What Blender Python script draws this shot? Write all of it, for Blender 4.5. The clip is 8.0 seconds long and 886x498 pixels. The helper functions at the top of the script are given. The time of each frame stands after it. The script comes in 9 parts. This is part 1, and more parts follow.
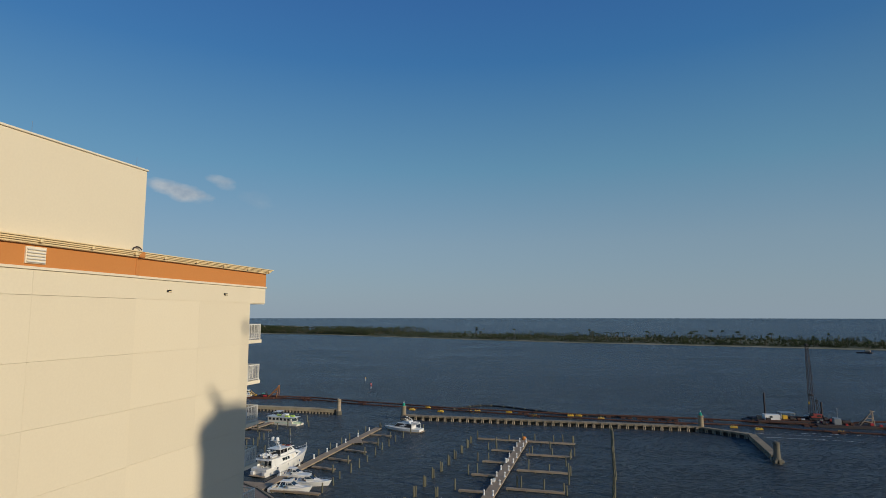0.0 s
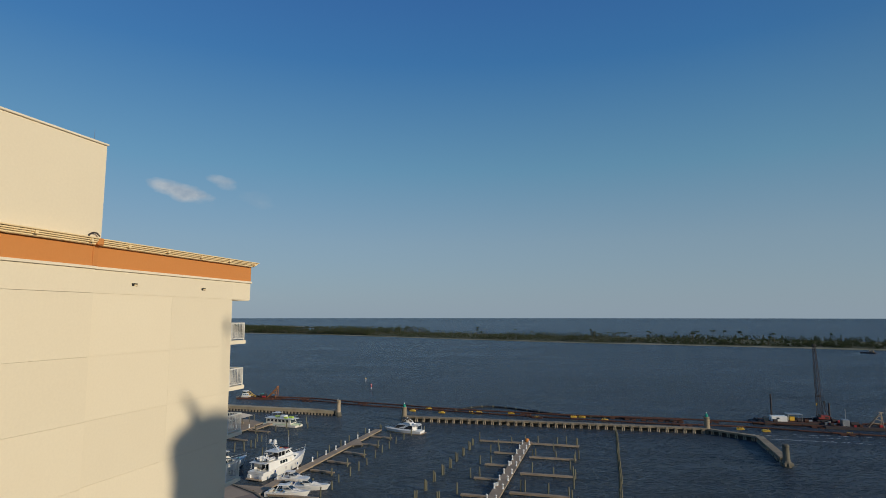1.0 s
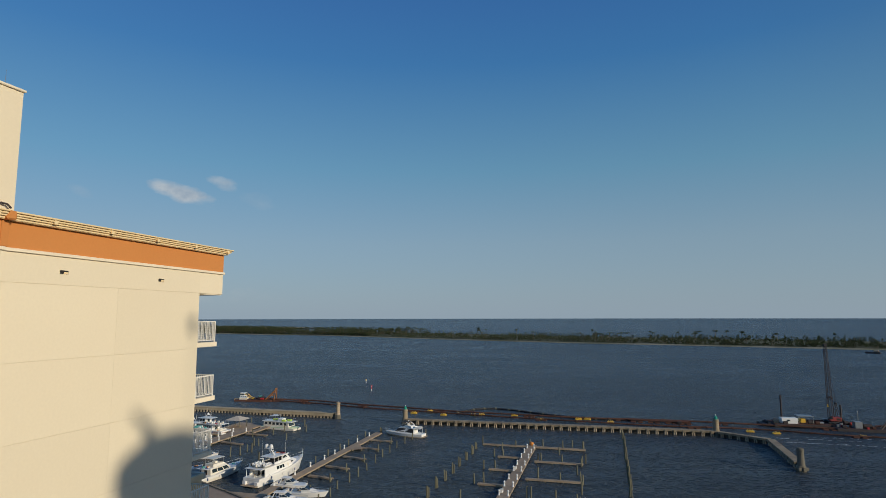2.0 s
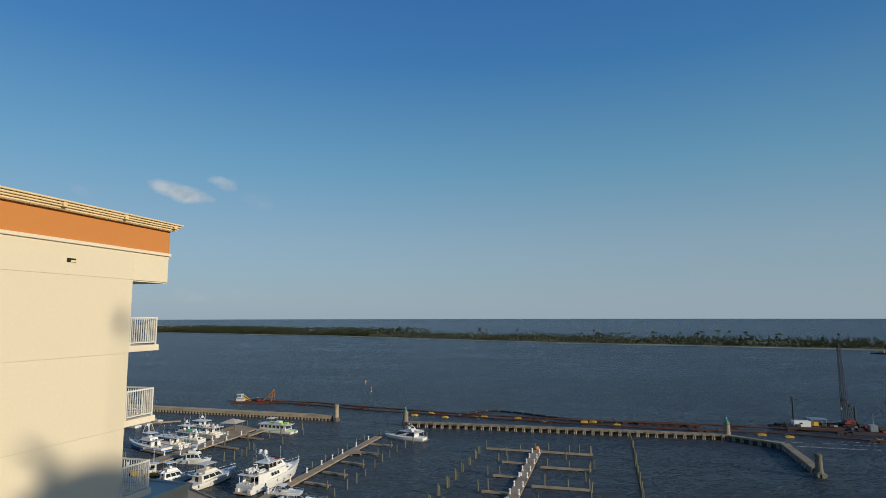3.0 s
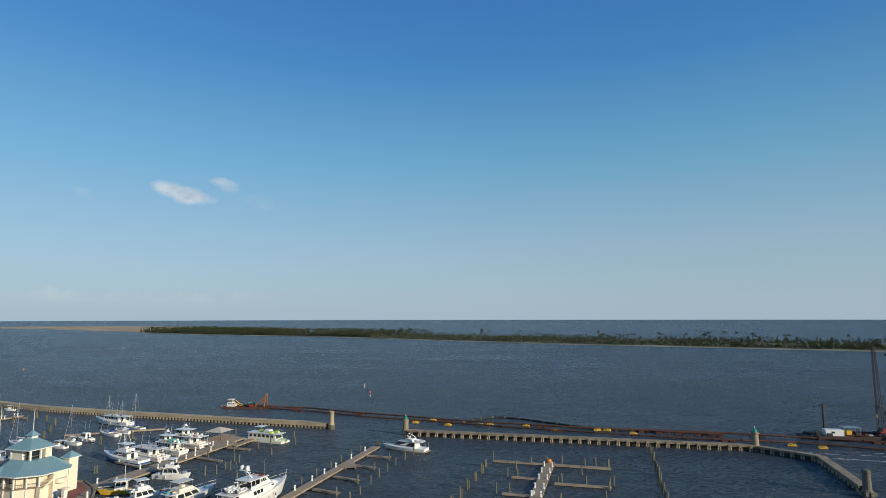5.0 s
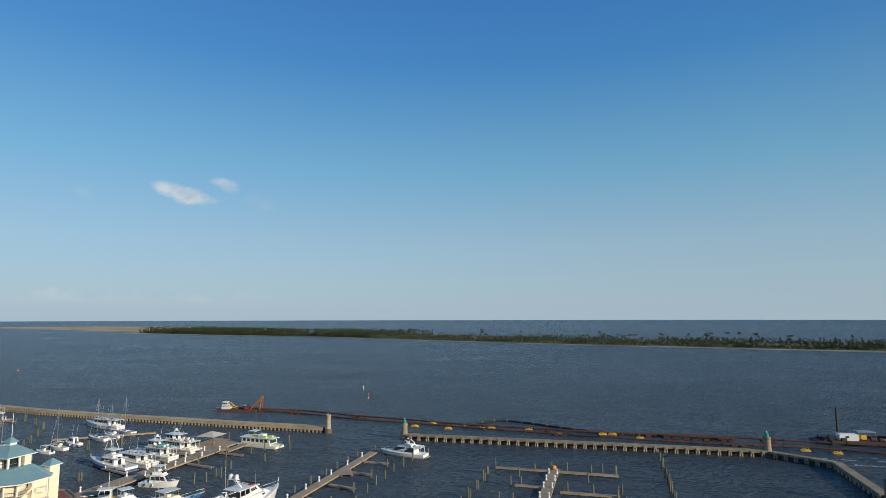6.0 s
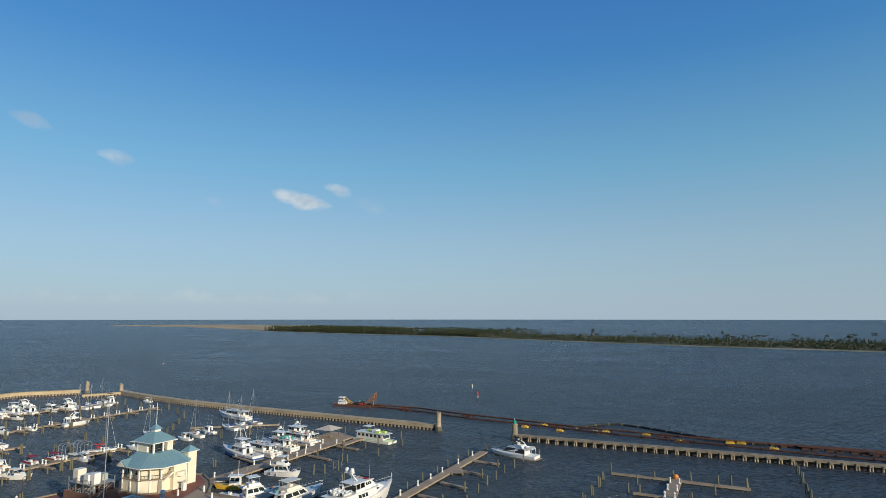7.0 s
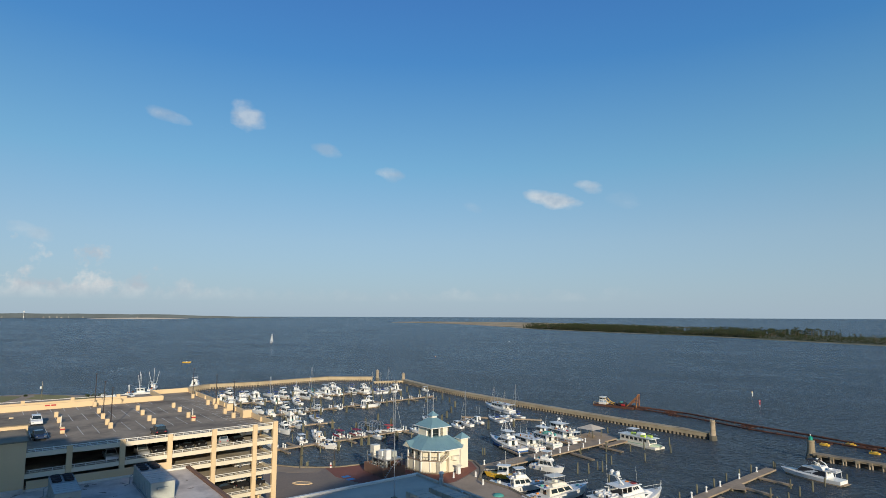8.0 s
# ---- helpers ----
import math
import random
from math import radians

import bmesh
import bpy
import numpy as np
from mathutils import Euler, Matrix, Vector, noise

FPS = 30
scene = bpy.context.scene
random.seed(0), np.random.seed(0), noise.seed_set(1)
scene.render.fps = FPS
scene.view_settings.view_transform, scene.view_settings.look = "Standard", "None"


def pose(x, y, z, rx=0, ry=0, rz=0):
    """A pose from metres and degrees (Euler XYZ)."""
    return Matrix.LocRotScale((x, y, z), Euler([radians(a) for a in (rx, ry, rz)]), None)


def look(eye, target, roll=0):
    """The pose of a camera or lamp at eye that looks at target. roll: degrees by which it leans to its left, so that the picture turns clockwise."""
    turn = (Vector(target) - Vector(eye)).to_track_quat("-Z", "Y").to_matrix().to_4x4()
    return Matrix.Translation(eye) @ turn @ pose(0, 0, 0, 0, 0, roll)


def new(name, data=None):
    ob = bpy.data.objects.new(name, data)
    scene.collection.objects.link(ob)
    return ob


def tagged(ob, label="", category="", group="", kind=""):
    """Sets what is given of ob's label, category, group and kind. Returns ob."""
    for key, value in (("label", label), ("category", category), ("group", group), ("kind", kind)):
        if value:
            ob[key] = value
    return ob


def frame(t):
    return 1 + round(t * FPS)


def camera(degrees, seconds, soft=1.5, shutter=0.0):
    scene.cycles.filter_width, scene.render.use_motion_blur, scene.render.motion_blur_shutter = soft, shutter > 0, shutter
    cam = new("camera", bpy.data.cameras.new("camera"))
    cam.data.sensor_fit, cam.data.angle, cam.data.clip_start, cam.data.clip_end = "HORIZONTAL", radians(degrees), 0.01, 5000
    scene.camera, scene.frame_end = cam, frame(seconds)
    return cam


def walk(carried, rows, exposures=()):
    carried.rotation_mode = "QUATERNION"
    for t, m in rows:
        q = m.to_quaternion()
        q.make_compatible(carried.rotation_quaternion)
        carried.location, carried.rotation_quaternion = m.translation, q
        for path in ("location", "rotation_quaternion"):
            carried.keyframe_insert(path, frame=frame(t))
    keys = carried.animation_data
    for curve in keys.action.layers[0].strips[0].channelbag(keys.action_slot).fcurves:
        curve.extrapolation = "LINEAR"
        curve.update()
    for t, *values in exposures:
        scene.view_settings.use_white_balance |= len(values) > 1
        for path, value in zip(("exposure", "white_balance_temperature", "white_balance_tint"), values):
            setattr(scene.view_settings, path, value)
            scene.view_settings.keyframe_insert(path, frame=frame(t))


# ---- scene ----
cam = camera(74.2, 8.0, soft=0.8)
PATH = [
    (0, (-0.704, 0.688, 46.007), (-0.712, 2.675, 46.234), -0.0),
    (0.5, (-0.851, 2.51, 45.958), (-0.859, 4.497, 46.186), -0.0),
    (1, (-0.974, 4.89, 45.873), (-0.984, 6.877, 46.1), -0.0),
    (1.5, (-1.227, 7.705, 45.784), (-1.237, 9.692, 46.012), -0.1),
    (3, (-1.996, 18.324, 45.449), (-2.009, 20.311, 45.679), -0.1),
    (3.5, (-2.399, 22.473, 45.402), (-2.412, 24.46, 45.632), -0.1),
    (4, (-2.664, 27.0, 45.358), (-2.676, 28.986, 45.588), -0.1),
    (4.5, (-2.566, 31.234, 45.169), (-2.582, 33.221, 45.401), -0.1),
    (6, (-2.536, 43.127, 45.265), (-2.556, 45.113, 45.499), -0.1),
    (6.5, (-2.608, 44.828, 45.219), (-2.633, 46.814, 45.454), -0.1),
    (6.7, (-2.727, 45.098, 45.146), (-2.845, 47.081, 45.38), -0.1),
    (6.9, (-2.813, 45.151, 45.152), (-3.085, 47.118, 45.385), 0.1),
    (7, (-2.843, 45.146, 45.135), (-3.222, 47.096, 45.367), 0.0),
    (7.2, (-2.984, 45.28, 45.103), (-3.575, 47.177, 45.332), 0.1),
    (7.5, (-3.036, 45.488, 45.161), (-3.9, 47.278, 45.388), 0.2),
    (7.7, (-3.03, 45.473, 45.089), (-4.023, 47.195, 45.316), 0.0),
    (8, (-3.289, 45.48, 45.068), (-4.443, 47.098, 45.292), 0.2),
]
walk(cam, [(t, look(eye, target, roll)) for t, eye, target, roll in PATH], exposures=[(0.0, -0.42, 5900, 5), (1.5, -0.38, 5900, 5), (3.5, -0.12, 5900, 3), (4.5, 0.08, 5900, 3), (6.5, 0.10, 5900, 3), (7.3, 0.09, 5900, 3), (8.0, 0.04, 5900, 4)])

# ---- light ----
SUN_AZ, SUN_EL = 125.0, 16.8
sun_way = Vector((math.sin(radians(SUN_AZ)) * math.cos(radians(SUN_EL)), math.cos(radians(SUN_AZ)) * math.cos(radians(SUN_EL)), math.sin(radians(SUN_EL))))
sun = new("sun", bpy.data.lights.new("sun", "SUN"))
sun.data.energy, sun.data.angle, sun.data.color = 4.65, radians(0.53), (1.0, 0.81, 0.585)
sun.matrix_basis = look(sun_way * 300, (0, 0, 0))

world = bpy.data.worlds.new("sky")
scene.world = world
world.use_nodes = True
wn, wl = world.node_tree.nodes, world.node_tree.links
wn.clear()
sky = wn.new("ShaderNodeTexSky")
sky.sky_type, sky.sun_disc = "NISHITA", False
sky.sun_elevation, sky.sun_rotation = radians(SUN_EL), radians(SUN_AZ)
sky.air_density, sky.dust_density, sky.ozone_density, sky.altitude = 1.0, 0.25, 4.4, 40
coord = wn.new("ShaderNodeTexCoord")
split = wn.new("ShaderNodeSeparateXYZ")
wl.new(coord.outputs["Generated"], split.inputs[0])


def wmath(op, a, b=None, c=None):
    n = wn.new("ShaderNodeMath")
    n.operation = op
    for i, v in enumerate((a, b, c)):
        if v is None:
            continue
        if isinstance(v, (int, float)):
            n.inputs[i].default_value = v
        else:
            wl.new(v, n.inputs[i])
    return n.outputs[0]


azimuth = wmath("ARCTAN2", split.outputs[0], split.outputs[1])
height = wmath("ARCSINE", split.outputs[2])
puff = wn.new("ShaderNodeTexNoise")
puff.inputs["Scale"].default_value, puff.inputs["Detail"].default_value, puff.inputs["Roughness"].default_value = 26.0, 6.0, 0.5
stretch = wn.new("ShaderNodeMapping")
stretch.inputs["Scale"].default_value = (1.0, 1.0, 2.1)
wl.new(coord.outputs["Generated"], stretch.inputs["Vector"])
wl.new(stretch.outputs[0], puff.inputs["Vector"])
# small fair-weather clouds: azimuth, elevation, half-width, half-height (degrees), strength
CLOUDS = [(-24.7, 11.1, 2.9, 0.9, 1.0), (-21.3, 12.2, 1.5, 0.6, 0.7), (-54.4, 18.1, 1.7, 1.3, 0.85), (-61.5, 17.4, 1.9, 0.55, 0.6),
          (-46.9, 15.6, 1.3, 0.7, 0.5), (-40.6, 13.5, 1.5, 0.7, 0.65), (-70.9, 6.6, 1.6, 0.7, 0.45), (-32.6, 10.5, 1.0, 0.5, 0.2), (-18.2, 10.8, 1.6, 0.8, 0.16)]
cover = None
for az, el, w, h, k in CLOUDS:
    dx = wmath("DIVIDE", wmath("SUBTRACT", azimuth, radians(az)), radians(w))
    dy = wmath("DIVIDE", wmath("SUBTRACT", wmath("SUBTRACT", height, radians(el)), wmath("MULTIPLY", wmath("SUBTRACT", azimuth, radians(az)), -0.22)), radians(h))
    r2 = wmath("ADD", wmath("MULTIPLY", dx, dx), wmath("MULTIPLY", dy, dy))
    body = wmath("SUBTRACT", 1.0, wmath("MULTIPLY", r2, 0.85))
    lump = wmath("MULTIPLY", wmath("SUBTRACT", puff.outputs[0], 0.50), 2.6)
    one = wmath("MULTIPLY", wmath("MINIMUM", wmath("MAXIMUM", wmath("MULTIPLY", wmath("ADD", body, lump), 0.95), 0.0), 1.0), k)
    cover = one if cover is None else wmath("MAXIMUM", cover, one)
heap = wn.new("ShaderNodeTexNoise")
heap.inputs["Scale"].default_value, heap.inputs["Detail"].default_value, heap.inputs["Roughness"].default_value = 26.0, 8.0, 0.6
wl.new(coord.outputs["Generated"], heap.inputs["Vector"])
# a low bank of cumulus along the western horizon, thinning out to the north
grow = wmath("MINIMUM", wmath("MAXIMUM", wmath("DIVIDE", wmath("SUBTRACT", radians(-50), azimuth), radians(17)), 0.22), 1.0)
edge = wmath("SUBTRACT", wmath("MULTIPLY", grow, wmath("ADD", radians(2.6), wmath("MULTIPLY", wmath("SUBTRACT", heap.outputs[0], 0.5), radians(14.0)))), wmath("SUBTRACT", height, radians(1.7)))
bank = wmath("MINIMUM", wmath("MAXIMUM", wmath("MULTIPLY", edge, 32.0), 0.0), wmath("ADD", 0.34, wmath("MULTIPLY", grow, 0.9)))
bank = wmath("MULTIPLY", bank, wmath("MINIMUM", wmath("MAXIMUM", wmath("MULTIPLY", wmath("SUBTRACT", radians(-14), azimuth), 6.0), 0.0), 1.0))
bank = wmath("MULTIPLY", bank, wmath("MINIMUM", wmath("MAXIMUM", wmath("MULTIPLY", wmath("SUBTRACT", height, radians(1.2)), 45.0), 0.0), 1.0))
cover = wmath("MAXIMUM", cover, bank)
HAZE = (3.48, 4.10, 4.66, 1)  # humid air along the horizon
cloud_tint = wn.new("ShaderNodeMix")
cloud_tint.data_type = "RGBA"
wl.new(wmath("MULTIPLY", cover, 0.62), cloud_tint.inputs["Factor"])
haze = wn.new("ShaderNodeMix")
haze.data_type = "RGBA"
wl.new(wmath("MULTIPLY", wmath("EXPONENT", wmath("MULTIPLY", wmath("MAXIMUM", height, 0.0), -9.0)), 0.85), haze.inputs["Factor"])
# moist maritime air: light scattered many times evens out the clear sky's blue
ramp = wn.new("ShaderNodeValToRGB")
ramp.color_ramp.elements[0].position, ramp.color_ramp.elements[0].color = 0.0, (0.68, 0.81, 0.93, 1)
ramp.color_ramp.elements[1].position, ramp.color_ramp.elements[1].color = 1.0, (0.07, 0.26, 0.62, 1)
for degrees_up, tone in ((7, (0.63, 0.845, 0.96)), (14, (0.34, 0.77, 1.03)), (24, (0.11, 0.455, 1.02)), (34, (0.085, 0.30, 0.93))):
    stop = ramp.color_ramp.elements.new(degrees_up / 90)
    stop.color = (*tone, 1)
wl.new(wmath("DIVIDE", height, math.pi / 2), ramp.inputs["Fac"])
moist = wn.new("ShaderNodeVectorMath")
moist.operation = "SCALE"
moist.inputs["Scale"].default_value = 5.0
wl.new(ramp.outputs["Color"], moist.inputs[0])
even = wn.new("ShaderNodeMix")
even.data_type = "RGBA"
# the glow round the low sun is left as it is; away from it the moist air evens the blue
sunward = wn.new("ShaderNodeVectorMath")
sunward.operation = "DOT_PRODUCT"
sunward.inputs[1].default_value = sun_way
wl.new(coord.outputs["Generated"], sunward.inputs[0])
wl.new(wmath("MULTIPLY", 0.58, wmath("SUBTRACT", 1.0, wmath("MAXIMUM", sunward.outputs["Value"], 0.0))), even.inputs["Factor"])
wl.new(sky.outputs[0], even.inputs["A"])
wl.new(moist.outputs[0], even.inputs["B"])
wl.new(even.outputs["Result"], haze.inputs["A"])
haze.inputs["B"].default_value = HAZE
# bluer and clearer opposite the sun, greyer on the side towards it
turned = wn.new("ShaderNodeMapRange")
for key, v in (("From Min", -0.85), ("From Max", 0.15), ("To Min", 0.0), ("To Max", 1.0)):
    turned.inputs[key].default_value = v
wl.new(sunward.outputs["Value"], turned.inputs["Value"])
cast = wn.new("ShaderNodeMix")
cast.data_type = "RGBA"
cast.inputs["A"].default_value, cast.inputs["B"].default_value = (1.05, 1.03, 1.03, 1), (1.02, 1.0, 0.985, 1)
wl.new(turned.outputs[0], cast.inputs["Factor"])
cleared = wn.new("ShaderNodeVectorMath")
cleared.operation = "MULTIPLY"
wl.new(haze.outputs["Result"], cleared.inputs[0])
wl.new(cast.outputs["Result"], cleared.inputs[1])
wl.new(cleared.outputs[0], cloud_tint.inputs["A"])
# sunlit crowns and blue-grey hollows in the clouds
billow = wn.new("ShaderNodeTexNoise")
billow.inputs["Scale"].default_value, billow.inputs["Detail"].default_value, billow.inputs["Roughness"].default_value = 30.0, 6.0, 0.6
lower = wn.new("ShaderNodeMapping")
lower.inputs["Location"].default_value = (0, 0, 0.012)
wl.new(coord.outputs["Generated"], lower.inputs["Vector"])
wl.new(lower.outputs[0], billow.inputs["Vector"])
cloud_tone = wn.new("ShaderNodeMix")
cloud_tone.data_type = "RGBA"
wl.new(wmath("MINIMUM", wmath("MAXIMUM", wmath("MULTIPLY", wmath("SUBTRACT", billow.outputs[0], 0.40), 4.5), 0.0), 1.0), cloud_tone.inputs["Factor"])
cloud_tone.inputs["A"].default_value, cloud_tone.inputs["B"].default_value = (4.7, 4.6, 4.8, 1), (7.2, 6.6, 6.1, 1)
wl.new(cloud_tone.outputs["Result"], cloud_tint.inputs["B"])
back = wn.new("ShaderNodeBackground")
back.inputs["Strength"].default_value = 0.105
wl.new(cloud_tint.outputs["Result"], back.inputs["Color"])
wo = wn.new("ShaderNodeOutputWorld")
wl.new(back.outputs[0], wo.inputs["Surface"])


# ---- materials ----
def material(name, colour, rough=0.6, metal=0.0, grain=4.0, vary=0.18, stain=0.35, stain_scale=0.25, bump=0.15, bump_scale=None, tint=None, islands=False, spec=0.5):
    """A surface with fine grain, broad stains and relief; sizes in marks per metre."""
    m = bpy.data.materials.new(name)
    m.use_nodes = True
    n, l = m.node_tree.nodes, m.node_tree.links
    b = n["Principled BSDF"]
    b.inputs["Roughness"].default_value, b.inputs["Metallic"].default_value = rough, metal
    b.inputs["Specular IOR Level"].default_value = spec
    tc = n.new("ShaderNodeTexCoord")
    fine = n.new("ShaderNodeTexNoise")
    fine.inputs["Scale"].default_value, fine.inputs["Detail"].default_value = grain, 6.0
    broad = n.new("ShaderNodeTexNoise")
    broad.inputs["Scale"].default_value, broad.inputs["Detail"].default_value, broad.inputs["Roughness"].default_value = stain_scale, 5.0, 0.6
    info = n.new("ShaderNodeObjectInfo")
    for t in (fine, broad):
        l.new(tc.outputs["Object"], t.inputs["Vector"])
    mix1 = n.new("ShaderNodeMix")
    mix1.data_type = "RGBA"
    dark = tuple(c * (1 - vary) for c in colour)
    light = tuple(min(1.0, c * (1 + vary * 0.7)) for c in colour)
    mix1.inputs["A"].default_value, mix1.inputs["B"].default_value = (*dark, 1), (*light, 1)
    l.new(fine.outputs[0], mix1.inputs["Factor"])
    ramp = n.new("ShaderNodeMapRange")
    ramp.inputs["From Min"].default_value, ramp.inputs["From Max"].default_value = 0.42, 0.68
    ramp.inputs["To Min"].default_value, ramp.inputs["To Max"].default_value = 0.0, stain
    l.new(broad.outputs[0], ramp.inputs["Value"])
    mix2 = n.new("ShaderNodeMix")
    mix2.data_type = "RGBA"
    soil = tint or tuple(c * 0.55 for c in colour)
    mix2.inputs["B"].default_value = (*soil, 1)
    l.new(mix1.outputs["Result"], mix2.inputs["A"])
    l.new(ramp.outputs[0], mix2.inputs["Factor"])
    shade = n.new("ShaderNodeHueSaturation")
    value = n.new("ShaderNodeMapRange")
    value.inputs["To Min"].default_value, value.inputs["To Max"].default_value = 1 - vary * 0.6, 1 + vary * 0.5
    if islands:
        geo = n.new("ShaderNodeNewGeometry")
        l.new(geo.outputs["Random Per Island"], value.inputs["Value"])
    else:
        l.new(info.outputs["Random"], value.inputs["Value"])
    l.new(value.outputs[0], shade.inputs["Value"])
    l.new(mix2.outputs["Result"], shade.inputs["Color"])
    l.new(shade.outputs[0], b.inputs["Base Color"])
    if bump:
        bn = n.new("ShaderNodeBump")
        bn.inputs["Strength"].default_value, bn.inputs["Distance"].default_value = bump, 0.02
        rel = n.new("ShaderNodeTexNoise")
        rel.inputs["Scale"].default_value, rel.inputs["Detail"].default_value = bump_scale or grain * 3, 5.0
        l.new(tc.outputs["Object"], rel.inputs["Vector"])
        l.new(rel.outputs[0], bn.inputs["Height"])
        l.new(bn.outputs[0], b.inputs["Normal"])
    return m


def glass_material(name, colour=(0.02, 0.03, 0.035)):
    m = bpy.data.materials.new(name)
    m.use_nodes = True
    b = m.node_tree.nodes["Principled BSDF"]
    b.inputs["Base Color"].default_value = (*colour, 1)
    b.inputs["Roughness"].default_value, b.inputs["Specular IOR Level"].default_value = 0.06, 0.7
    return m


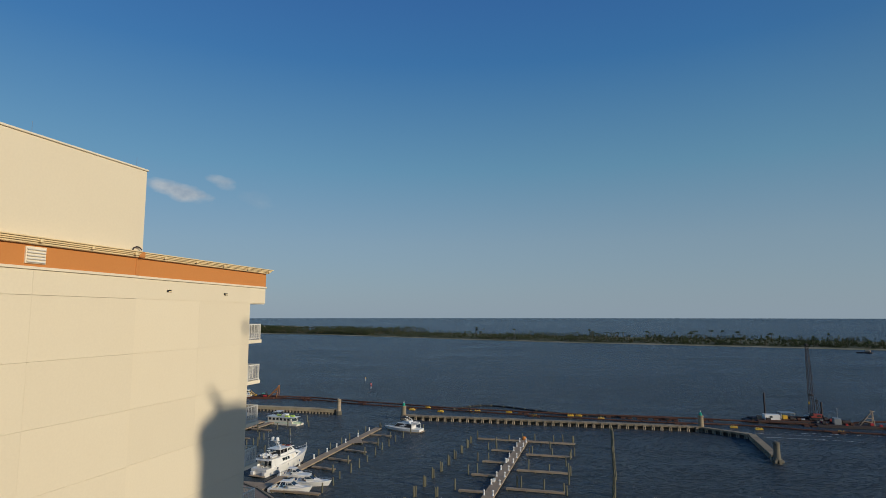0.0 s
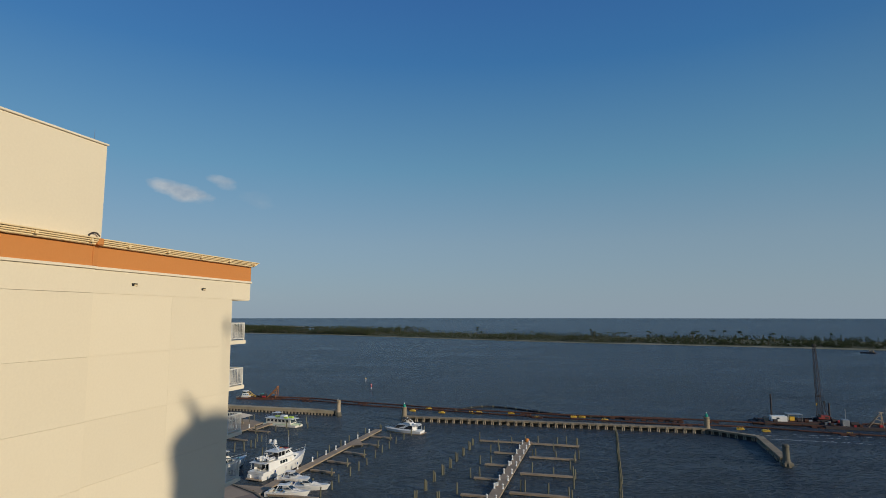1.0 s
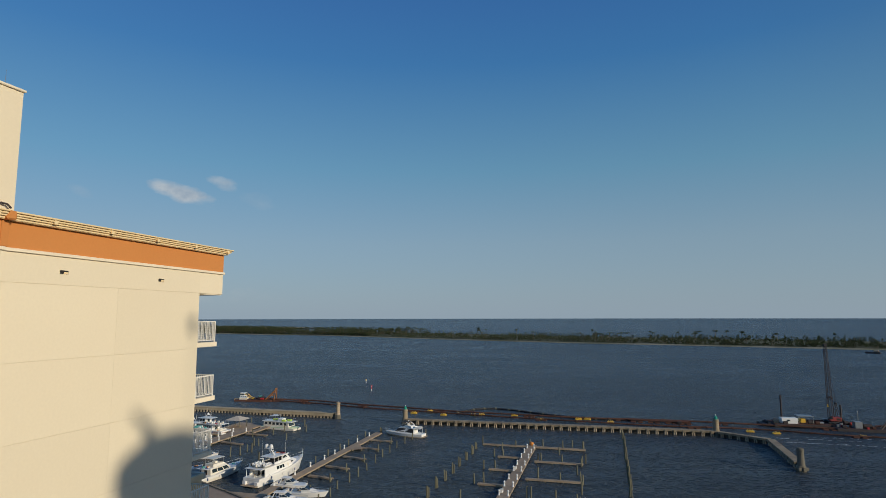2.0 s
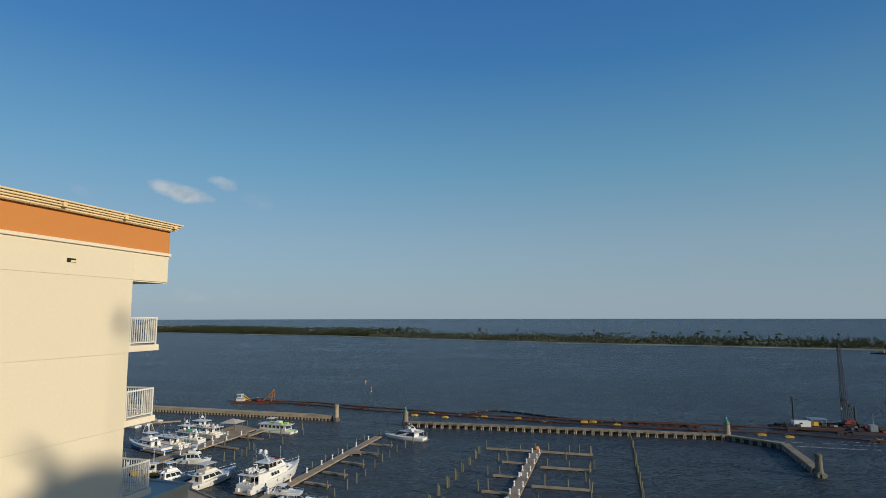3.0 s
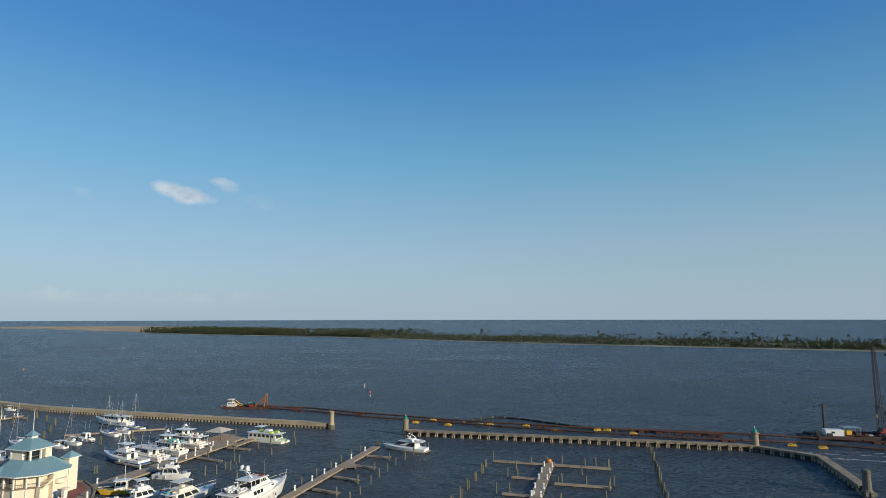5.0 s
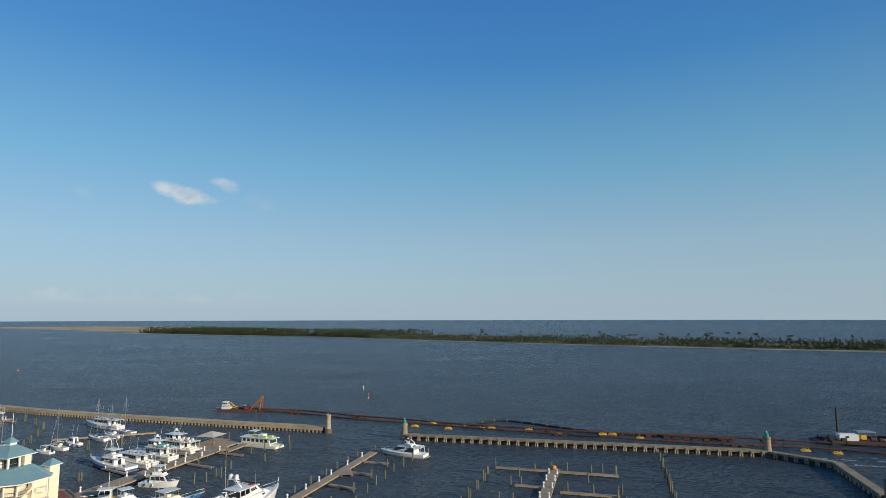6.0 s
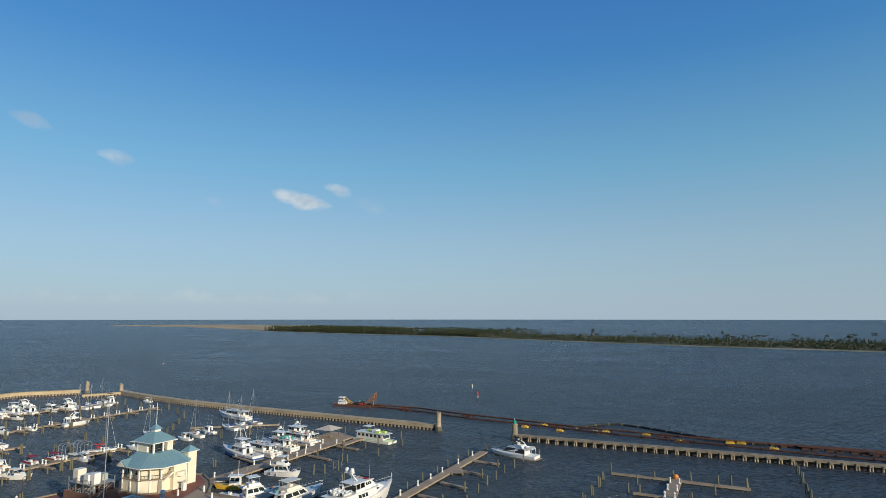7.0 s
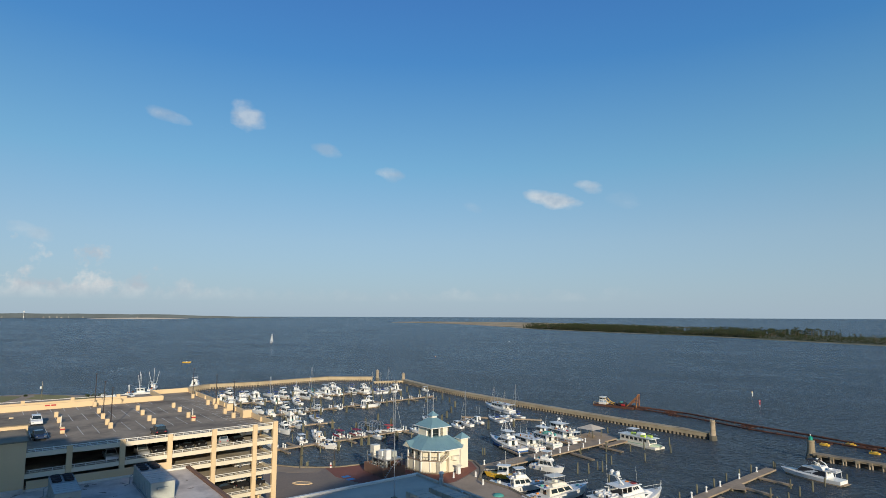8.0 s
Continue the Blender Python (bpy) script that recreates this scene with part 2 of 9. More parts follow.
M = {
    "stucco": material("cream_stucco", (0.725, 0.635, 0.46), 0.9, 0, 9, 0.05, 0.10, 0.22, 0.25, 60, (0.64, 0.52, 0.36)),
    "stucco_band": material("orange_stucco", (0.53, 0.212, 0.052), 0.9, 0, 9, 0.06, 0.22, 0.5, 0.25, 60, (0.50, 0.18, 0.04)),
    "trim": material("ochre_metal_trim", (0.80, 0.62, 0.34), 0.55, 0.0, 6, 0.08, 0.3, 0.8, 0.1),
    "white_trim": material("cream_trim", (0.80, 0.70, 0.52), 0.7, 0, 8, 0.06, 0.18, 0.6, 0.1),
    "rail": material("white_rail_paint", (0.74, 0.70, 0.62), 0.45, 0, 12, 0.06, 0.15, 1.0, 0.05),
    "dark_void": material("dark_opening", (0.02, 0.018, 0.015), 0.9, 0, 6, 0.2, 0, 1, 0),
    "concrete": material("weathered_concrete", (0.29, 0.235, 0.155), 0.9, 0, 2.2, 0.22, 0.8, 0.3, 0.4, 8, (0.15, 0.12, 0.085)),
    # lighter, warmer copy of the concrete, the sunlit look put into its colour
    "wall_concrete": material("sunlit_tan_concrete", (0.47, 0.375, 0.235), 0.9, 0, 1.6, 0.16, 0.45, 0.2, 0.3, 8, (0.27, 0.21, 0.13)),
    "concrete_pile": material("pale_barnacled_pile", (0.40, 0.32, 0.22), 0.9, 0, 2.6, 0.25, 0.6, 0.6, 0.4, 8, (0.16, 0.13, 0.09)),
    "concrete_tower": material("dark_weathered_tower_concrete", (0.155, 0.14, 0.105), 0.9, 0, 2.2, 0.25, 0.8, 0.35, 0.4, 8, (0.09, 0.082, 0.06)),
    # concrete toned near-black for the shade under decks and behind piles
    "concrete_dark": material("shade_dark_concrete", (0.07, 0.062, 0.05), 0.9, 0, 2.2, 0.2, 0.7, 0.5, 0.4, 8, (0.07, 0.062, 0.05)),
    "deck_wood": material("weathered_deck_wood", (0.39, 0.295, 0.195), 0.85, 0, 3.0, 0.22, 0.5, 0.35, 0.4, 12, (0.18, 0.14, 0.10)),
    "pile_wood": material("grey_green_pile_wood", (0.145, 0.135, 0.085), 0.9, 0, 4.0, 0.3, 0.6, 0.7, 0.4, 14, (0.09, 0.085, 0.05)),
    "gelcoat": material("white_gelcoat", (0.775, 0.76, 0.72), 0.28, 0, 2.0, 0.04, 0.10, 0.6, 0.0, None, (0.66, 0.64, 0.60)),
    "cream_gelcoat": material("cream_gelcoat", (0.74, 0.69, 0.58), 0.32, 0, 2.0, 0.05, 0.15, 0.6, 0.0),
    "blue_hull": material("blue_hull_paint", (0.03, 0.11, 0.33), 0.3, 0, 2.0, 0.08, 0.15, 0.6, 0.0),
    "green_hull": material("pale_green_paint", (0.56, 0.68, 0.50), 0.4, 0, 2.0, 0.08, 0.15, 0.6, 0.0),
    "lime": material("lime_vinyl", (0.55, 0.70, 0.08), 0.5, 0, 2.0, 0.08, 0.15, 0.6, 0.0),
    "yellow": material("yellow_paint", (0.72, 0.45, 0.04), 0.5, 0, 2.5, 0.12, 0.3, 0.8, 0.1, None, (0.45, 0.24, 0.03)),
    "orange": material("orange_paint", (0.62, 0.22, 0.03), 0.5, 0, 2.5, 0.12, 0.3, 0.8, 0.1),
    "red": material("red_paint", (0.42, 0.03, 0.03), 0.5, 0, 2.5, 0.12, 0.25, 0.8, 0.1),
    "barn_red": material("faded_dark_red_paint", (0.26, 0.03, 0.025), 0.6, 0, 2.5, 0.15, 0.4, 0.8, 0.1),
    "gantry": material("worn_orange_steel", (0.36, 0.15, 0.04), 0.7, 0.1, 2.5, 0.25, 0.6, 0.8, 0.2, None, (0.14, 0.06, 0.03)),
    "navy": material("navy_canvas", (0.03, 0.06, 0.20), 0.8, 0, 3.0, 0.15, 0.3, 1.0, 0.2),
    "teal_canvas": material("sea_green_canvas", (0.10, 0.36, 0.30), 0.8, 0, 3.0, 0.15, 0.3, 1.0, 0.2),
    "maroon": material("maroon_canvas", (0.27, 0.02, 0.05), 0.8, 0, 3.0, 0.15, 0.3, 1.0, 0.2),
    "black": material("black_rubber", (0.025, 0.025, 0.027), 0.7, 0, 4, 0.25, 0.2, 1.0, 0.1),
    "bottom": material("antifouling_paint", (0.06, 0.045, 0.05), 0.8, 0, 3, 0.2, 0.3, 1.0, 0.1),
    "glass": glass_material("dark_boat_glass"),
    "steel": material("galvanised_steel", (0.42, 0.42, 0.41), 0.42, 0.75, 5, 0.10, 0.35, 0.7, 0.08),
    "alu": material("brushed_aluminium", (0.62, 0.62, 0.61), 0.35, 0.85, 8, 0.06, 0.2, 0.9, 0.05),
    "hvac": material("grey_green_sheet_metal", (0.47, 0.48, 0.42), 0.5, 0.2, 3, 0.08, 0.3, 0.4, 0.05),
    "rust": material("rusty_steel", (0.115, 0.046, 0.026), 0.85, 0.1, 1.6, 0.35, 0.75, 0.5, 0.4, 9, (0.05, 0.024, 0.017)),
    "dark_steel": material("dark_oxidised_steel", (0.055, 0.045, 0.045), 0.75, 0.3, 2, 0.3, 0.5, 0.5, 0.2),
    "roof_teal": material("teal_standing_seam_roof", (0.19, 0.315, 0.36), 0.45, 0.1, 1.6, 0.10, 0.40, 0.35, 0.06, None, (0.23, 0.37, 0.39)),
    "pav_wall": material("pale_yellow_stucco", (0.76, 0.69, 0.53), 0.9, 0, 7, 0.06, 0.15, 0.3, 0.2, 50),
    "pav_white": material("white_painted_wood", (0.80, 0.77, 0.70), 0.6, 0, 7, 0.05, 0.15, 0.6, 0.1),
    "shingle": material("pale_fabric_roof", (0.52, 0.46, 0.38), 0.9, 0, 4, 0.12, 0.35, 0.6, 0.2),
    "brick_pave": material("red_brick_paving", (0.24, 0.085, 0.055), 0.9, 0, 3.0, 0.22, 0.5, 0.25, 0.3, 9, (0.15, 0.07, 0.05)),
    "brick_wall": material("brown_brick_wall", (0.22, 0.125, 0.085), 0.9, 0, 3.5, 0.20, 0.3, 0.5, 0.3, 12),
    "asphalt": material("worn_asphalt", (0.235, 0.185, 0.145), 0.95, 0, 1.5, 0.22, 0.7, 0.09, 0.3, 10, (0.17, 0.145, 0.12)),
    "deck_asphalt": material("sunbleached_parking_deck", (0.40, 0.325, 0.235), 0.95, 0, 1.1, 0.28, 0.85, 0.16, 0.3, 10, (0.16, 0.125, 0.09)),
    "garage_floor": material("pale_worn_garage_floor", (0.52, 0.45, 0.34), 0.9, 0, 1.4, 0.2, 0.7, 0.2, 0.2, 8, (0.20, 0.165, 0.12)),
    "paving": material("tan_concrete_paving", (0.36, 0.28, 0.20), 0.92, 0, 1.8, 0.15, 0.5, 0.12, 0.3, 9, (0.20, 0.15, 0.105)),
    "membrane": material("weathered_roof_membrane", (0.74, 0.66, 0.58), 0.8, 0, 0.9, 0.18, 0.8, 0.22, 0.15, None, (0.36, 0.31, 0.27)),
    "roof_grey": material("blue_grey_metal_roof", (0.52, 0.45, 0.35), 0.6, 0.0, 1.0, 0.10, 0.35, 0.2, 0.05),
    "garage": material("tan_garage_stucco", (0.70, 0.525, 0.31), 0.9, 0, 7, 0.06, 0.20, 0.25, 0.2, 45, (0.54, 0.37, 0.18)),
    "garage_pale": material("cream_precast_beam", (0.72, 0.64, 0.48), 0.9, 0, 7, 0.06, 0.25, 0.3, 0.2, 45, (0.54, 0.45, 0.31)),
    "line": material("white_road_paint", (0.66, 0.63, 0.56), 0.8, 0, 5, 0.12, 0.5, 0.8, 0.1),
    "grass": material("mown_grass", (0.23, 0.21, 0.075), 1.0, 0, 2.5, 0.25, 0.5, 0.08, 0.4, 12, (0.25, 0.20, 0.10)),
    "sand": material("beach_sand_with_marsh_grass", (0.115, 0.115, 0.05), 1.0, 0, 0.5, 0.15, 0.75, 0.011, 0.1, None, (0.42, 0.37, 0.28)),
    "dune": material("dry_marsh_grass", (0.52, 0.37, 0.21), 1.0, 0, 0.05, 0.25, 0.95, 0.006, 0.1, None, (0.17, 0.16, 0.075)),
    "understory": material("island_undergrowth", (0.060, 0.070, 0.024), 1.0, 0, 0.15, 0.3, 0.6, 0.01, 0.1, None, (0.10, 0.095, 0.04)),
    "needles": material("pine_foliage", (0.047, 0.061, 0.027), 1.0, 0, 0.25, 0.35, 0.5, 0.02, 0.0, None, (0.035, 0.05, 0.02), islands=True, spec=0.1),
    "bark": material("pine_bark", (0.17, 0.14, 0.105), 1.0, 0, 0.8, 0.3, 0.4, 0.3, 0.0, islands=True, spec=0.1),
    "car_white": material("white_car_paint", (0.78, 0.78, 0.76), 0.25, 0, 2, 0.03, 0.05, 0.5, 0),
    "car_black": material("black_car_paint", (0.018, 0.018, 0.02), 0.22, 0, 2, 0.1, 0.1, 0.5, 0),
    "car_blue": material("dark_blue_car_paint", (0.03, 0.045, 0.09), 0.22, 0.1, 2, 0.1, 0.1, 0.5, 0),
    "car_silver": material("silver_car_paint", (0.45, 0.45, 0.44), 0.25, 0.4, 2, 0.05, 0.05, 0.5, 0),
    "nav_green": material("green_beacon_paint", (0.02, 0.30, 0.20), 0.5, 0, 3, 0.1, 0.1, 1, 0),
    "blue_sign": material("blue_marking_paint", (0.05, 0.22, 0.52), 0.6, 0, 3, 0.1, 0.2, 1, 0),
    "foam": material("white_sea_foam", (0.55, 0.58, 0.58), 0.8, 0, 1.2, 0.25, 0.4, 0.4, 0.2),
    # far shore and beach: distance haze is mixed into these colours
    "far_land": material("hazy_far_shore", (0.10, 0.12, 0.13), 1.0, 0, 0.02, 0.2, 0.5, 0.004, 0),
    "far_sand": material("hazy_far_beach", (0.52, 0.46, 0.38), 1.0, 0, 0.02, 0.1, 0.2, 0.004, 0),
}


def water_material():
    m = bpy.data.materials.new("choppy_bay_water")
    m.use_nodes = True
    n, l = m.node_tree.nodes, m.node_tree.links
    b = n["Principled BSDF"]
    b.inputs["IOR"].default_value = 1.333
    tc = n.new("ShaderNodeTexCoord")

    def noise_at(scale, detail, stretch=(1, 1, 1), rough=0.55):
        mp = n.new("ShaderNodeMapping")
        mp.inputs["Scale"].default_value = stretch
        mp.inputs["Rotation"].default_value = (0, 0, radians(28))
        l.new(tc.outputs["Object"], mp.inputs["Vector"])
        t = n.new("ShaderNodeTexNoise")
        t.inputs["Scale"].default_value, t.inputs["Detail"].default_value, t.inputs["Roughness"].default_value = scale, detail, rough
        l.new(mp.outputs[0], t.inputs["Vector"])
        return t.outputs[0]

    patches = noise_at(0.006, 5.0, (1, 2.2, 1))
    rows = noise_at(0.05, 4.0, (1, 2.6, 1))
    waves = noise_at(0.30, 5.0, (1, 1.9, 1), 0.62)
    ripple = noise_at(1.6, 4.0, (1, 1.5, 1))
    colour = n.new("ShaderNodeMix")
    colour.data_type = "RGBA"
    colour.inputs["A"].default_value, colour.inputs["B"].default_value = (0.031, 0.041, 0.049, 1), (0.043, 0.057, 0.068, 1)
    l.new(patches, colour.inputs["Factor"])
    last = None
    for height_out, strength, dist in ((rows, 1.0, 1.3), (waves, 1.0, 1.5), (ripple, 1.0, 0.16)):
        bn = n.new("ShaderNodeBump")
        bn.inputs["Strength"].default_value, bn.inputs["Distance"].default_value = strength, dist
        l.new(height_out, bn.inputs["Height"])
        if last:
            l.new(last, bn.inputs["Normal"])
        last = bn.outputs[0]
    n.remove(b)
    body = n.new("ShaderNodeBsdfDiffuse")
    body.inputs["Roughness"].default_value = 1.0
    l.new(colour.outputs["Result"], body.inputs["Color"])
    l.new(last, body.inputs["Normal"])
    gloss = n.new("ShaderNodeBsdfGlossy")
    gloss.inputs["Roughness"].default_value = 0.25
    gloss.inputs["Color"].default_value = (1.0, 0.955, 0.91, 1)
    l.new(last, gloss.inputs["Normal"])
    fres = n.new("ShaderNodeFresnel")
    fres.inputs["IOR"].default_value = 1.333
    l.new(last, fres.inputs["Normal"])
    level = n.new("ShaderNodeFresnel")
    level.inputs["IOR"].default_value = 1.333
    # a choppy sea never reflects fully at a grazing view: its crests hide the flat backs of the waves
    def calc(op, p, q):
        k = n.new("ShaderNodeMath")
        k.operation = op
        for i, v in enumerate((p, q)):
            if isinstance(v, (int, float)):
                k.inputs[i].default_value = v
            else:
                l.new(v, k.inputs[i])
        return k.outputs[0]

    def band(src, f0, f1, t0, t1):
        k = n.new("ShaderNodeMapRange")
        for key, v in (("From Min", f0), ("From Max", f1), ("To Min", t0), ("To Max", t1)):
            k.inputs[key].default_value = v
        l.new(src, k.inputs["Value"])
        return k.outputs[0]
    chop = noise_at(0.62, 6.0, (1, 1.5, 1), 0.72)
    gusts = noise_at(0.035, 5.0, (1, 2.4, 1), 0.6)
    wavelets = noise_at(0.2, 5.0, (1, 1.8, 1), 0.65)
    # single wavelets blend together far out in the open bay
    span = n.new("ShaderNodeVectorMath")
    span.operation = "LENGTH"
    l.new(tc.outputs["Object"], span.inputs[0])
    # the water inside the walls lies calmer
    near = calc("MINIMUM", band(span.outputs["Value"], 400.0, 2000.0, 1.25, 0.6), band(span.outputs["Value"], 200.0, 420.0, 0.5, 1.25))
    ruffle = calc("MULTIPLY", band(wavelets, 0.38, 0.62, 0.76, 1.24), calc("ADD", 1.0, calc("MULTIPLY", near, band(chop, 0.37, 0.63, -1.0, 1.0))))
    ruffle = calc("MULTIPLY", ruffle, calc("MULTIPLY", band(gusts, 0.35, 0.65, 0.82, 1.18), band(patches, 0.35, 0.65, 0.88, 1.12)))
    share = calc("ADD", 0.012, calc("MULTIPLY", calc("MULTIPLY", calc("MULTIPLY", calc("ADD", 0.6, calc("MULTIPLY", fres.outputs[0], 0.6)), calc("POWER", level.outputs[0], 0.56)), 0.375), ruffle))
    mixed = n.new("ShaderNodeMixShader")
    l.new(share, mixed.inputs["Fac"])
    l.new(body.outputs[0], mixed.inputs[1])
    l.new(gloss.outputs[0], mixed.inputs[2])
    l.new(mixed.outputs[0], n["Material Output"].inputs["Surface"])
    return m


M["water"] = water_material()


# ---- builders ----
def finish(bm, smooth=False):
    bmesh.ops.recalc_face_normals(bm, faces=bm.faces)
    me = bpy.data.meshes.new("mesh")
    bm.to_mesh(me)
    bm.free()
    if smooth:
        for p in me.polygons:
            p.use_smooth = True
    return me


def part(name, bm, mat, parent=None, label="", smooth=False):
    """Links a bmesh as one mesh object, under a thing or a part where one is given."""
    me = bm if isinstance(bm, bpy.types.Mesh) else finish(bm, smooth)
    if not me.materials:
        me.materials.append(M[mat])
    me.name = name
    ob = new(name, me)
    ob.parent = parent
    if label:
        ob["label"] = label
    return ob


def piece(name, me, parent, m):
    ob = new(name, me)
    ob.parent = parent
    ob.matrix_basis = m
    return ob


def thing(name, label, category, m=None, group="", kind=""):
    ob = new(name)
    ob.empty_display_size = 0.5
    if m is not None:
        ob.matrix_basis = m
    return tagged(ob, label, category, group, kind)


def quad8(bm, low, high):
    """A solid between two rings of corners."""
    a = [bm.verts.new(p) for p in low]
    b = [bm.verts.new(p) for p in high]
    k = len(a)
    bm.faces.new(a[::-1])
    bm.faces.new(b)
    for i in range(k):
        bm.faces.new((a[i], a[(i + 1) % k], b[(i + 1) % k], b[i]))


def box(x0, x1, y0, y1, z0, z1, bm=None, bevel=0.0):
    bm = bm or bmesh.new()
    one = bmesh.new() if bevel else bm
    quad8(one, [(x0, y0, z0), (x1, y0, z0), (x1, y1, z0), (x0, y1, z0)], [(x0, y0, z1), (x1, y0, z1), (x1, y1, z1), (x0, y1, z1)])
    if bevel:
        bmesh.ops.bevel(one, geom=one.edges[:], offset=bevel, segments=1, affect="EDGES")
        merge(bm, one)
    return bm


def merge(bm, other):
    me = bpy.data.meshes.new("tmp")
    other.to_mesh(me)
    other.free()
    bm.from_mesh(me)
    bpy.data.meshes.remove(me)


def prism(points, z0, z1, bm=None):
    bm = bm or bmesh.new()
    quad8(bm, [(x, y, z0) for x, y in points], [(x, y, z1) for x, y in points])
    return bm


def tube(p, q, r, r2=None, n=8, bm=None):
    """A round bar from p to q."""
    bm = bm or bmesh.new()
    p, q = Vector(p), Vector(q)
    r2 = r if r2 is None else r2
    w = (q - p).normalized()
    a = w.orthogonal().normalized()
    b = w.cross(a)
    ring = [(math.cos(2 * math.pi * i / n), math.sin(2 * math.pi * i / n)) for i in range(n)]
    quad8(bm, [p + (a * c + b * s) * r for c, s in ring], [q + (a * c + b * s) * r2 for c, s in ring])
    return bm


def chain(points, r, n=8, bm=None):
    """A bent round bar through the points, in one piece."""
    bm = bm or bmesh.new()
    pts = [Vector(p) for p in points]
    side_way, rings = None, []
    for i, p in enumerate(pts):
        w = (pts[min(i + 1, len(pts) - 1)] - pts[max(i - 1, 0)])
        if w.length < 1e-6:
            w = pts[min(i + 1, len(pts) - 1)] - p
        w.normalize()
        side_way = w.orthogonal() if side_way is None else side_way - w * side_way.dot(w)
        side_way.normalize()
        up = w.cross(side_way)
        rings.append([bm.verts.new(p + (side_way * math.cos(2 * math.pi * k / n) + up * math.sin(2 * math.pi * k / n)) * r) for k in range(n)])
    bm.faces.new(rings[0][::-1])
    bm.faces.new(rings[-1])
    for a, b in zip(rings, rings[1:]):
        for k in range(n):
            bm.faces.new((a[k], a[(k + 1) % n], b[(k + 1) % n], b[k]))
    return bm


def lathe(profile, n=12, bm=None, at=(0, 0)):
    """A turned solid from (radius, height) pairs."""
    bm = bm or bmesh.new()
    rings = [[bm.verts.new((at[0] + r * math.cos(2 * math.pi * i / n), at[1] + r * math.sin(2 * math.pi * i / n), z)) for i in range(n)] for r, z in profile]
    bm.faces.new(rings[0][::-1])
    bm.faces.new(rings[-1])
    for a, b in zip(rings, rings[1:]):
        for i in range(n):
            bm.faces.new((a[i], a[(i + 1) % n], b[(i + 1) % n], b[i]))
    return bm


def tapered(x0, x1, w, z0, z1, rake_f=0.0, rake_b=0.0, w_top=None, w_bow=None):
    """Corners of a cabin: eight points, low ring then high ring, bow towards +x."""
    wt = w if w_top is None else w_top
    f = 1.0 if w_bow is None else w_bow
    low = [(x0, -w / 2, z0), (x1, -w / 2 * f, z0), (x1, w / 2 * f, z0), (x0, w / 2, z0)]
    high = [(x0 + rake_b, -wt / 2, z1), (x1 - rake_f, -wt / 2 * f, z1), (x1 - rake_f, wt / 2 * f, z1), (x0 + rake_b, wt / 2, z1)]
    return low, high


def on_face(low, high, side, u0, u1, v0, v1, off=0.02, thick=0.03):
    """A thin pane lying proud of one side (0: starboard, 1: front, 2: port, 3: back) of a cabin."""
    a, b = Vector(low[side]), Vector(low[(side + 1) % 4])
    c, d = Vector(high[side]), Vector(high[(side + 1) % 4])
    nrm = (b - a).cross(c - a).normalized()

    def at(u, v):
        return (a.lerp(b, u)).lerp(c.lerp(d, u), v)
    pts = [at(u0, v0), at(u1, v0), at(u1, v1), at(u0, v1)]
    bm = bmesh.new()
    quad8(bm, [p - nrm * thick for p in pts], [p + nrm * off for p in pts])
    return bm


def grid(e, n, z=0.0, turn=0.0):
    """The frame of the waterfront buildings: e metres to its east, n to its north of the tower's corner."""
    return GRID @ pose(e, n, z, 0, 0, turn)


GRID = pose(-14.0, 42.0, 0.0, 0, 0, -17.0)

# ---- water, shores and distance ----
def sea():
    """One sheet of water out to the horizon; its far rim lifts a little, so that it meets the sky at the sea's true dip."""
    radii = [0, 60, 120, 200, 300, 420, 600, 850, 1200, 1700, 2400, 2800, 3200, 3650, 3950, 4250, 4500, 4700, 4880]
    n = 96
    bm = bmesh.new()
    rings = []
    for r in radii:
        z = 0.0 if r < 3650 else 27.6 * ((r - 3650) / 1230) ** 1.2
        if r == 0:
            rings.append([bm.verts.new((0, 150, 0))])
        else:
            rings.append([bm.verts.new((r * math.cos(2 * math.pi * i / n), 20 + 130 * (1 - r / 4880) + r * math.sin(2 * math.pi * i / n), z)) for i in range(n)])
    for i in range(n):
        bm.faces.new((rings[0][0], rings[1][i], rings[1][(i + 1) % n]))
        for a, b in zip(rings[1:], rings[2:]):
            bm.faces.new((a[i], b[i], b[(i + 1) % n], a[(i + 1) % n]))
    ob = part("water", bm, "water", smooth=True)
    ob.data.flip_normals()
    return tagged(ob, "dark blue choppy bay water reaching the horizon", "water", kind="structure")


sea()


def strip(name, shore, offsets, heights, mat):
    """A low land strip that follows a shoreline: rows at the given distances inland."""
    bm = bmesh.new()
    rows = []
    k = len(shore)
    for j, (off, h) in enumerate(zip(offsets, heights)):
        row = []
        for i, (x, y) in enumerate(shore):
            a, b = Vector(shore[max(i - 1, 0)]), Vector(shore[min(i + 1, k - 1)])
            t = (b - a).normalized()
            inland = Vector((-t.y, t.x))
            wob = 6 * noise.noise(Vector((x * 0.01, y * 0.01, j * 3.1))) * (1 if j else 1.1)
            p = Vector((x, y)) + inland * (off + wob)
            row.append(bm.verts.new((p.x, p.y, h + (0.6 * noise.noise(Vector((x * 0.02, y * 0.02, 9.0))) if j > 1 else 0))))
        rows.append(row)
    for a, b in zip(rows, rows[1:]):
        for i in range(k - 1):
            bm.faces.new((a[i], a[i + 1], b[i + 1], b[i]))
    return part(name, bm, mat, smooth=True)


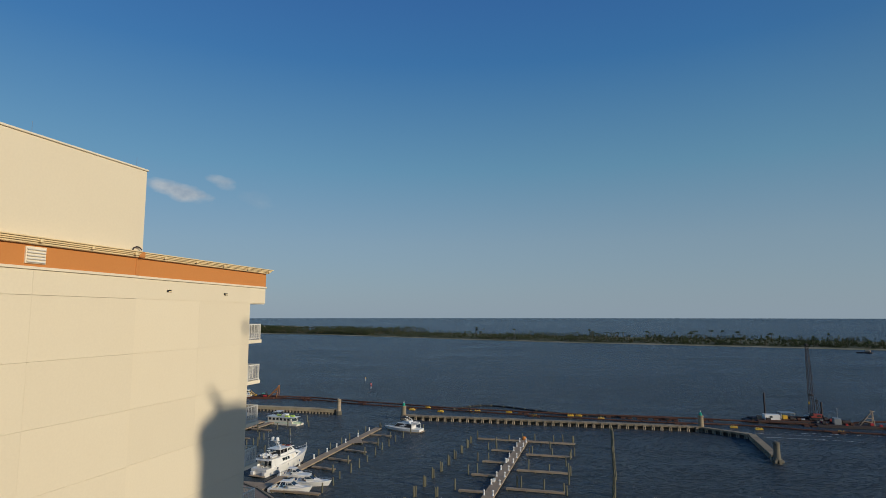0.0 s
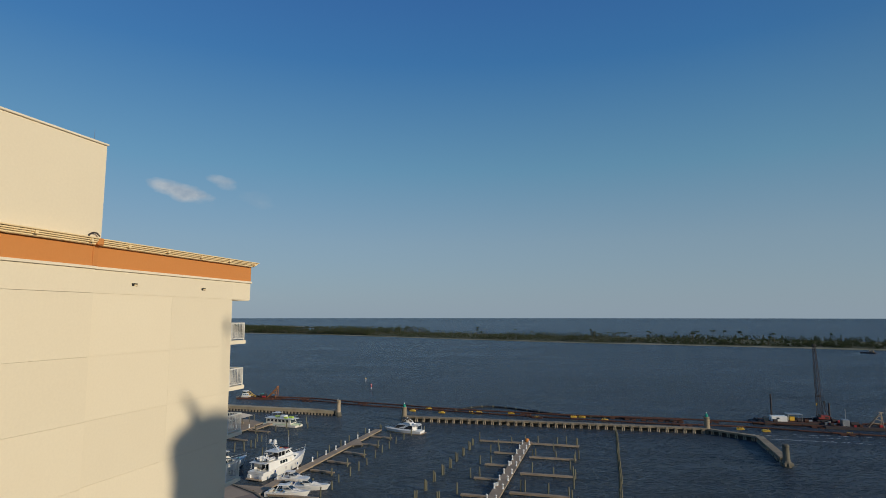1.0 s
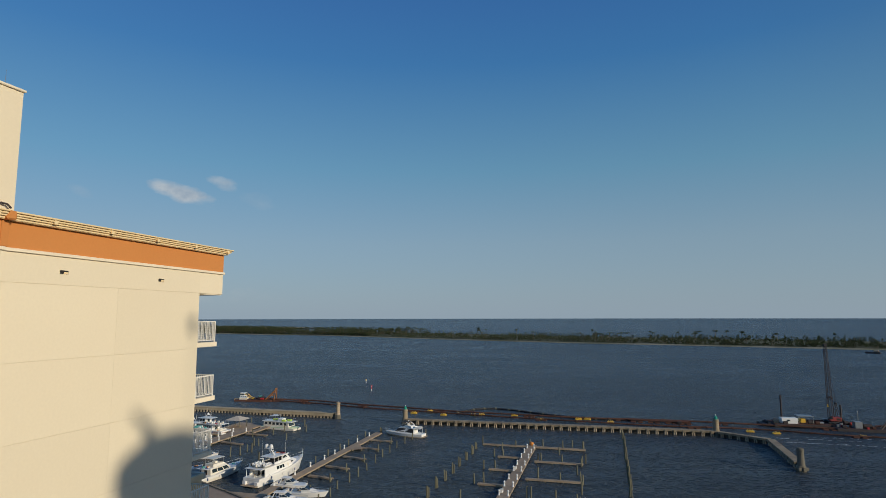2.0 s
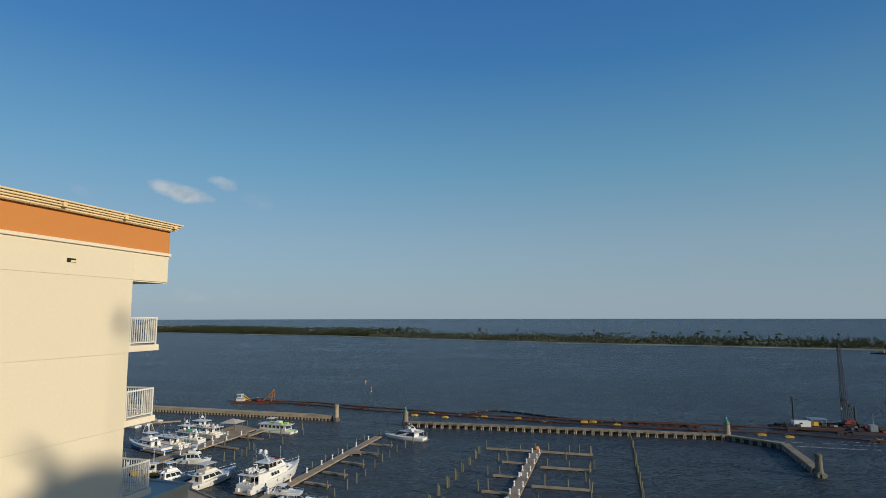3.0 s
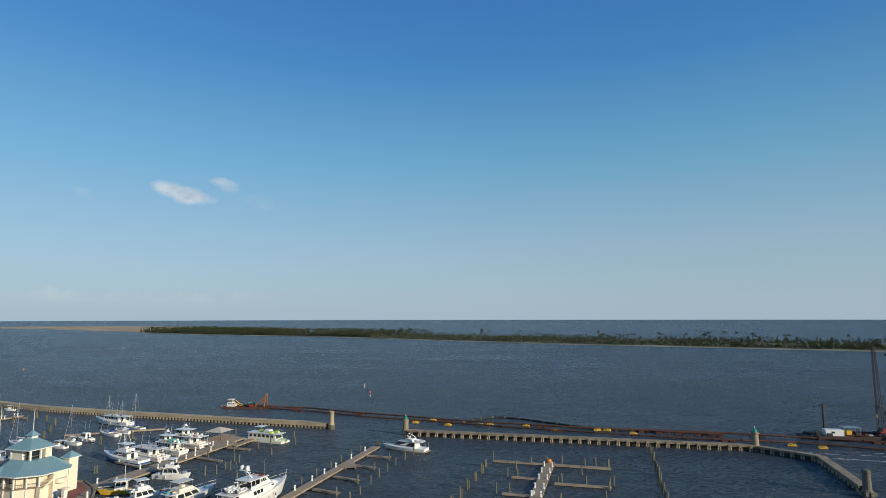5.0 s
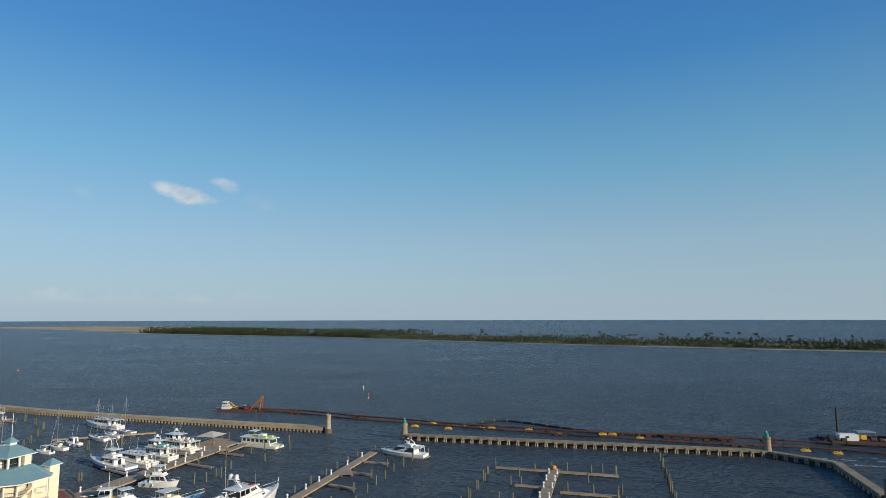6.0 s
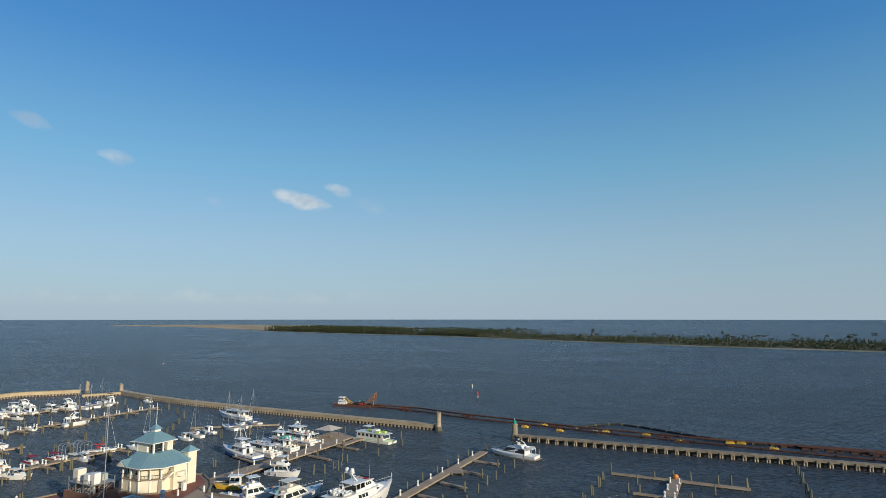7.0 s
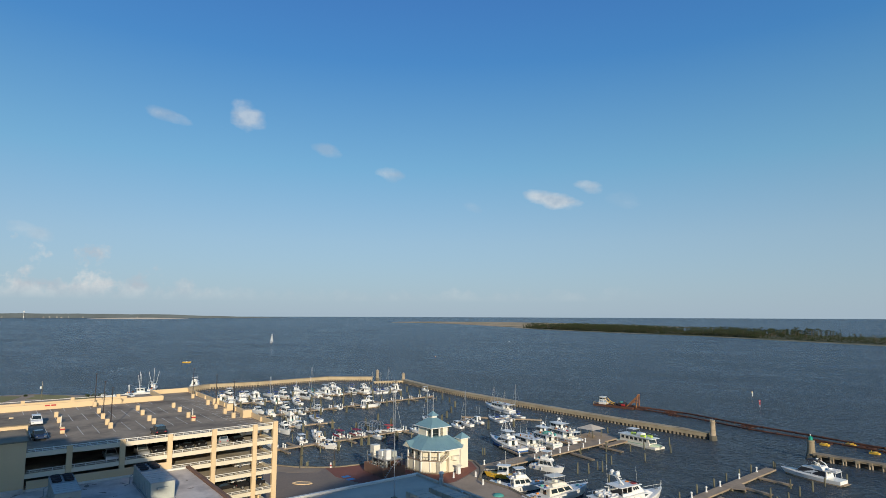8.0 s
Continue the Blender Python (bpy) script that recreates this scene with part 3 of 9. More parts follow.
def spread(points, step):
    out = []
    for (x0, y0), (x1, y1) in zip(points, points[1:]):
        k = max(1, int(math.hypot(x1 - x0, y1 - y0) / step))
        out += [(x0 + (x1 - x0) * i / k, y0 + (y1 - y0) * i / k) for i in range(k)]
    return out + [points[-1]]


SHORE = spread([(1250, 260), (900, 560), (600, 803), (406, 927), (210, 1044), (-59, 1258), (-315, 1482), (-520, 1580), (-760, 1720), (-1000, 1903)], 25)
# inland lies to the right of a walker going west, so the offsets are negative
ob = strip("island_beach", SHORE, [18, 8, -14], [-0.4, 0.3, 0.9], "sand")
ob.data.flip_normals()
tagged(ob, "thin pale sand beach along the wooded island", "beach", kind="structure")
ob = strip("island_ground", SHORE, [-4, -10, -60, -160, -270, -300], [0.3, 1.0, 2.0, 2.4, 1.2, -0.5], "understory")
tagged(ob, "low island ground under dense green scrub", "island", kind="structure")
SPIT = spread([(-960, 1890), (-1402, 2290), (-1790, 2600), (-2120, 2730), (-2330, 2760)], 40)
ob = strip("sand_spit", SPIT, [0, -15, -60, -200, -600, -760], [-0.4, 0.9, 2.4, 3.0, 2.0, -0.5], "dune")
tagged(ob, "long low spit of dry tan marsh grass", "spit", kind="structure")


def woods():
    """The island's pines: four kinds of tree, each a tapered trunk with limbs and a crown of many small clumps, joined into one stand."""
    rng = random.Random(7)

    def clump(verts, faces, c, r, flat):
        base = len(verts)
        for dx, dy, dz in ((1, 0, 0), (-1, 0, 0), (0, 1, 0), (0, -1, 0), (0, 0, 1), (0, 0, -1)):
            k = r * rng.uniform(0.65, 1.3)
            verts.append((c[0] + dx * k + rng.uniform(-.25, .25) * r, c[1] + dy * k + rng.uniform(-.25, .25) * r, c[2] + dz * k * flat))
        for a, b, c3 in ((0, 2, 4), (2, 1, 4), (1, 3, 4), (3, 0, 4), (2, 0, 5), (1, 2, 5), (3, 1, 5), (0, 3, 5)):
            faces.append((base + a, base + b, base + c3))

    def stick(verts, faces, p, q, r0, r1):
        base = len(verts)
        for (x, y, z), r in ((p, r0), (q, r1)):
            for i in range(4):
                verts.append((x + r * math.cos(i * math.pi / 2), y + r * math.sin(i * math.pi / 2), z))
        for i in range(4):
            j = (i + 1) % 4
            faces.append((base + i, base + j, base + 4 + j))
            faces.append((base + i, base + 4 + j, base + 4 + i))

    def tree(kind):
        wv, wf, lv, lf = [], [], [], []
        if kind == "umbrella":
            h = 16.0
            top = (rng.uniform(-1.0, 1.0), rng.uniform(-1.0, 1.0), h)
            stick(wv, wf, (0, 0, 0), top, 0.34, 0.16)
            for i in range(8):
                a, z, s = rng.uniform(0, 6.3), h * rng.uniform(0.82, 0.98), rng.uniform(0.8, 4.2)
                tip = (top[0] + s * math.cos(a), top[1] + s * math.sin(a), z + rng.uniform(0.4, 1.1))
                stick(wv, wf, (top[0] * z / h, top[1] * z / h, z - 0.8), tip, 0.11, 0.04)
                for _ in range(5):
                    clump(lv, lf, (tip[0] + rng.uniform(-1.1, 1.1), tip[1] + rng.uniform(-1.1, 1.1), tip[2] + rng.uniform(-.3, .4)), rng.uniform(0.6, 1.25), 0.5)
        elif kind == "pine":
            h = 13.5
            lean = rng.uniform(-.6, .6)
            stick(wv, wf, (0, 0, 0), (lean, 0, h), 0.26, 0.08)
            for i in range(26):
                z = h * rng.uniform(0.42, 1.03)
                s = 2.5 * math.sqrt(max(0.02, 1 - ((z / h - 0.68) / 0.36) ** 2)) * math.sqrt(rng.random())
                a = rng.uniform(0, 6.3)
                clump(lv, lf, (lean * z / h + s * math.cos(a), s * math.sin(a), z), rng.uniform(0.45, 1.0), 0.75)
        elif kind == "bush":
            stick(wv, wf, (0, 0, 0), (0.3, 0, 5.0), 0.25, 0.1)
            for i in range(26):
                a, s = rng.uniform(0, 6.3), 3.0 * math.sqrt(rng.random())
                clump(lv, lf, (s * math.cos(a), s * math.sin(a), rng.uniform(0.8, 7.2) * (1 - 0.09 * s)), rng.uniform(0.5, 1.1), 0.85)
        else:
            stick(wv, wf, (0, 0, 0), (rng.uniform(-.6, .6), rng.uniform(-.6, .6), 14), 0.26, 0.08)
            for i in range(4):
                a, z = rng.uniform(0, 6.3), rng.uniform(8, 13)
                stick(wv, wf, (0, 0, z), (1.4 * math.cos(a), 1.4 * math.sin(a), z + 0.8), 0.09, 0.04)
        return [np.array(v, float).reshape(-1, 3) for v in (wv, lv)] + [np.array(f, int).reshape(-1, 3) for f in (wf, lf)]

    kinds = {k: [tree(k) for _ in range(6)] for k in ("umbrella", "pine", "bush", "snag")}
    wood_v, wood_f, leaf_v, leaf_f, nw, nl = [], [], [], [], 0, 0
    k = len(SHORE)
    # stretches of the island from east to west: end, height, shares of bush, pine and umbrella pine (the rest are snags)
    stretches = [(-330, 1.12, 0.22, 0.62, 0.13), (-200, 1.04, 0.24, 0.60, 0.13), (60, 0.56, 0.46, 0.50, 0.025), (215, 0.64, 0.45, 0.535, 0.01), (300, 0.66, 0.44, 0.46, 0.07), (335, 0.66, 0.46, 0.50, 0.02), (500, 0.70, 0.50, 0.46, 0.03), (3000, 0.72, 0.68, 0.30, 0.008)]
    for _ in range(9600):
        i = rng.random() * (k - 1.001)
        a, b = Vector(SHORE[int(i)]), Vector(SHORE[int(i) + 1])
        p = a.lerp(b, i % 1)
        t = (b - a).normalized()
        off = 14 + 235 * rng.random() ** 1.6
        dens = noise.noise(Vector((p.x * 0.006, p.y * 0.006, off * 0.01)))
        if dens < -0.36 and off > 26:
            continue
        q = p + Vector((t.y, -t.x)) * off
        x = p.x + 30 * dens
        _, tall, n_bush, n_pine, n_umb = next(r for r in stretches if x < r[0])
        u = rng.random()
        if off < 24:
            kind = "bush" if u < 0.45 else "pine"
        else:
            kind = "bush" if u < n_bush else ("pine" if u < n_bush + n_pine else ("umbrella" if u < n_bush + n_pine + n_umb else "snag"))
        high = {"umbrella": 0.98, "snag": 0.84, "pine": tall, "bush": max(0.75, tall) if x > 480 else tall}[kind]
        wv, lv, wf, lf = rng.choice(kinds[kind])
        s = rng.uniform(0.62, 1.16) * high * (0.8 if off < 24 else 1.0)
        c, d = math.cos(i * 91), math.sin(i * 91)
        turn = np.array([[c, -d, 0], [d, c, 0], [0, 0, 1]]) * s
        place = np.array([q.x, q.y, 0.8])
        wood_v.append(wv @ turn.T + place)
        wood_f.append(wf + nw)
        nw += len(wv)
        if len(lv):
            leaf_v.append(lv @ turn.T + place)
            leaf_f.append(lf + nl)
            nl += len(lv)
    stand = thing("island_woods", "dense green pine woods with sparse taller pines", "woods", kind="stuff")
    for name, vs, fs, mat in (("trunks", wood_v, wood_f, "bark"), ("crowns", leaf_v, leaf_f, "needles")):
        me = bpy.data.meshes.new(name)
        me.from_pydata(np.concatenate(vs).tolist(), [], np.concatenate(fs).tolist())
        part(name, me, mat, stand)["kind"] = "stuff"


woods()


def far_shore():
    """A low hazy shore across the bay in the west, with a pale beach and a few buildings."""
    rng = random.Random(3)
    bm = bmesh.new()
    top = []
    for i in range(61):
        a = radians(-47 - 46 * i / 60)
        r = 4560
        h = 33 + 12 * min(1, i / 25) + 3.5 * noise.noise(Vector((i * 0.4, 2, 0))) + rng.uniform(0, 1.6)
        h = 19 + (h - 19) * min(1.0, max(0.0, (i - 3) / 14))
        top.append((r * math.sin(a), r * math.cos(a) + 20, h))
    lows = [bm.verts.new((x, y, 12)) for x, y, z in top]
    highs = [bm.verts.new(p) for p in top]
    backs = [bm.verts.new((x * 1.02, y * 1.02, z - 1)) for x, y, z in top]
    for i in range(60):
        bm.faces.new((lows[i], lows[i + 1], highs[i + 1], highs[i]))
        bm.faces.new((highs[i], highs[i + 1], backs[i + 1], backs[i]))
    ob = part("far_shore", bm, "far_land")
    tagged(ob, "hazy wooded shore far across the bay", "far shore", kind="structure")
    bm = bmesh.new()
    rows = []
    for i in range(25):
        a = radians(-66.5 + 8.2 * i / 24)
        h = 12.2 + 8.5 * math.sin(math.pi * i / 24) ** 0.6 + 0.5 * noise.noise(Vector((i * 0.7, 5, 0)))
        rows.append([bm.verts.new((r * math.sin(a), r * math.cos(a) + 20, z)) for r, z in ((4290, 11.0), (4310, h), (4370, h), (4390, 11.0))])
    for p, q in zip(rows, rows[1:]):
        for j in range(3):
            bm.faces.new((p[j], p[j + 1], q[j + 1], q[j]))
    ob = part("far_sandbar", bm, "far_sand", smooth=True)
    tagged(ob, "pale low sandbar before the far shore", "sandbar", kind="structure")
    for az, w, h in ((-69.3, 9, 0.5), (-68.4, 7, 1.5), (-68.1, 11, 0.5), (-67.6, 6, 1), (-66.6, 8, 0.5), (-62.6, 7, 0.5), (-72.0, 8, 0.5), (-68.9, 6, 2)):
        a = radians(az)
        t = thing("shore_house", "small pale house on the far shore", "house", pose(4535 * math.sin(a), 4535 * math.cos(a) + 20, 21, 0, 0, -az), "houses on the far shore")
        part("wall", box(-w / 2, w / 2, -5, 5, 0, h + 2), "far_sand", t)
        bm = bmesh.new()
        quad8(bm, [(-w / 2 - 1, -6, h + 2), (w / 2 + 1, -6, h + 2), (w / 2 + 1, 6, h + 2), (-w / 2 - 1, 6, h + 2)], [(-w / 2 + 2, -0.5, h + 4), (w / 2 - 2, -0.5, h + 4), (w / 2 - 2, 0.5, h + 4), (-w / 2 + 2, 0.5, h + 4)])
        part("roof", bm, "far_sand", t)
    a = radians(-70.6)
    t = thing("water_tower", "white water tower behind the far shore", "water tower", pose(4550 * math.sin(a), 4550 * math.cos(a) + 20, 18))
    part("stem", lathe([(2.5, 0), (1.6, 6), (1.4, 30), (2.2, 34)], 10), "gelcoat", t)
    part("tank", lathe([(2.2, 34), (4.6, 36.5), (5, 39), (4, 42), (1, 43.5)], 14), "gelcoat", t)


far_shore()


def land():
    """The town's quayside: a slab with a sheer sea wall, and the surfaces that lie on it."""
    outline = [(-490, 105), (-398, 150), (-381, 168), (-373, 182), (-352, 193), (-338, 203), (-329, 213), (-318, 225), (-306, 221), (-297, 195), (-230, 170), (-175, 152), (-146, 160.5), (-139, 162.6),
               (-133.5, 166), (-128.7, 170.2), (-125.5, 176), (-126.5, 183), (-116, 190), (-108, 199), (-101, 199), (-95.2, 193.5), (-92.5, 189.5), (-89.5, 183.5),
               (-79, 181), (-68.5, 175), (-58, 166), (-49, 158), (-40, 146), (-15, 136), (60, 118), (200, 80), (330, 30), (330, -300), (-480, -300)]
    ob = part("ground", prism(outline[::-1], -4.0, 1.5), "asphalt")
    tagged(ob, "worn grey asphalt quayside ground above a sea wall", "ground", kind="structure")
    ob = part("sea_wall_coping", coping(outline[10:32], 0.55, 1.5, 1.78), "concrete")
    tagged(ob, "low weathered concrete coping along the sea wall", "coping", kind="structure")
    brick = [(-128, 170.6), (-125.2, 176), (-125.8, 182.2), (-116, 189), (-108, 198), (-101.5, 198), (-96, 192.6), (-94.5, 186), (-93.5, 178), (-97, 167), (-101, 163.6), (-109, 162), (-122, 162.5), (-131, 167)]
    ob = part("brick_pavement", prism(brick[::-1], 1.49, 1.53), "brick_pave")
    tagged(ob, "red brick promenade round the pavilion", "pavement", kind="structure")
    tan = [(-93.2, 189), (-90, 182.8), (-79.2, 180.2), (-69, 174.2), (-58.5, 165.2), (-50, 157.5), (-62, 146), (-84, 158), (-96.5, 166), (-93, 178), (-94, 186)]
    ob = part("quay_pavement", prism(tan[::-1], 1.49, 1.525), "paving")
    tagged(ob, "tan concrete quay paving beside the moorings", "pavement", kind="structure")
    walk_strip = [(-146, 159.6), (-139.3, 161.8), (-133.8, 165.1), (-131, 167), (-129.5, 162.8), (-136, 157.6), (-145, 155.4), (-160, 153)]
    ob = part("promenade", prism(walk_strip[::-1], 1.49, 1.52), "paving")
    tagged(ob, "tan concrete promenade along the sea wall", "pavement", kind="structure")
    west_quay = [(-395, 141), (-380.5, 166), (-372.5, 180.5), (-353, 190.8), (-338.5, 200.5), (-329, 211), (-318, 222.6), (-307, 217), (-302, 195), (-335, 160), (-372, 128)]
    ob = part("west_promenade", prism(west_quay[::-1], 1.49, 1.53), "paving")
    tagged(ob, "tan paved promenade along the western quay", "pavement", kind="structure")
    for lawn in ([(-394, 146), (-379, 166), (-368, 174), (-359, 167.5), (-352, 160.5), (-370, 142)], [(-354.5, 170.6), (-363, 178), (-370.5, 180.6), (-353, 189.4), (-345.5, 189.2), (-341, 182)], [(-336, 184), (-343, 191.5), (-337.5, 197), (-326, 192)]):
        ob = part("lawn", prism(lawn[::-1], 1.5, 1.6), "grass")
        tagged(ob, "patchy mown grass between pale paths by the water", "lawn", kind="structure")


def coping(points, w, z0, z1):
    bm = bmesh.new()
    for (x0, y0), (x1, y1) in zip(points, points[1:]):
        d = Vector((x1 - x0, y1 - y0)).normalized()
        nrm = Vector((-d.y, d.x)) * w / 2
        a, b = Vector((x0, y0)) - d * 0.2, Vector((x1, y1)) + d * 0.2
        quad8(bm, [(*(a - nrm), z0), (*(b - nrm), z0), (*(b + nrm), z0), (*(a + nrm), z0)], [(*(a - nrm), z1), (*(b - nrm), z1), (*(b + nrm), z1), (*(a + nrm), z1)])
    return bm


land()

# ---- the condominium tower ----
FLOOR = 2.755
TOWER = pose(-13.76, 41.25, 0.0, 0, 0, -14.5)


def condo():
    t = thing("condominium_tower", "tall cream stucco condominium tower with an orange top band", "building", TOWER)
    part("core", box(-30, -0.022, -60, -0.77, 1.4, 49.0), "stucco", t)
    # stucco panels, a floor high, with open joints; the stretch south of the pilaster joint stands proud
    cuts = [-0.75, -5.96, -11.08, -16.8, -23.0, -29.4, -35.8, -42.2, -48.6, -55.0, -60.0]
    tops = [46.87 - FLOOR * i for i in range(17)]
    for j, (n1, n0) in enumerate(zip(cuts, cuts[1:])):
        proud = 0.0 if j < 2 else 0.13
        for i, z1 in enumerate(tops):
            z0 = max(z1 - FLOOR, 1.5)
            part("panel", box(-0.021, proud, n0 + 0.002, n1 - 0.002, z0 + 0.004, z1 - 0.004), "stucco", t)
        if j > 1:
            part("panel", box(-0.021, proud, n0 + 0.003, n1 - 0.003, 46.88, 47.92), "stucco", t)
    part("panel", box(-0.021, 0.0, -11.077, -0.751, 46.88, 47.92), "stucco", t)
    # north end wall, behind the balconies
    for i, z1 in enumerate(tops):
        part("panel", box(-29.9, -0.03, -0.769, -0.75, max(z1 - FLOOR, 1.5) + 0.01, z1 - 0.01), "stucco", t)
    # the head: a boxed-out top storey carried over the balconies
    part("head", box(-29.8, 0.0, -0.75, 1.1, 46.87, 47.92), "stucco", t)
    part("soffit", box(-29.6, -0.05, -0.7, 1.05, 46.82, 46.868), "white_trim", t)
    part("orange_band", box(-29.85, 0.0, -11.08, 1.12, 48.05, 48.96), "stucco_band", t, "orange painted stucco band")
    part("orange_band", box(-29.85, 0.13, -60, -11.08, 48.05, 48.96), "stucco_band", t, "orange painted stucco band")
    part("ledge", box(-29.9, 0.08, -11.08, 1.18, 47.93, 48.05, bevel=0.015), "white_trim", t, "cream ledge under the orange band")
    part("ledge", box(-29.9, 0.21, -60, -11.07, 47.93, 48.05, bevel=0.015), "white_trim", t, "cream ledge under the orange band")
    for e1, n0, n1 in ((0.0, -10.95, 1.2), (0.13, -60, -11.27)):
        tip = 1.0 if n1 > 0 else 0.0
        for over, z0, z1 in ((0.20, 48.98, 49.05), (0.27, 49.06, 49.12), (0.33, 49.13, 49.20), (0.40, 49.21, 49.27)):
            part("cornice", box(-30.0 - over, e1 + over, n0, n1 + tip * (over - 0.15), z0, z1, bevel=0.015), "trim", t, "ochre metal cornice")
        part("cornice_back", box(-29.9, e1 + 0.16, n0 + 0.02, n1 - tip * 0.06, 48.965, 49.25), "trim", t)
        k = n0 + 1.5
        while k < n1:
            part("cornice_clip", box(e1 + 0.30, e1 + 0.36, k, k + 0.14, 49.05, 49.20), "trim", t)
            k += 2.6
    # gutter box and pilaster strip at the joint
    part("gutter_box", box(0.12, 0.46, -11.29, -10.95, 48.95, 49.27, bevel=0.05), "stucco_band", t, "orange gutter box at the wall joint")
    part("joint_pilaster", box(0.005, 0.17, -11.25, -10.98, 48.06, 48.96, bevel=0.02), "stucco_band", t, "orange stucco strip at the wall joint")
    part("conduit", chain([(0.2, -11.6, 49.25), (0.22, -11.55, 49.42), (0.24, -11.4, 49.5), (0.26, -11.2, 49.48), (0.28, -11.07, 49.36)], 0.035, 6), "dark_steel", t)
    # roof-top bulkhead
    bh = part("bulkhead", box(-22, 0.12, -58, -10.84, 49.2, 53.54), "stucco", t, "blank cream roof bulkhead")
    part("bulkhead_coping", box(-22.1, 0.2, -58.1, -10.78, 53.54, 53.63, bevel=0.02), "white_trim", bh)
    for k in (-11.35, -17.2, -24.0):
        part("lightning_rod", tube((-0.1, k, 53.65), (-0.1, k, 54.2), 0.012, 0.006, 5), "alu", bh)
    # louvre in the band
    lv = part("louvre", box(0.10, 0.20, -17.27, -16.35, 48.17, 48.87), "white_trim", t, "white louvre vent")
    for i in range(5):
        s = part("slat", box(-0.08, 0.08, -0.41, 0.41, -0.012, 0.012), "rail", lv)
        s.matrix_basis = pose(0.20, -16.81, 48.26 + i * 0.13, 0, 35, 0)
    # scupper vents
    for k in (-8.6, -3.5):
        v = part("scupper", box(-0.02, 0.012, k - 0.20, k + 0.20, 47.27, 47.45), "stucco", t, "small scupper vent in the wall")
        part("opening", box(0.0, 0.016, k - 0.18, k + 0.18, 47.29, 47.43), "dark_void", v)
        part("flap", box(0.0, 0.03, k - 0.02, k + 0.16, 47.30, 47.37), "trim", v)
    # balconies on the north end
    bal = finish(box(-0.012, 0.012, -0.012, 0.012, 0, 0.92))
    bal.materials.append(M["rail"])
    for i in range(16):
        z = 44.38 - FLOOR * i
        if z < 4:
            break
        b = part("balcony", box(-9.0, 0.02, -0.75, 0.8, z - 0.235, z, bevel=0.015), "white_trim", t, "cream balcony with a white metal railing")
        part("rail_top", box(-8.9, 0.0, 0.60, 0.67, z + 1.02, z + 1.08), "rail", b)
        part("rail_top", box(-0.06, 0.0, -0.74, 0.60, z + 1.02, z + 1.08), "rail", b)
        part("rail_low", box(-8.9, -0.01, 0.615, 0.655, z + 0.08, z + 0.12), "rail", b)
        part("rail_low", box(-0.05, -0.01, -0.74, 0.60, z + 0.08, z + 0.12), "rail", b)
        for e, n in ((-0.035, 0.635), (-0.035, -0.70), (-3.0, 0.635), (-6.0, 0.635), (-8.87, 0.635)):
            part("rail_post", box(e - 0.03, e + 0.03, n - 0.03, n + 0.03, z, z + 1.08), "rail", b)
        if i < 6:
            for k in range(11):
                piece("baluster", bal, b, pose(-0.03, -0.59 + k * 0.112, z + 0.11))
            for k in range(76):
                piece("baluster", bal, b, pose(-0.15 - k * 0.114, 0.635, z + 0.11))


def neighbour():
    """The complex's second wing, assumed south-east of the first: unseen behind the camera, it throws the domed shadow
    on the wall.
    """
    far = 112.0

    def towards_sun(n, z):
        return TOWER @ Vector((0.0, n, z)) + sun_way / math.cos(radians(SUN_EL)) * far
    top = towards_sun(-1.95, 40.12)
    base = Matrix.Translation((top.x, top.y, 0)) @ pose(0, 0, 0, 0, 0, 90 - SUN_AZ)
    t = thing("neighbouring_tower", "plain cream tower wing with a domed roof turret", "building", base)
    z = top.z
    part("wing", box(2.0, 24, -3.2, 3.2, 1.4, z - 8.0), "stucco", t)
    # unseen wing, placed and sized to shade the quayside roof and plaza
    part("long_wing", prism([(13, 14), (31, 24), (-1, 66), (-19, 56)], 1.4, z + 5.6), "stucco", t, "unseen long cream wing that shades the quayside")
    part("wing_parapet", prism([(12.8, 13.8), (31.2, 23.8), (-0.8, 66.2), (-19.2, 56.2)], z + 5.6, z + 6.0), "white_trim", t)
    part("turret", lathe([(3.15, 1.4), (3.15, z - 2.4), (3.4, z - 2.2), (3.4, z - 1.25)], 28), "stucco", t)
    part("dome", lathe([(3.38, z - 1.25), (3.2, z - 1.05), (2.6, z - 0.62), (1.87, z - 0.27), (1.3, z - 0.06), (0.3, z)], 28), "roof_teal", t)
    # local +y runs north-east of the sun line; unseen shapes added for small shadow marks: wedge and rod south of the
    # dome's top, ball on its mast north
    part("roof_vent", lathe([(0.42, z - 0.4), (0.36, z + 0.1), (0.22, z + 0.45), (0.1, z + 0.7)], 10, at=(0, -1.55)), "trim", t)
    part("flag_staff", tube((0, -1.6, z + 0.3), (0, -2.6, z + 1.15), 0.26, 0.16, 8), "trim", t)
    part("vane_mast", tube((0, 0.75, z - 0.1), (0, 0.75, z + 4.8), 0.04, 0.03, 6), "alu", t)
    part("vane_ball", lathe([(0.08, z + 4.85), (0.24, z + 4.95), (0.32, z + 5.2), (0.24, z + 5.5), (0.08, z + 5.6)], 12, at=(0, 0.75)), "trim", t)


condo()
neighbour()


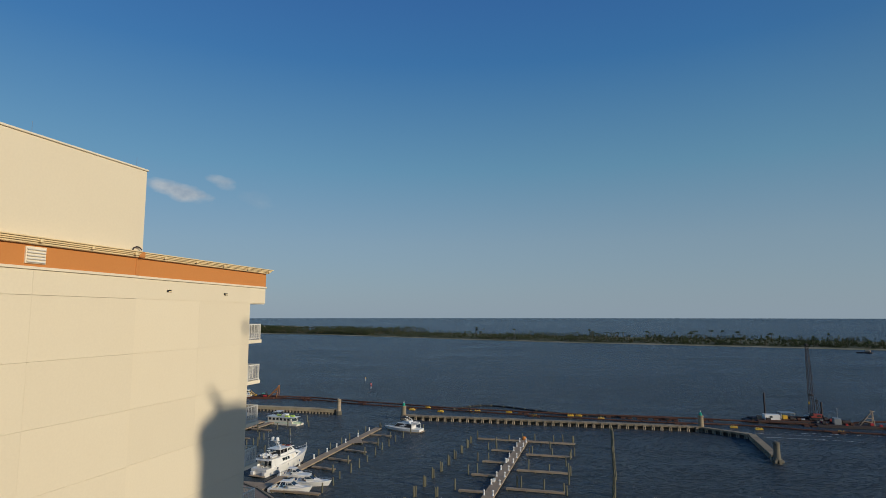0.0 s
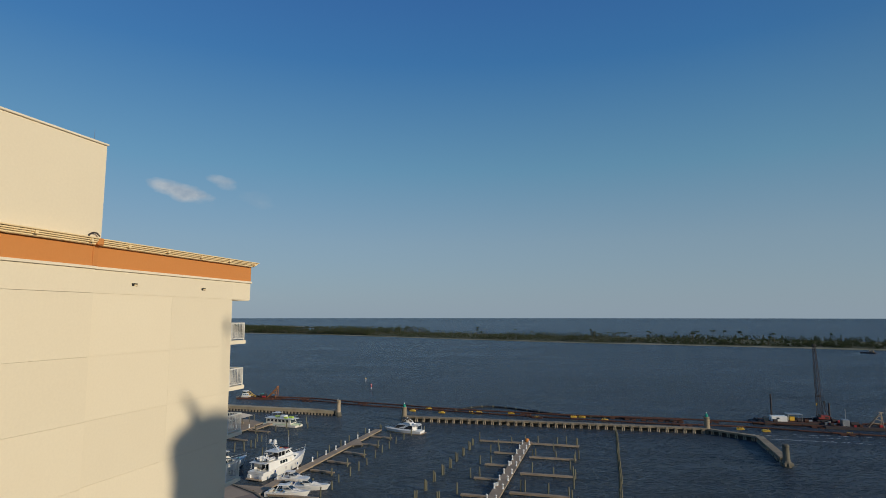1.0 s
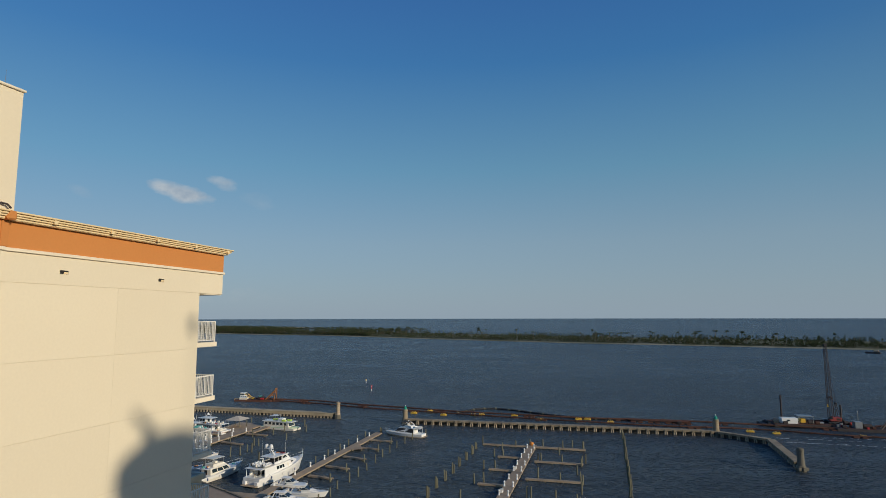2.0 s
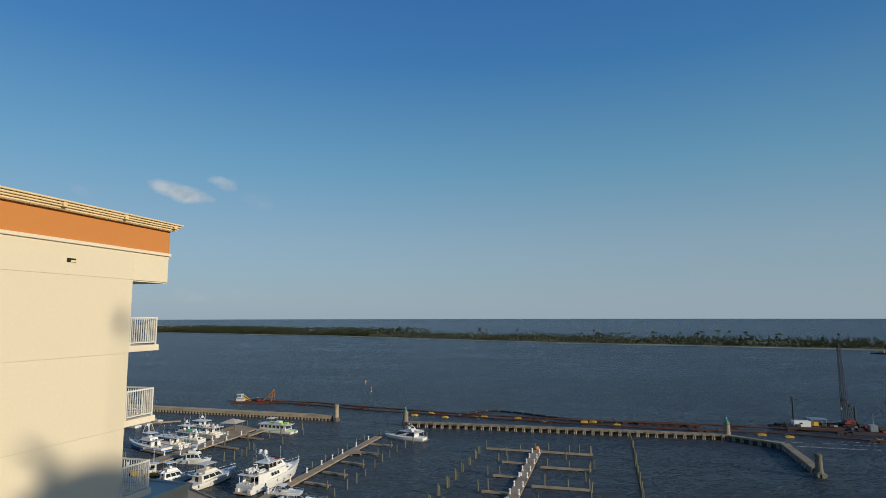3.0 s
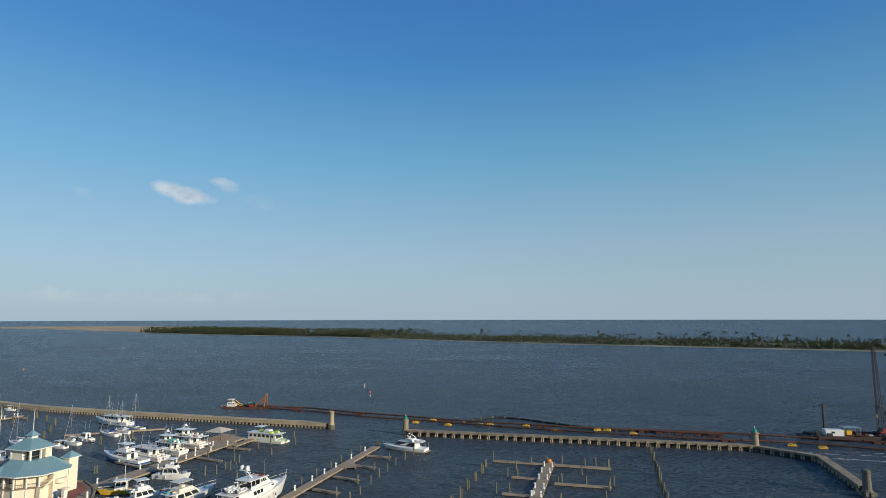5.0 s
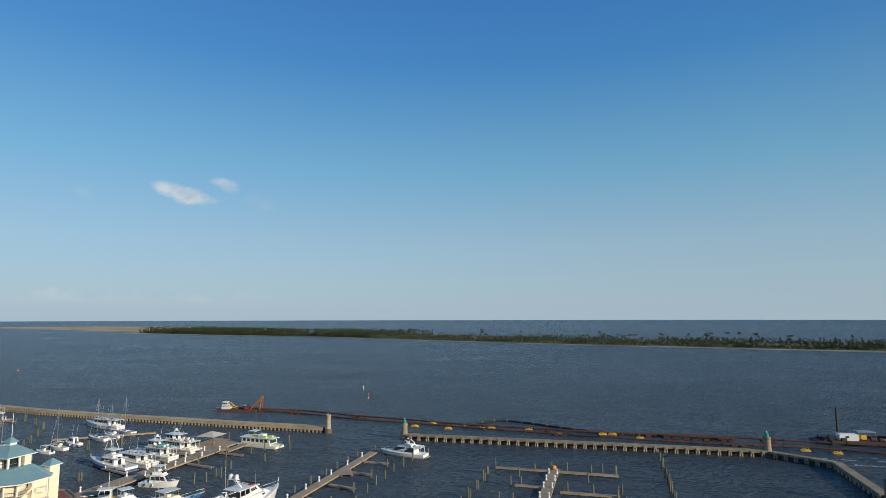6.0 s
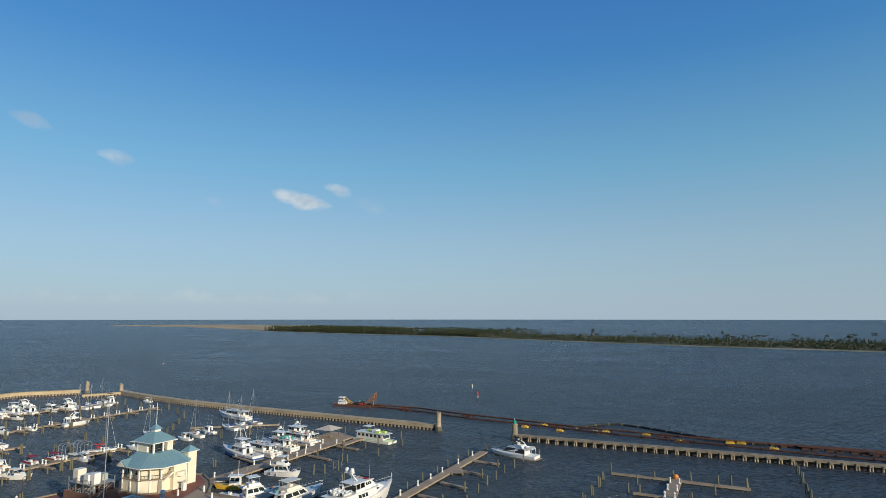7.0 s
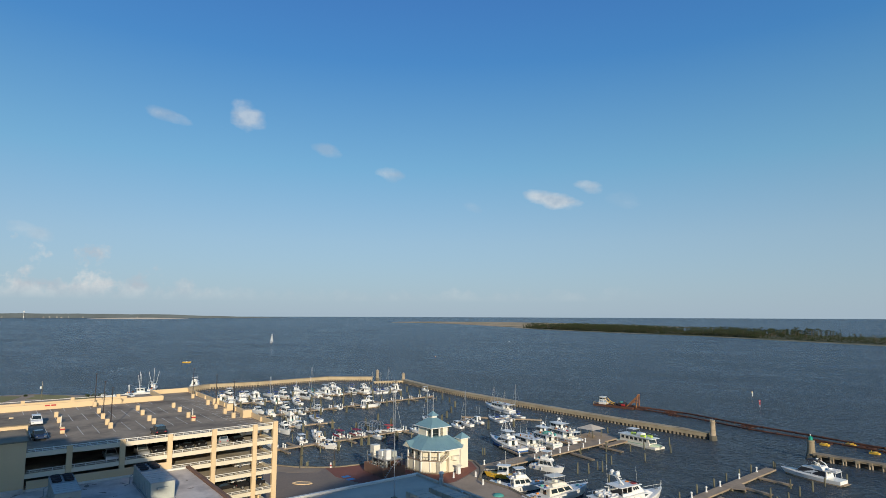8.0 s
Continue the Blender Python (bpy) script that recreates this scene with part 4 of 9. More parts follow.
# ---- cars ----
def car(kind, paint, m, label):
    """A parked car, nose towards +x: body, cabin with glass, wheels, lamps."""
    t = thing("car", label, "car", m, "cars in the garage")
    L, W = {"sedan": (4.7, 1.8), "suv": (4.8, 1.95), "pickup": (5.7, 2.0)}[kind]
    belt, roof = {"sedan": (0.92, 1.43), "suv": (1.08, 1.75), "pickup": (1.12, 1.82)}[kind]
    side = {"sedan": [(-.5, .34), (-.5, .72), (-.44, .98), (-.3, belt / .98 * 1.0), (.16, belt), (.4, .86), (.49, .7), (.5, .34)],
            "suv": [(-.5, .38), (-.5, .8), (-.49, belt), (.17, belt), (.42, 1.0), (.495, .82), (.5, .38)],
            "pickup": [(-.5, .45), (-.5, belt), (.16, belt), (.44, 1.08), (.5, .95), (.5, .42)]}[kind]
    bm = bmesh.new()
    quad8(bm, [(x * L, -W / 2, z) for x, z in side], [(x * L, W / 2, z) for x, z in side])
    bmesh.ops.bevel(bm, geom=[e for e in bm.edges], offset=0.05, segments=1, affect="EDGES")
    body = part("body", bm, paint, t, smooth=False)
    x0, x1 = {"sedan": (-.40, .20), "suv": (-.485, .2), "pickup": (-.08, .2)}[kind]
    low, high = tapered(x0 * L, x1 * L, W * .92, belt - .03, roof, .75, .12 if kind != "sedan" else .6, W * .76)
    bm = bmesh.new()
    quad8(bm, low, high)
    bmesh.ops.bevel(bm, geom=bm.edges[:], offset=0.05, segments=1, affect="EDGES")
    cab = part("cabin", bm, paint, t)
    for s in (0, 2):
        for u0, u1 in ((.12, .46), (.52, .88)):
            part("window", on_face(low, high, s, u0, u1, .18, .86, .012), "glass", cab)
    part("windscreen", on_face(low, high, 1, .06, .94, .12, .9, .012), "glass", cab)
    part("rear_window", on_face(low, high, 3, .1, .9, .3, .88, .012), "glass", cab)
    if kind == "pickup":
        part("bed", box(-.47 * L, -.1 * L, -W * .42, W * .42, belt - .02, belt + .012), "black", t, "dark open load bed")
    for x in (-.31 * L, .32 * L):
        for y in (-W / 2 + .08, W / 2 - .08):
            w = part("wheel", tube((x, y - .1, .34), (x, y + .1, .34), .34, .34, 14), "black", t, "black tyre on a metal rim")
            o = math.copysign(.108, y)
            part("rim", tube((x, y + o - .01, .34), (x, y + o, .34), .2, .2, 10), "alu", w)
    for y in (-W * .36, W * .36):
        part("headlight", box(.485 * L, .503 * L, y - .16, y + .16, .66, .8), "alu", t)
        part("tail_light", box(-.504 * L, -.49 * L, y - .14, y + .14, .72, .9), "red", t)
    return t


# ---- the parking garage ----
DECK = 23.0
DROPS = (0.0, 2.8, 5.55, 8.4, 12.0, 15.2, 18.4)
FALLS = (0.0, 0.010, 0.0, 0.0, 0.0, 0.0, 0.0)


def garage():
    t = thing("parking_garage", "open tan and cream concrete parking garage with a roof deck", "parking garage", GRID)
    E0, E1, N0, N1 = -171.0, -105.0, -20.0, 53.0
    for i in range(7):
        z, fall = DECK - DROPS[i], FALLS[i]
        if i == 0:
            bm = prism([(E1 - 0.36, N0), (E1 - 0.36, N1 - 0.36), (E0 + 0.41, N1 - 0.36), (E0 + 0.41, 43.41), (-157.0, 43.41), (-157.0, N0)], z - 0.2, z)
        else:
            drop = fall * (N1 - N0)
            bm = bmesh.new()
            quad8(bm, [(E0 + 12, N0, z - 0.2 - drop), (E1 - 0.36, N0, z - 0.2 - drop), (E1 - 0.36, N1 - 0.36, z - 0.2), (E0 + 12, N1 - 0.36, z - 0.2)], [(E0 + 12, N0, z - drop), (E1 - 0.36, N0, z - drop), (E1 - 0.36, N1 - 0.36, z), (E0 + 12, N1 - 0.36, z)])
        part("deck", bm, "deck_asphalt" if i == 0 else "garage_floor", t, "sunbleached parking deck" if i == 0 else "")
        # spandrels and rails on the east and north sides; the first level falls towards the south
        def lean(e0, e1, n0, n1, z0, z1):
            d0, d1 = fall * (N1 - n0), fall * (N1 - n1)
            bm = bmesh.new()
            quad8(bm, [(e0, n0, z0 - d0), (e1, n0, z0 - d0), (e1, n1, z0 - d1), (e0, n1, z0 - d1)], [(e0, n0, z1 - d0), (e1, n0, z1 - d0), (e1, n1, z1 - d1), (e0, n1, z1 - d1)])
            return bm
        part("spandrel", lean(E1 - 0.35, E1, N0, N1, z - 0.26, z + 0.46), "garage_pale", t, "cream precast spandrel")
        part("spandrel", box(E0 + (0 if i == 0 else 12), E1 - 0.36, N1 - 0.35, N1, z - 0.26, z + 0.46 if i else z + 1.0), "garage_pale" if i else "garage", t)
        if z > 3:
            r = part("guard_rail", lean(E1 - 0.2, E1 - 0.12, 12.6, N1 - 0.6, z + 0.88, z + 0.98), "rail", t, "white metal guard rail")
            part("rail_bar", lean(E1 - 0.2, E1 - 0.14, 12.6, N1 - 0.6, z + 0.62, z + 0.68), "rail", r)
            k = 13.0
            while k < N1 - 0.5:
                part("rail_post", lean(E1 - 0.2, E1 - 0.12, k, k + 0.08, z + 0.4, z + 0.9), "rail", r)
                k += 1.5
    for n in (N1, 48.6, 40.95, 33.35, 25.85, 18.2):
        part("column", box(E1 - 0.55, E1 + 0.22, n - 0.85 if n == N1 else n - 0.41, n + 0.1 if n == N1 else n + 0.41, 1.4, DECK + (1.15 if n == N1 else 0.9), bevel=0.03), "garage", t, "tan pilaster")
    for e in (-113, -121, -129, -137, -145, -153, -161, -170.4):
        part("column", box(e - 0.4, e + 0.4, N1 - 0.6, N1 + 0.15, 1.4, DECK + 0.9, bevel=0.03), "garage", t, "tan pilaster")
    for e in (-120, -136, -152):
        for n in (6, 17, 28, 39, 47):
            part("inner_column", box(e - 0.35, e + 0.35, n - 0.35, n + 0.35, 1.4, DECK - 0.36), "concrete", t)
    part("back_wall", box(-160, -159.6, N0, N1 - 0.4, 1.4, DECK - 0.4), "concrete", t)
    part("south_wall", box(-159.6, E1 - 0.4, N0, N0 + 0.4, 1.4, DECK - 0.4), "concrete", t)
    # roof parapets
    part("parapet", box(E0, E0 + 0.4, 43.0, N1 - 0.36, DECK, DECK + 1.15), "garage", t)
    part("parapet", box(E0 + 0.41, -157.0, 43.0, 43.4, DECK, DECK + 1.15), "garage", t)
    part("parapet", box(-157.4, -157.0, N0, 42.99, DECK, DECK + 1.25), "garage", t)
    part("ramp_wall", box(-163.5, -163.1, N0, 36.0, DECK - 1.5, DECK + 1.0), "garage", t)
    part("ramp_rail", box(-163.35, -163.27, N0, 36.0, DECK + 1.35, DECK + 1.45), "rail", t)
    part("ramp", box(-163.1, -157.4, N0, 42.9, DECK - 1.9, DECK - 1.5), "concrete", t)
    for n in (4.0, 14.0, 24.0, 34.0):
        part("parapet_post", box(-163.6, -163.0, n - 0.4, n + 0.4, DECK - 1.5, DECK + 1.6), "garage", t)
    # stair tower and block at the south end
    part("stair_tower", box(-116.5, -104.6, 1.0, 12.4, 1.4, DECK + 2.2), "garage", t, "tan stair block")
    part("stair_block", box(-125.0, -116.5, 2.0, 13.0, DECK, DECK + 2.9), "garage", t, "tan stair block")
    part("stair_coping", box(-116.7, -104.4, 0.8, 12.6, DECK + 2.2, DECK + 2.4), "concrete", t)
    part("stair_coping", box(-125.2, -116.72, 1.8, 13.2, DECK + 2.9, DECK + 3.05), "concrete", t)
    part("vent_grille", box(-116.52, -116.42, 12.6, 13.04, DECK + 0.5, DECK + 1.0), "steel", t)
    # large planters / pillars along the north parapet
    for e, n, s in ((-142.0, 51.7, 0.45), (-131.0, 51.6, 0.6), (-119.6, 51.6, 0.9)):
        part("parapet_pier", box(e - s, e + s, n - s * .8, n + 1.2, DECK, DECK + 1.35 + 0.3 * s, bevel=0.04), "garage", t)
    long_line = finish(box(-5.2, 5.2, -0.06, 0.06, 0, 0.006))
    short_line = finish(box(-2.6, 2.6, -0.06, 0.06, 0, 0.006))
    for me in (long_line, short_line):
        me.materials.append(M["line"])
    for row, me, n_end in ((-108.4, short_line, 44), (-123.8, long_line, 50), (-140.6, long_line, 50), (-154.0, short_line, 41)):
        k = 13.8
        while k < n_end:
            piece("stall_line", me, t, pose(row, k, DECK + 0.001))
            k += 2.59
    for row in (-112.0, -120.0, -128.0, -136.0, -144.0, -152.0, -160.0):
        for k in range(3):
            line_n = piece("stall_line", short_line, t, pose(row + k * 2.6, 50.0, DECK + 0.001, 0, 0, 90))
    return t


def lamp_base(e, n, red=False):
    t = thing("pole_base", "square tan concrete pole base on the parking deck", "pole base", grid(e, n, DECK), "pole bases on the deck")
    part("block", box(-0.38, 0.38, -0.38, 0.38, 0, 1.15, bevel=0.06), "garage", t)
    if red:
        part("stripe", box(-0.39, 0.39, -0.39, 0.39, 0.6, 0.9), "red", t, "red and white warning stripe")


def deck_light(e, n, h=7.7):
    t = thing("lamp_post", "tall dark steel lamp post on a tan base", "lamp post", grid(e, n, DECK), "lamp posts on the deck")
    part("base", box(-0.38, 0.38, -0.38, 0.38, 0, 1.15, bevel=0.06), "garage", t)
    part("pole", tube((0, 0, 1.15), (0, 0, h), 0.10, 0.07, 8), "dark_steel", t)
    part("lamp_head", box(-0.6, 0.6, -0.18, 0.18, h, h + 0.14, bevel=0.04), "dark_steel", t)


garage()
for e, n in ((-140.6, 11.3), (-143.6, 19.2), (-135.6, 19.1), (-143.8, 27.2), (-127.5, 26.6), (-143.1, 34.9), (-135.5, 34.5), (-127.1, 34.2), (-122.7, 34.2), (-142.7, 42.5), (-135.3, 42.1), (-126.4, 41.7), (-142.5, 50.3), (-126.9, 49.6)):
    lamp_base(e, n)
lamp_base(-122.5, 18.6, True)
lamp_base(-121.6, 41.5, True)
for e, n in ((-156.4, 50.4), (-135.4, 50.1), (-120.2, 49.3), (-122.7, 26.5), (-135.4, 26.9), (-155.2, 27.8)):
    deck_light(e, n)
for e, n in ((-129.5, 18.9), (-123.8, 41.9)):
    t = thing("sign_post", "slim white sign post on the parking deck", "sign post", grid(e, n, DECK), "deck sign posts")
    part("post", box(-0.07, 0.07, -0.07, 0.07, 0, 2.2), "rail", t)
    part("foot", box(-0.2, 0.2, -0.2, 0.2, 0, 0.15), "garage", t)
for kind, paint, e, n, turn, lev, label in (("suv", "car_white", -136.2, 15.3, 0, 0, "white sport utility car parked on the roof deck"), ("sedan", "car_blue", -119.4, 14.8, 5, 0, "dark blue saloon car parked on the roof deck"),
        ("suv", "car_black", -111.0, 32.6, 180, 0, "black sport utility car parked by the deck rail"), ("pickup", "car_white", -113.6, 49.8, 92, 1, "white pickup truck inside the garage"), ("sedan", "car_black", -117.4, 47.6, 0, 1, "black saloon car inside the garage"),
        ("sedan", "car_black", -109.8, 46.6, 0, 1, "black saloon car inside the garage"), ("suv", "car_silver", -110.2, 43.6, 180, 1, "silver car inside the garage"), ("sedan", "car_black", -111.2, 40.0, 0, 1, "black saloon car inside the garage"),
        ("sedan", "car_black", -110.9, 37.6, 0, 1, "black saloon car inside the garage"), ("suv", "car_black", -112.4, 35.0, 0, 1, "black car inside the garage"), ("suv", "car_black", -110.8, 32.5, 0, 1, "black car inside the garage"),
        ("suv", "car_silver", -109.7, 29.7, 0, 1, "silver car inside the garage"), ("suv", "car_white", -109.7, 24.8, 0, 1, "white van inside the garage"),
        ("pickup", "car_white", -112.2, 49.8, 92, 3, "white pickup truck on a lower level"), ("suv", "car_white", -114.6, 49.6, 92, 4, "white car on a lower level"), ("pickup", "car_black", -110.3, 49.8, 92, 4, "black pickup truck on a lower level"),
        ("sedan", "car_black", -111.0, 45.2, 95, 4, "black car on a lower level")):
    car(kind, paint, grid(e, n, DECK - DROPS[lev] - FALLS[lev] * (53.0 - n), turn), label)


# ---- the podium roof and its plant ----
def podium():
    t = thing("podium_building", "low wide building with a stained flat roof", "building", GRID)
    part("walls", box(-104.9, -31, -30, 36.6, 1.4, 17.1), "garage", t)
    part("roof", box(-104.8, -31.2, -29.8, 36.2, 17.1, 17.7), "membrane", t, "stained grey roof membrane")
    part("roof_curb", box(-105, -30.8, 36.2, 36.8, 16.3, 18.1, bevel=0.03), "brick_wall", t, "brown capped roof edge")
    part("roof_curb", box(-31.2, -30.8, -30, 36.2, 16.3, 18.1), "white_trim", t)
    part("flashing", box(-104.95, -104.4, 12.7, 36.0, 17.7, 18.0), "rail", t, "white flashing along the garage wall")
    part("upstand", box(-104.98, -104.7, 12.7, 33.5, 18.0, 19.2), "garage", t)
    part("stair_foot", box(-104.6, -103.6, -10, 12.3, 17.7, 18.2), "membrane", t)


def roof_unit(e0, e1, n0, n1, h, fans):
    t = thing("rooftop_unit", "large grey-green sheet metal air handling unit on the roof", "air conditioner", grid((e0 + e1) / 2, (n0 + n1) / 2, 17.7), "air handling units")
    w, d = (e1 - e0) / 2, (n1 - n0) / 2
    part("curb", box(-w - 0.1, w + 0.1, -d - 0.1, d + 0.1, 0, 0.3), "steel", t)
    part("body", box(-w, w, -d, d, 0.3, h, bevel=0.03), "hvac", t)
    part("cover", box(-w - 0.06, w + 0.06, -d - 0.06, d + 0.06, h, h + 0.06), "steel", t, "ribbed galvanised cover")
    k = -w + 0.6
    while k < w:
        part("rib", box(k - 0.03, k + 0.03, -d - 0.05, d + 0.05, h + 0.06, h + 0.1), "steel", t)
        part("seam", box(k - 0.02, k + 0.02, -d - 0.025, -d, 0.35, h - 0.05), "steel", t)
        k += 1.15
    part("access_panel", box(w, w + 0.04, -d * 0.45, d * 0.35, 1.0, 1.75), "hvac", t)
    part("hood", box(w + 0.02, w + 0.5, -d * 0.5, d * 0.4, 1.85, 2.1), "hvac", t)
    for i in range(fans):
        for s in (-0.5, 0.5):
            f = part("fan", lathe([(0.62, h + 0.05), (0.66, h + 0.32), (0.56, h + 0.34), (0.5, h + 0.2)], 14, at=(-w + 0.9 + i * 1.5, s * d)), "dark_steel", t, "black fan cowl")
    part("drain_pipe", chain([(-w - 0.1, d * 0.4, 0.9), (-w - 0.9, d * 0.4, 0.9), (-w - 0.9, d * 0.4, 0.08), (-w - 2.2, d * 0.7, 0.08)], 0.07, 6), "steel", t)
    part("conduit", chain([(-w, -d - 0.02, 1.4), (-w + 0.2, -d - 0.5, 1.2), (-w + 0.2, -d - 0.5, 0.08), (-w + 1.2, -d - 1.4, 0.08)], 0.06, 6), "steel", t)


podium()


def tar_patch(e, n, r, seed):
    rr = random.Random(seed)
    ring = [(r * rr.uniform(0.5, 1.2) * math.cos(a * 0.45), r * 0.4 * rr.uniform(0.5, 1.3) * math.sin(a * 0.45)) for a in range(14)]
    ob = part("tar_patch", prism(ring, 0.0, 0.012), "asphalt", None)
    ob.matrix_basis = grid(e, n, 17.7, rr.uniform(0, 180))
    tagged(ob, "dark patch of roofing tar on the stained membrane", "tar patch", "tar patches on the roof")


for i, (e, n, r) in enumerate(((-102.6, 20.6, 0.9), (-102.9, 21.8, 0.5), (-100.9, 20.0, 0.6), (-103.4, 11.6, 0.7), (-102.6, 11.0, 0.4), (-101.0, 25.4, 0.6), (-98.6, 12.4, 0.5), (-97.0, 22.2, 0.8), (-94.0, 23.4, 0.5), (-91.5, 33.6, 0.6), (-96.4, 34.2, 0.4))):
    tar_patch(e, n, r, i)
roof_unit(-100.0, -87.0, 26.8, 30.1, 2.75, 3)
roof_unit(-100.2, -89.2, 15.2, 18.3, 2.75, 3)
roof_unit(-100.2, -89.2, 1.2, 4.3, 2.75, 3)


def low_roof():
    """The quayside building in the towers' shade: a long blue-grey roof with ducts."""
    t = thing("quayside_building", "low building with a shaded blue-grey metal roof", "building", GRID)
    part("walls", box(-81.6, -56.9, 37.5, 70.2, 1.4, 15.6), "garage", t)
    part("roof", box(-81.5, -57.0, 37.6, 70.1, 15.6, 15.95), "roof_grey", t)
    part("coping", box(-82.1, -81.5, 37.5, 70.8, 15.3, 16.3, bevel=0.03), "rail", t, "white roof edge coping")
    part("coping", box(-81.5, -56.4, 70.1, 70.7, 15.3, 16.3, bevel=0.03), "roof_grey", t)
    part("coping", box(-57.0, -56.4, 37.5, 70.1, 15.3, 16.3, bevel=0.03), "garage", t)
    for e0, e1, n0, n1, z in ((-70.3, -63.0, 64.7, 67.1, 1.4), (-70.5, -61.0, 60.4, 63.0, 1.5), (-70.5, -66.0, 53.6, 56.4, 1.1)):
        d = part("duct_box", box(e0, e1, n0, n1, 15.95, 15.95 + z, bevel=0.06), "roof_grey", t, "blue-grey duct housing")
        for k in range(5):
            x = e0 + (e1 - e0) * (k + 0.5) / 5
            part("rib", box(x, x + 0.08, n0 - 0.04, n1 + 0.04, 15.97, 15.99 + z), "steel", d)
    part("vent_pipe", lathe([(0.36, 15.9), (0.36, 17.5), (0.3, 17.6), (0.3, 18.2), (0.45, 18.25), (0.4, 18.5), (0.1, 18.6)], 12, at=(-72.9, 69.3)), "alu", t)
    part("vent_pipe", lathe([(0.15, 15.9), (0.15, 17.0), (0.25, 17.05), (0.05, 17.2)], 8, at=(-66, 68.2)), "alu", t)


low_roof()


def flagpole(m, h, label):
    t = thing("flagpole", label, "flagpole", m)
    part("pole", tube((0, 0, 0), (0, 0, h), 0.08, 0.04, 8), "alu", t)
    part("ball", lathe([(0.03, h), (0.09, h + 0.06), (0.09, h + 0.12), (0.03, h + 0.18)], 8), "alu", t)
    part("foot", box(-0.4, 0.4, -0.4, 0.4, 0, 0.35, bevel=0.04), "concrete", t)


# ---- the harbour pavilion ----
def hip(bm, e0, e1, n0, n1, z0, z1, ridge):
    """A hipped roof over a rectangle; ridge: half-lengths of the flat top."""
    ec, nc = (e0 + e1) / 2, (n0 + n1) / 2
    rx, ry = ridge
    quad8(bm, [(e0, n0, z0), (e1, n0, z0), (e1, n1, z0), (e0, n1, z0)], [(ec - rx, nc - ry, z1), (ec + rx, nc - ry, z1), (ec + rx, nc + ry, z1), (ec - rx, nc + ry, z1)])


def seams(low, high, parent, step=0.55):
    """Standing seams running up each side of a roof, joined into one part."""
    bm = bmesh.new()
    k = len(low)
    for i in range(k):
        a, b, c, d = Vector(low[i]), Vector(low[(i + 1) % k]), Vector(high[i]), Vector(high[(i + 1) % k])
        nrm = (b - a).cross(c - a).normalized() * 0.05
        along = (b - a).normalized()
        flat = Vector((-along.y, along.x, 0))
        m = max(2, int((b - a).length / step))
        for j in range(1, m):
            p = a.lerp(b, j / m)
            # the foot runs straight up the slope until it meets the hip or the ridge
            s = (p - a).dot(along)
            cs, ds = (c - a).dot(along), (d - a).dot(along)
            v = min(1.0, s / cs if cs > 1e-3 else 1.0, ((b - a).length - s) / ((b - a).length - ds) if (b - a).length - ds > 1e-3 else 1.0)
            up = (c - a) - along * cs
            q = p + up * v
            w = along * 0.025
            quad8(bm, [p - w, p + w, q + w, q - w], [p - w + nrm, p + w + nrm, q + w + nrm, q - w + nrm])
    ob = part("roof_seams", bm, "roof_teal", parent)
    ob["kind"] = "stuff"


def octagon(e0, e1, n0, n1, c):
    return [(e0 + c, n0), (e1 - c, n0), (e1, n0 + c), (e1, n1 - c), (e1 - c, n1), (e0 + c, n1), (e0, n1 - c), (e0, n0 + c)]


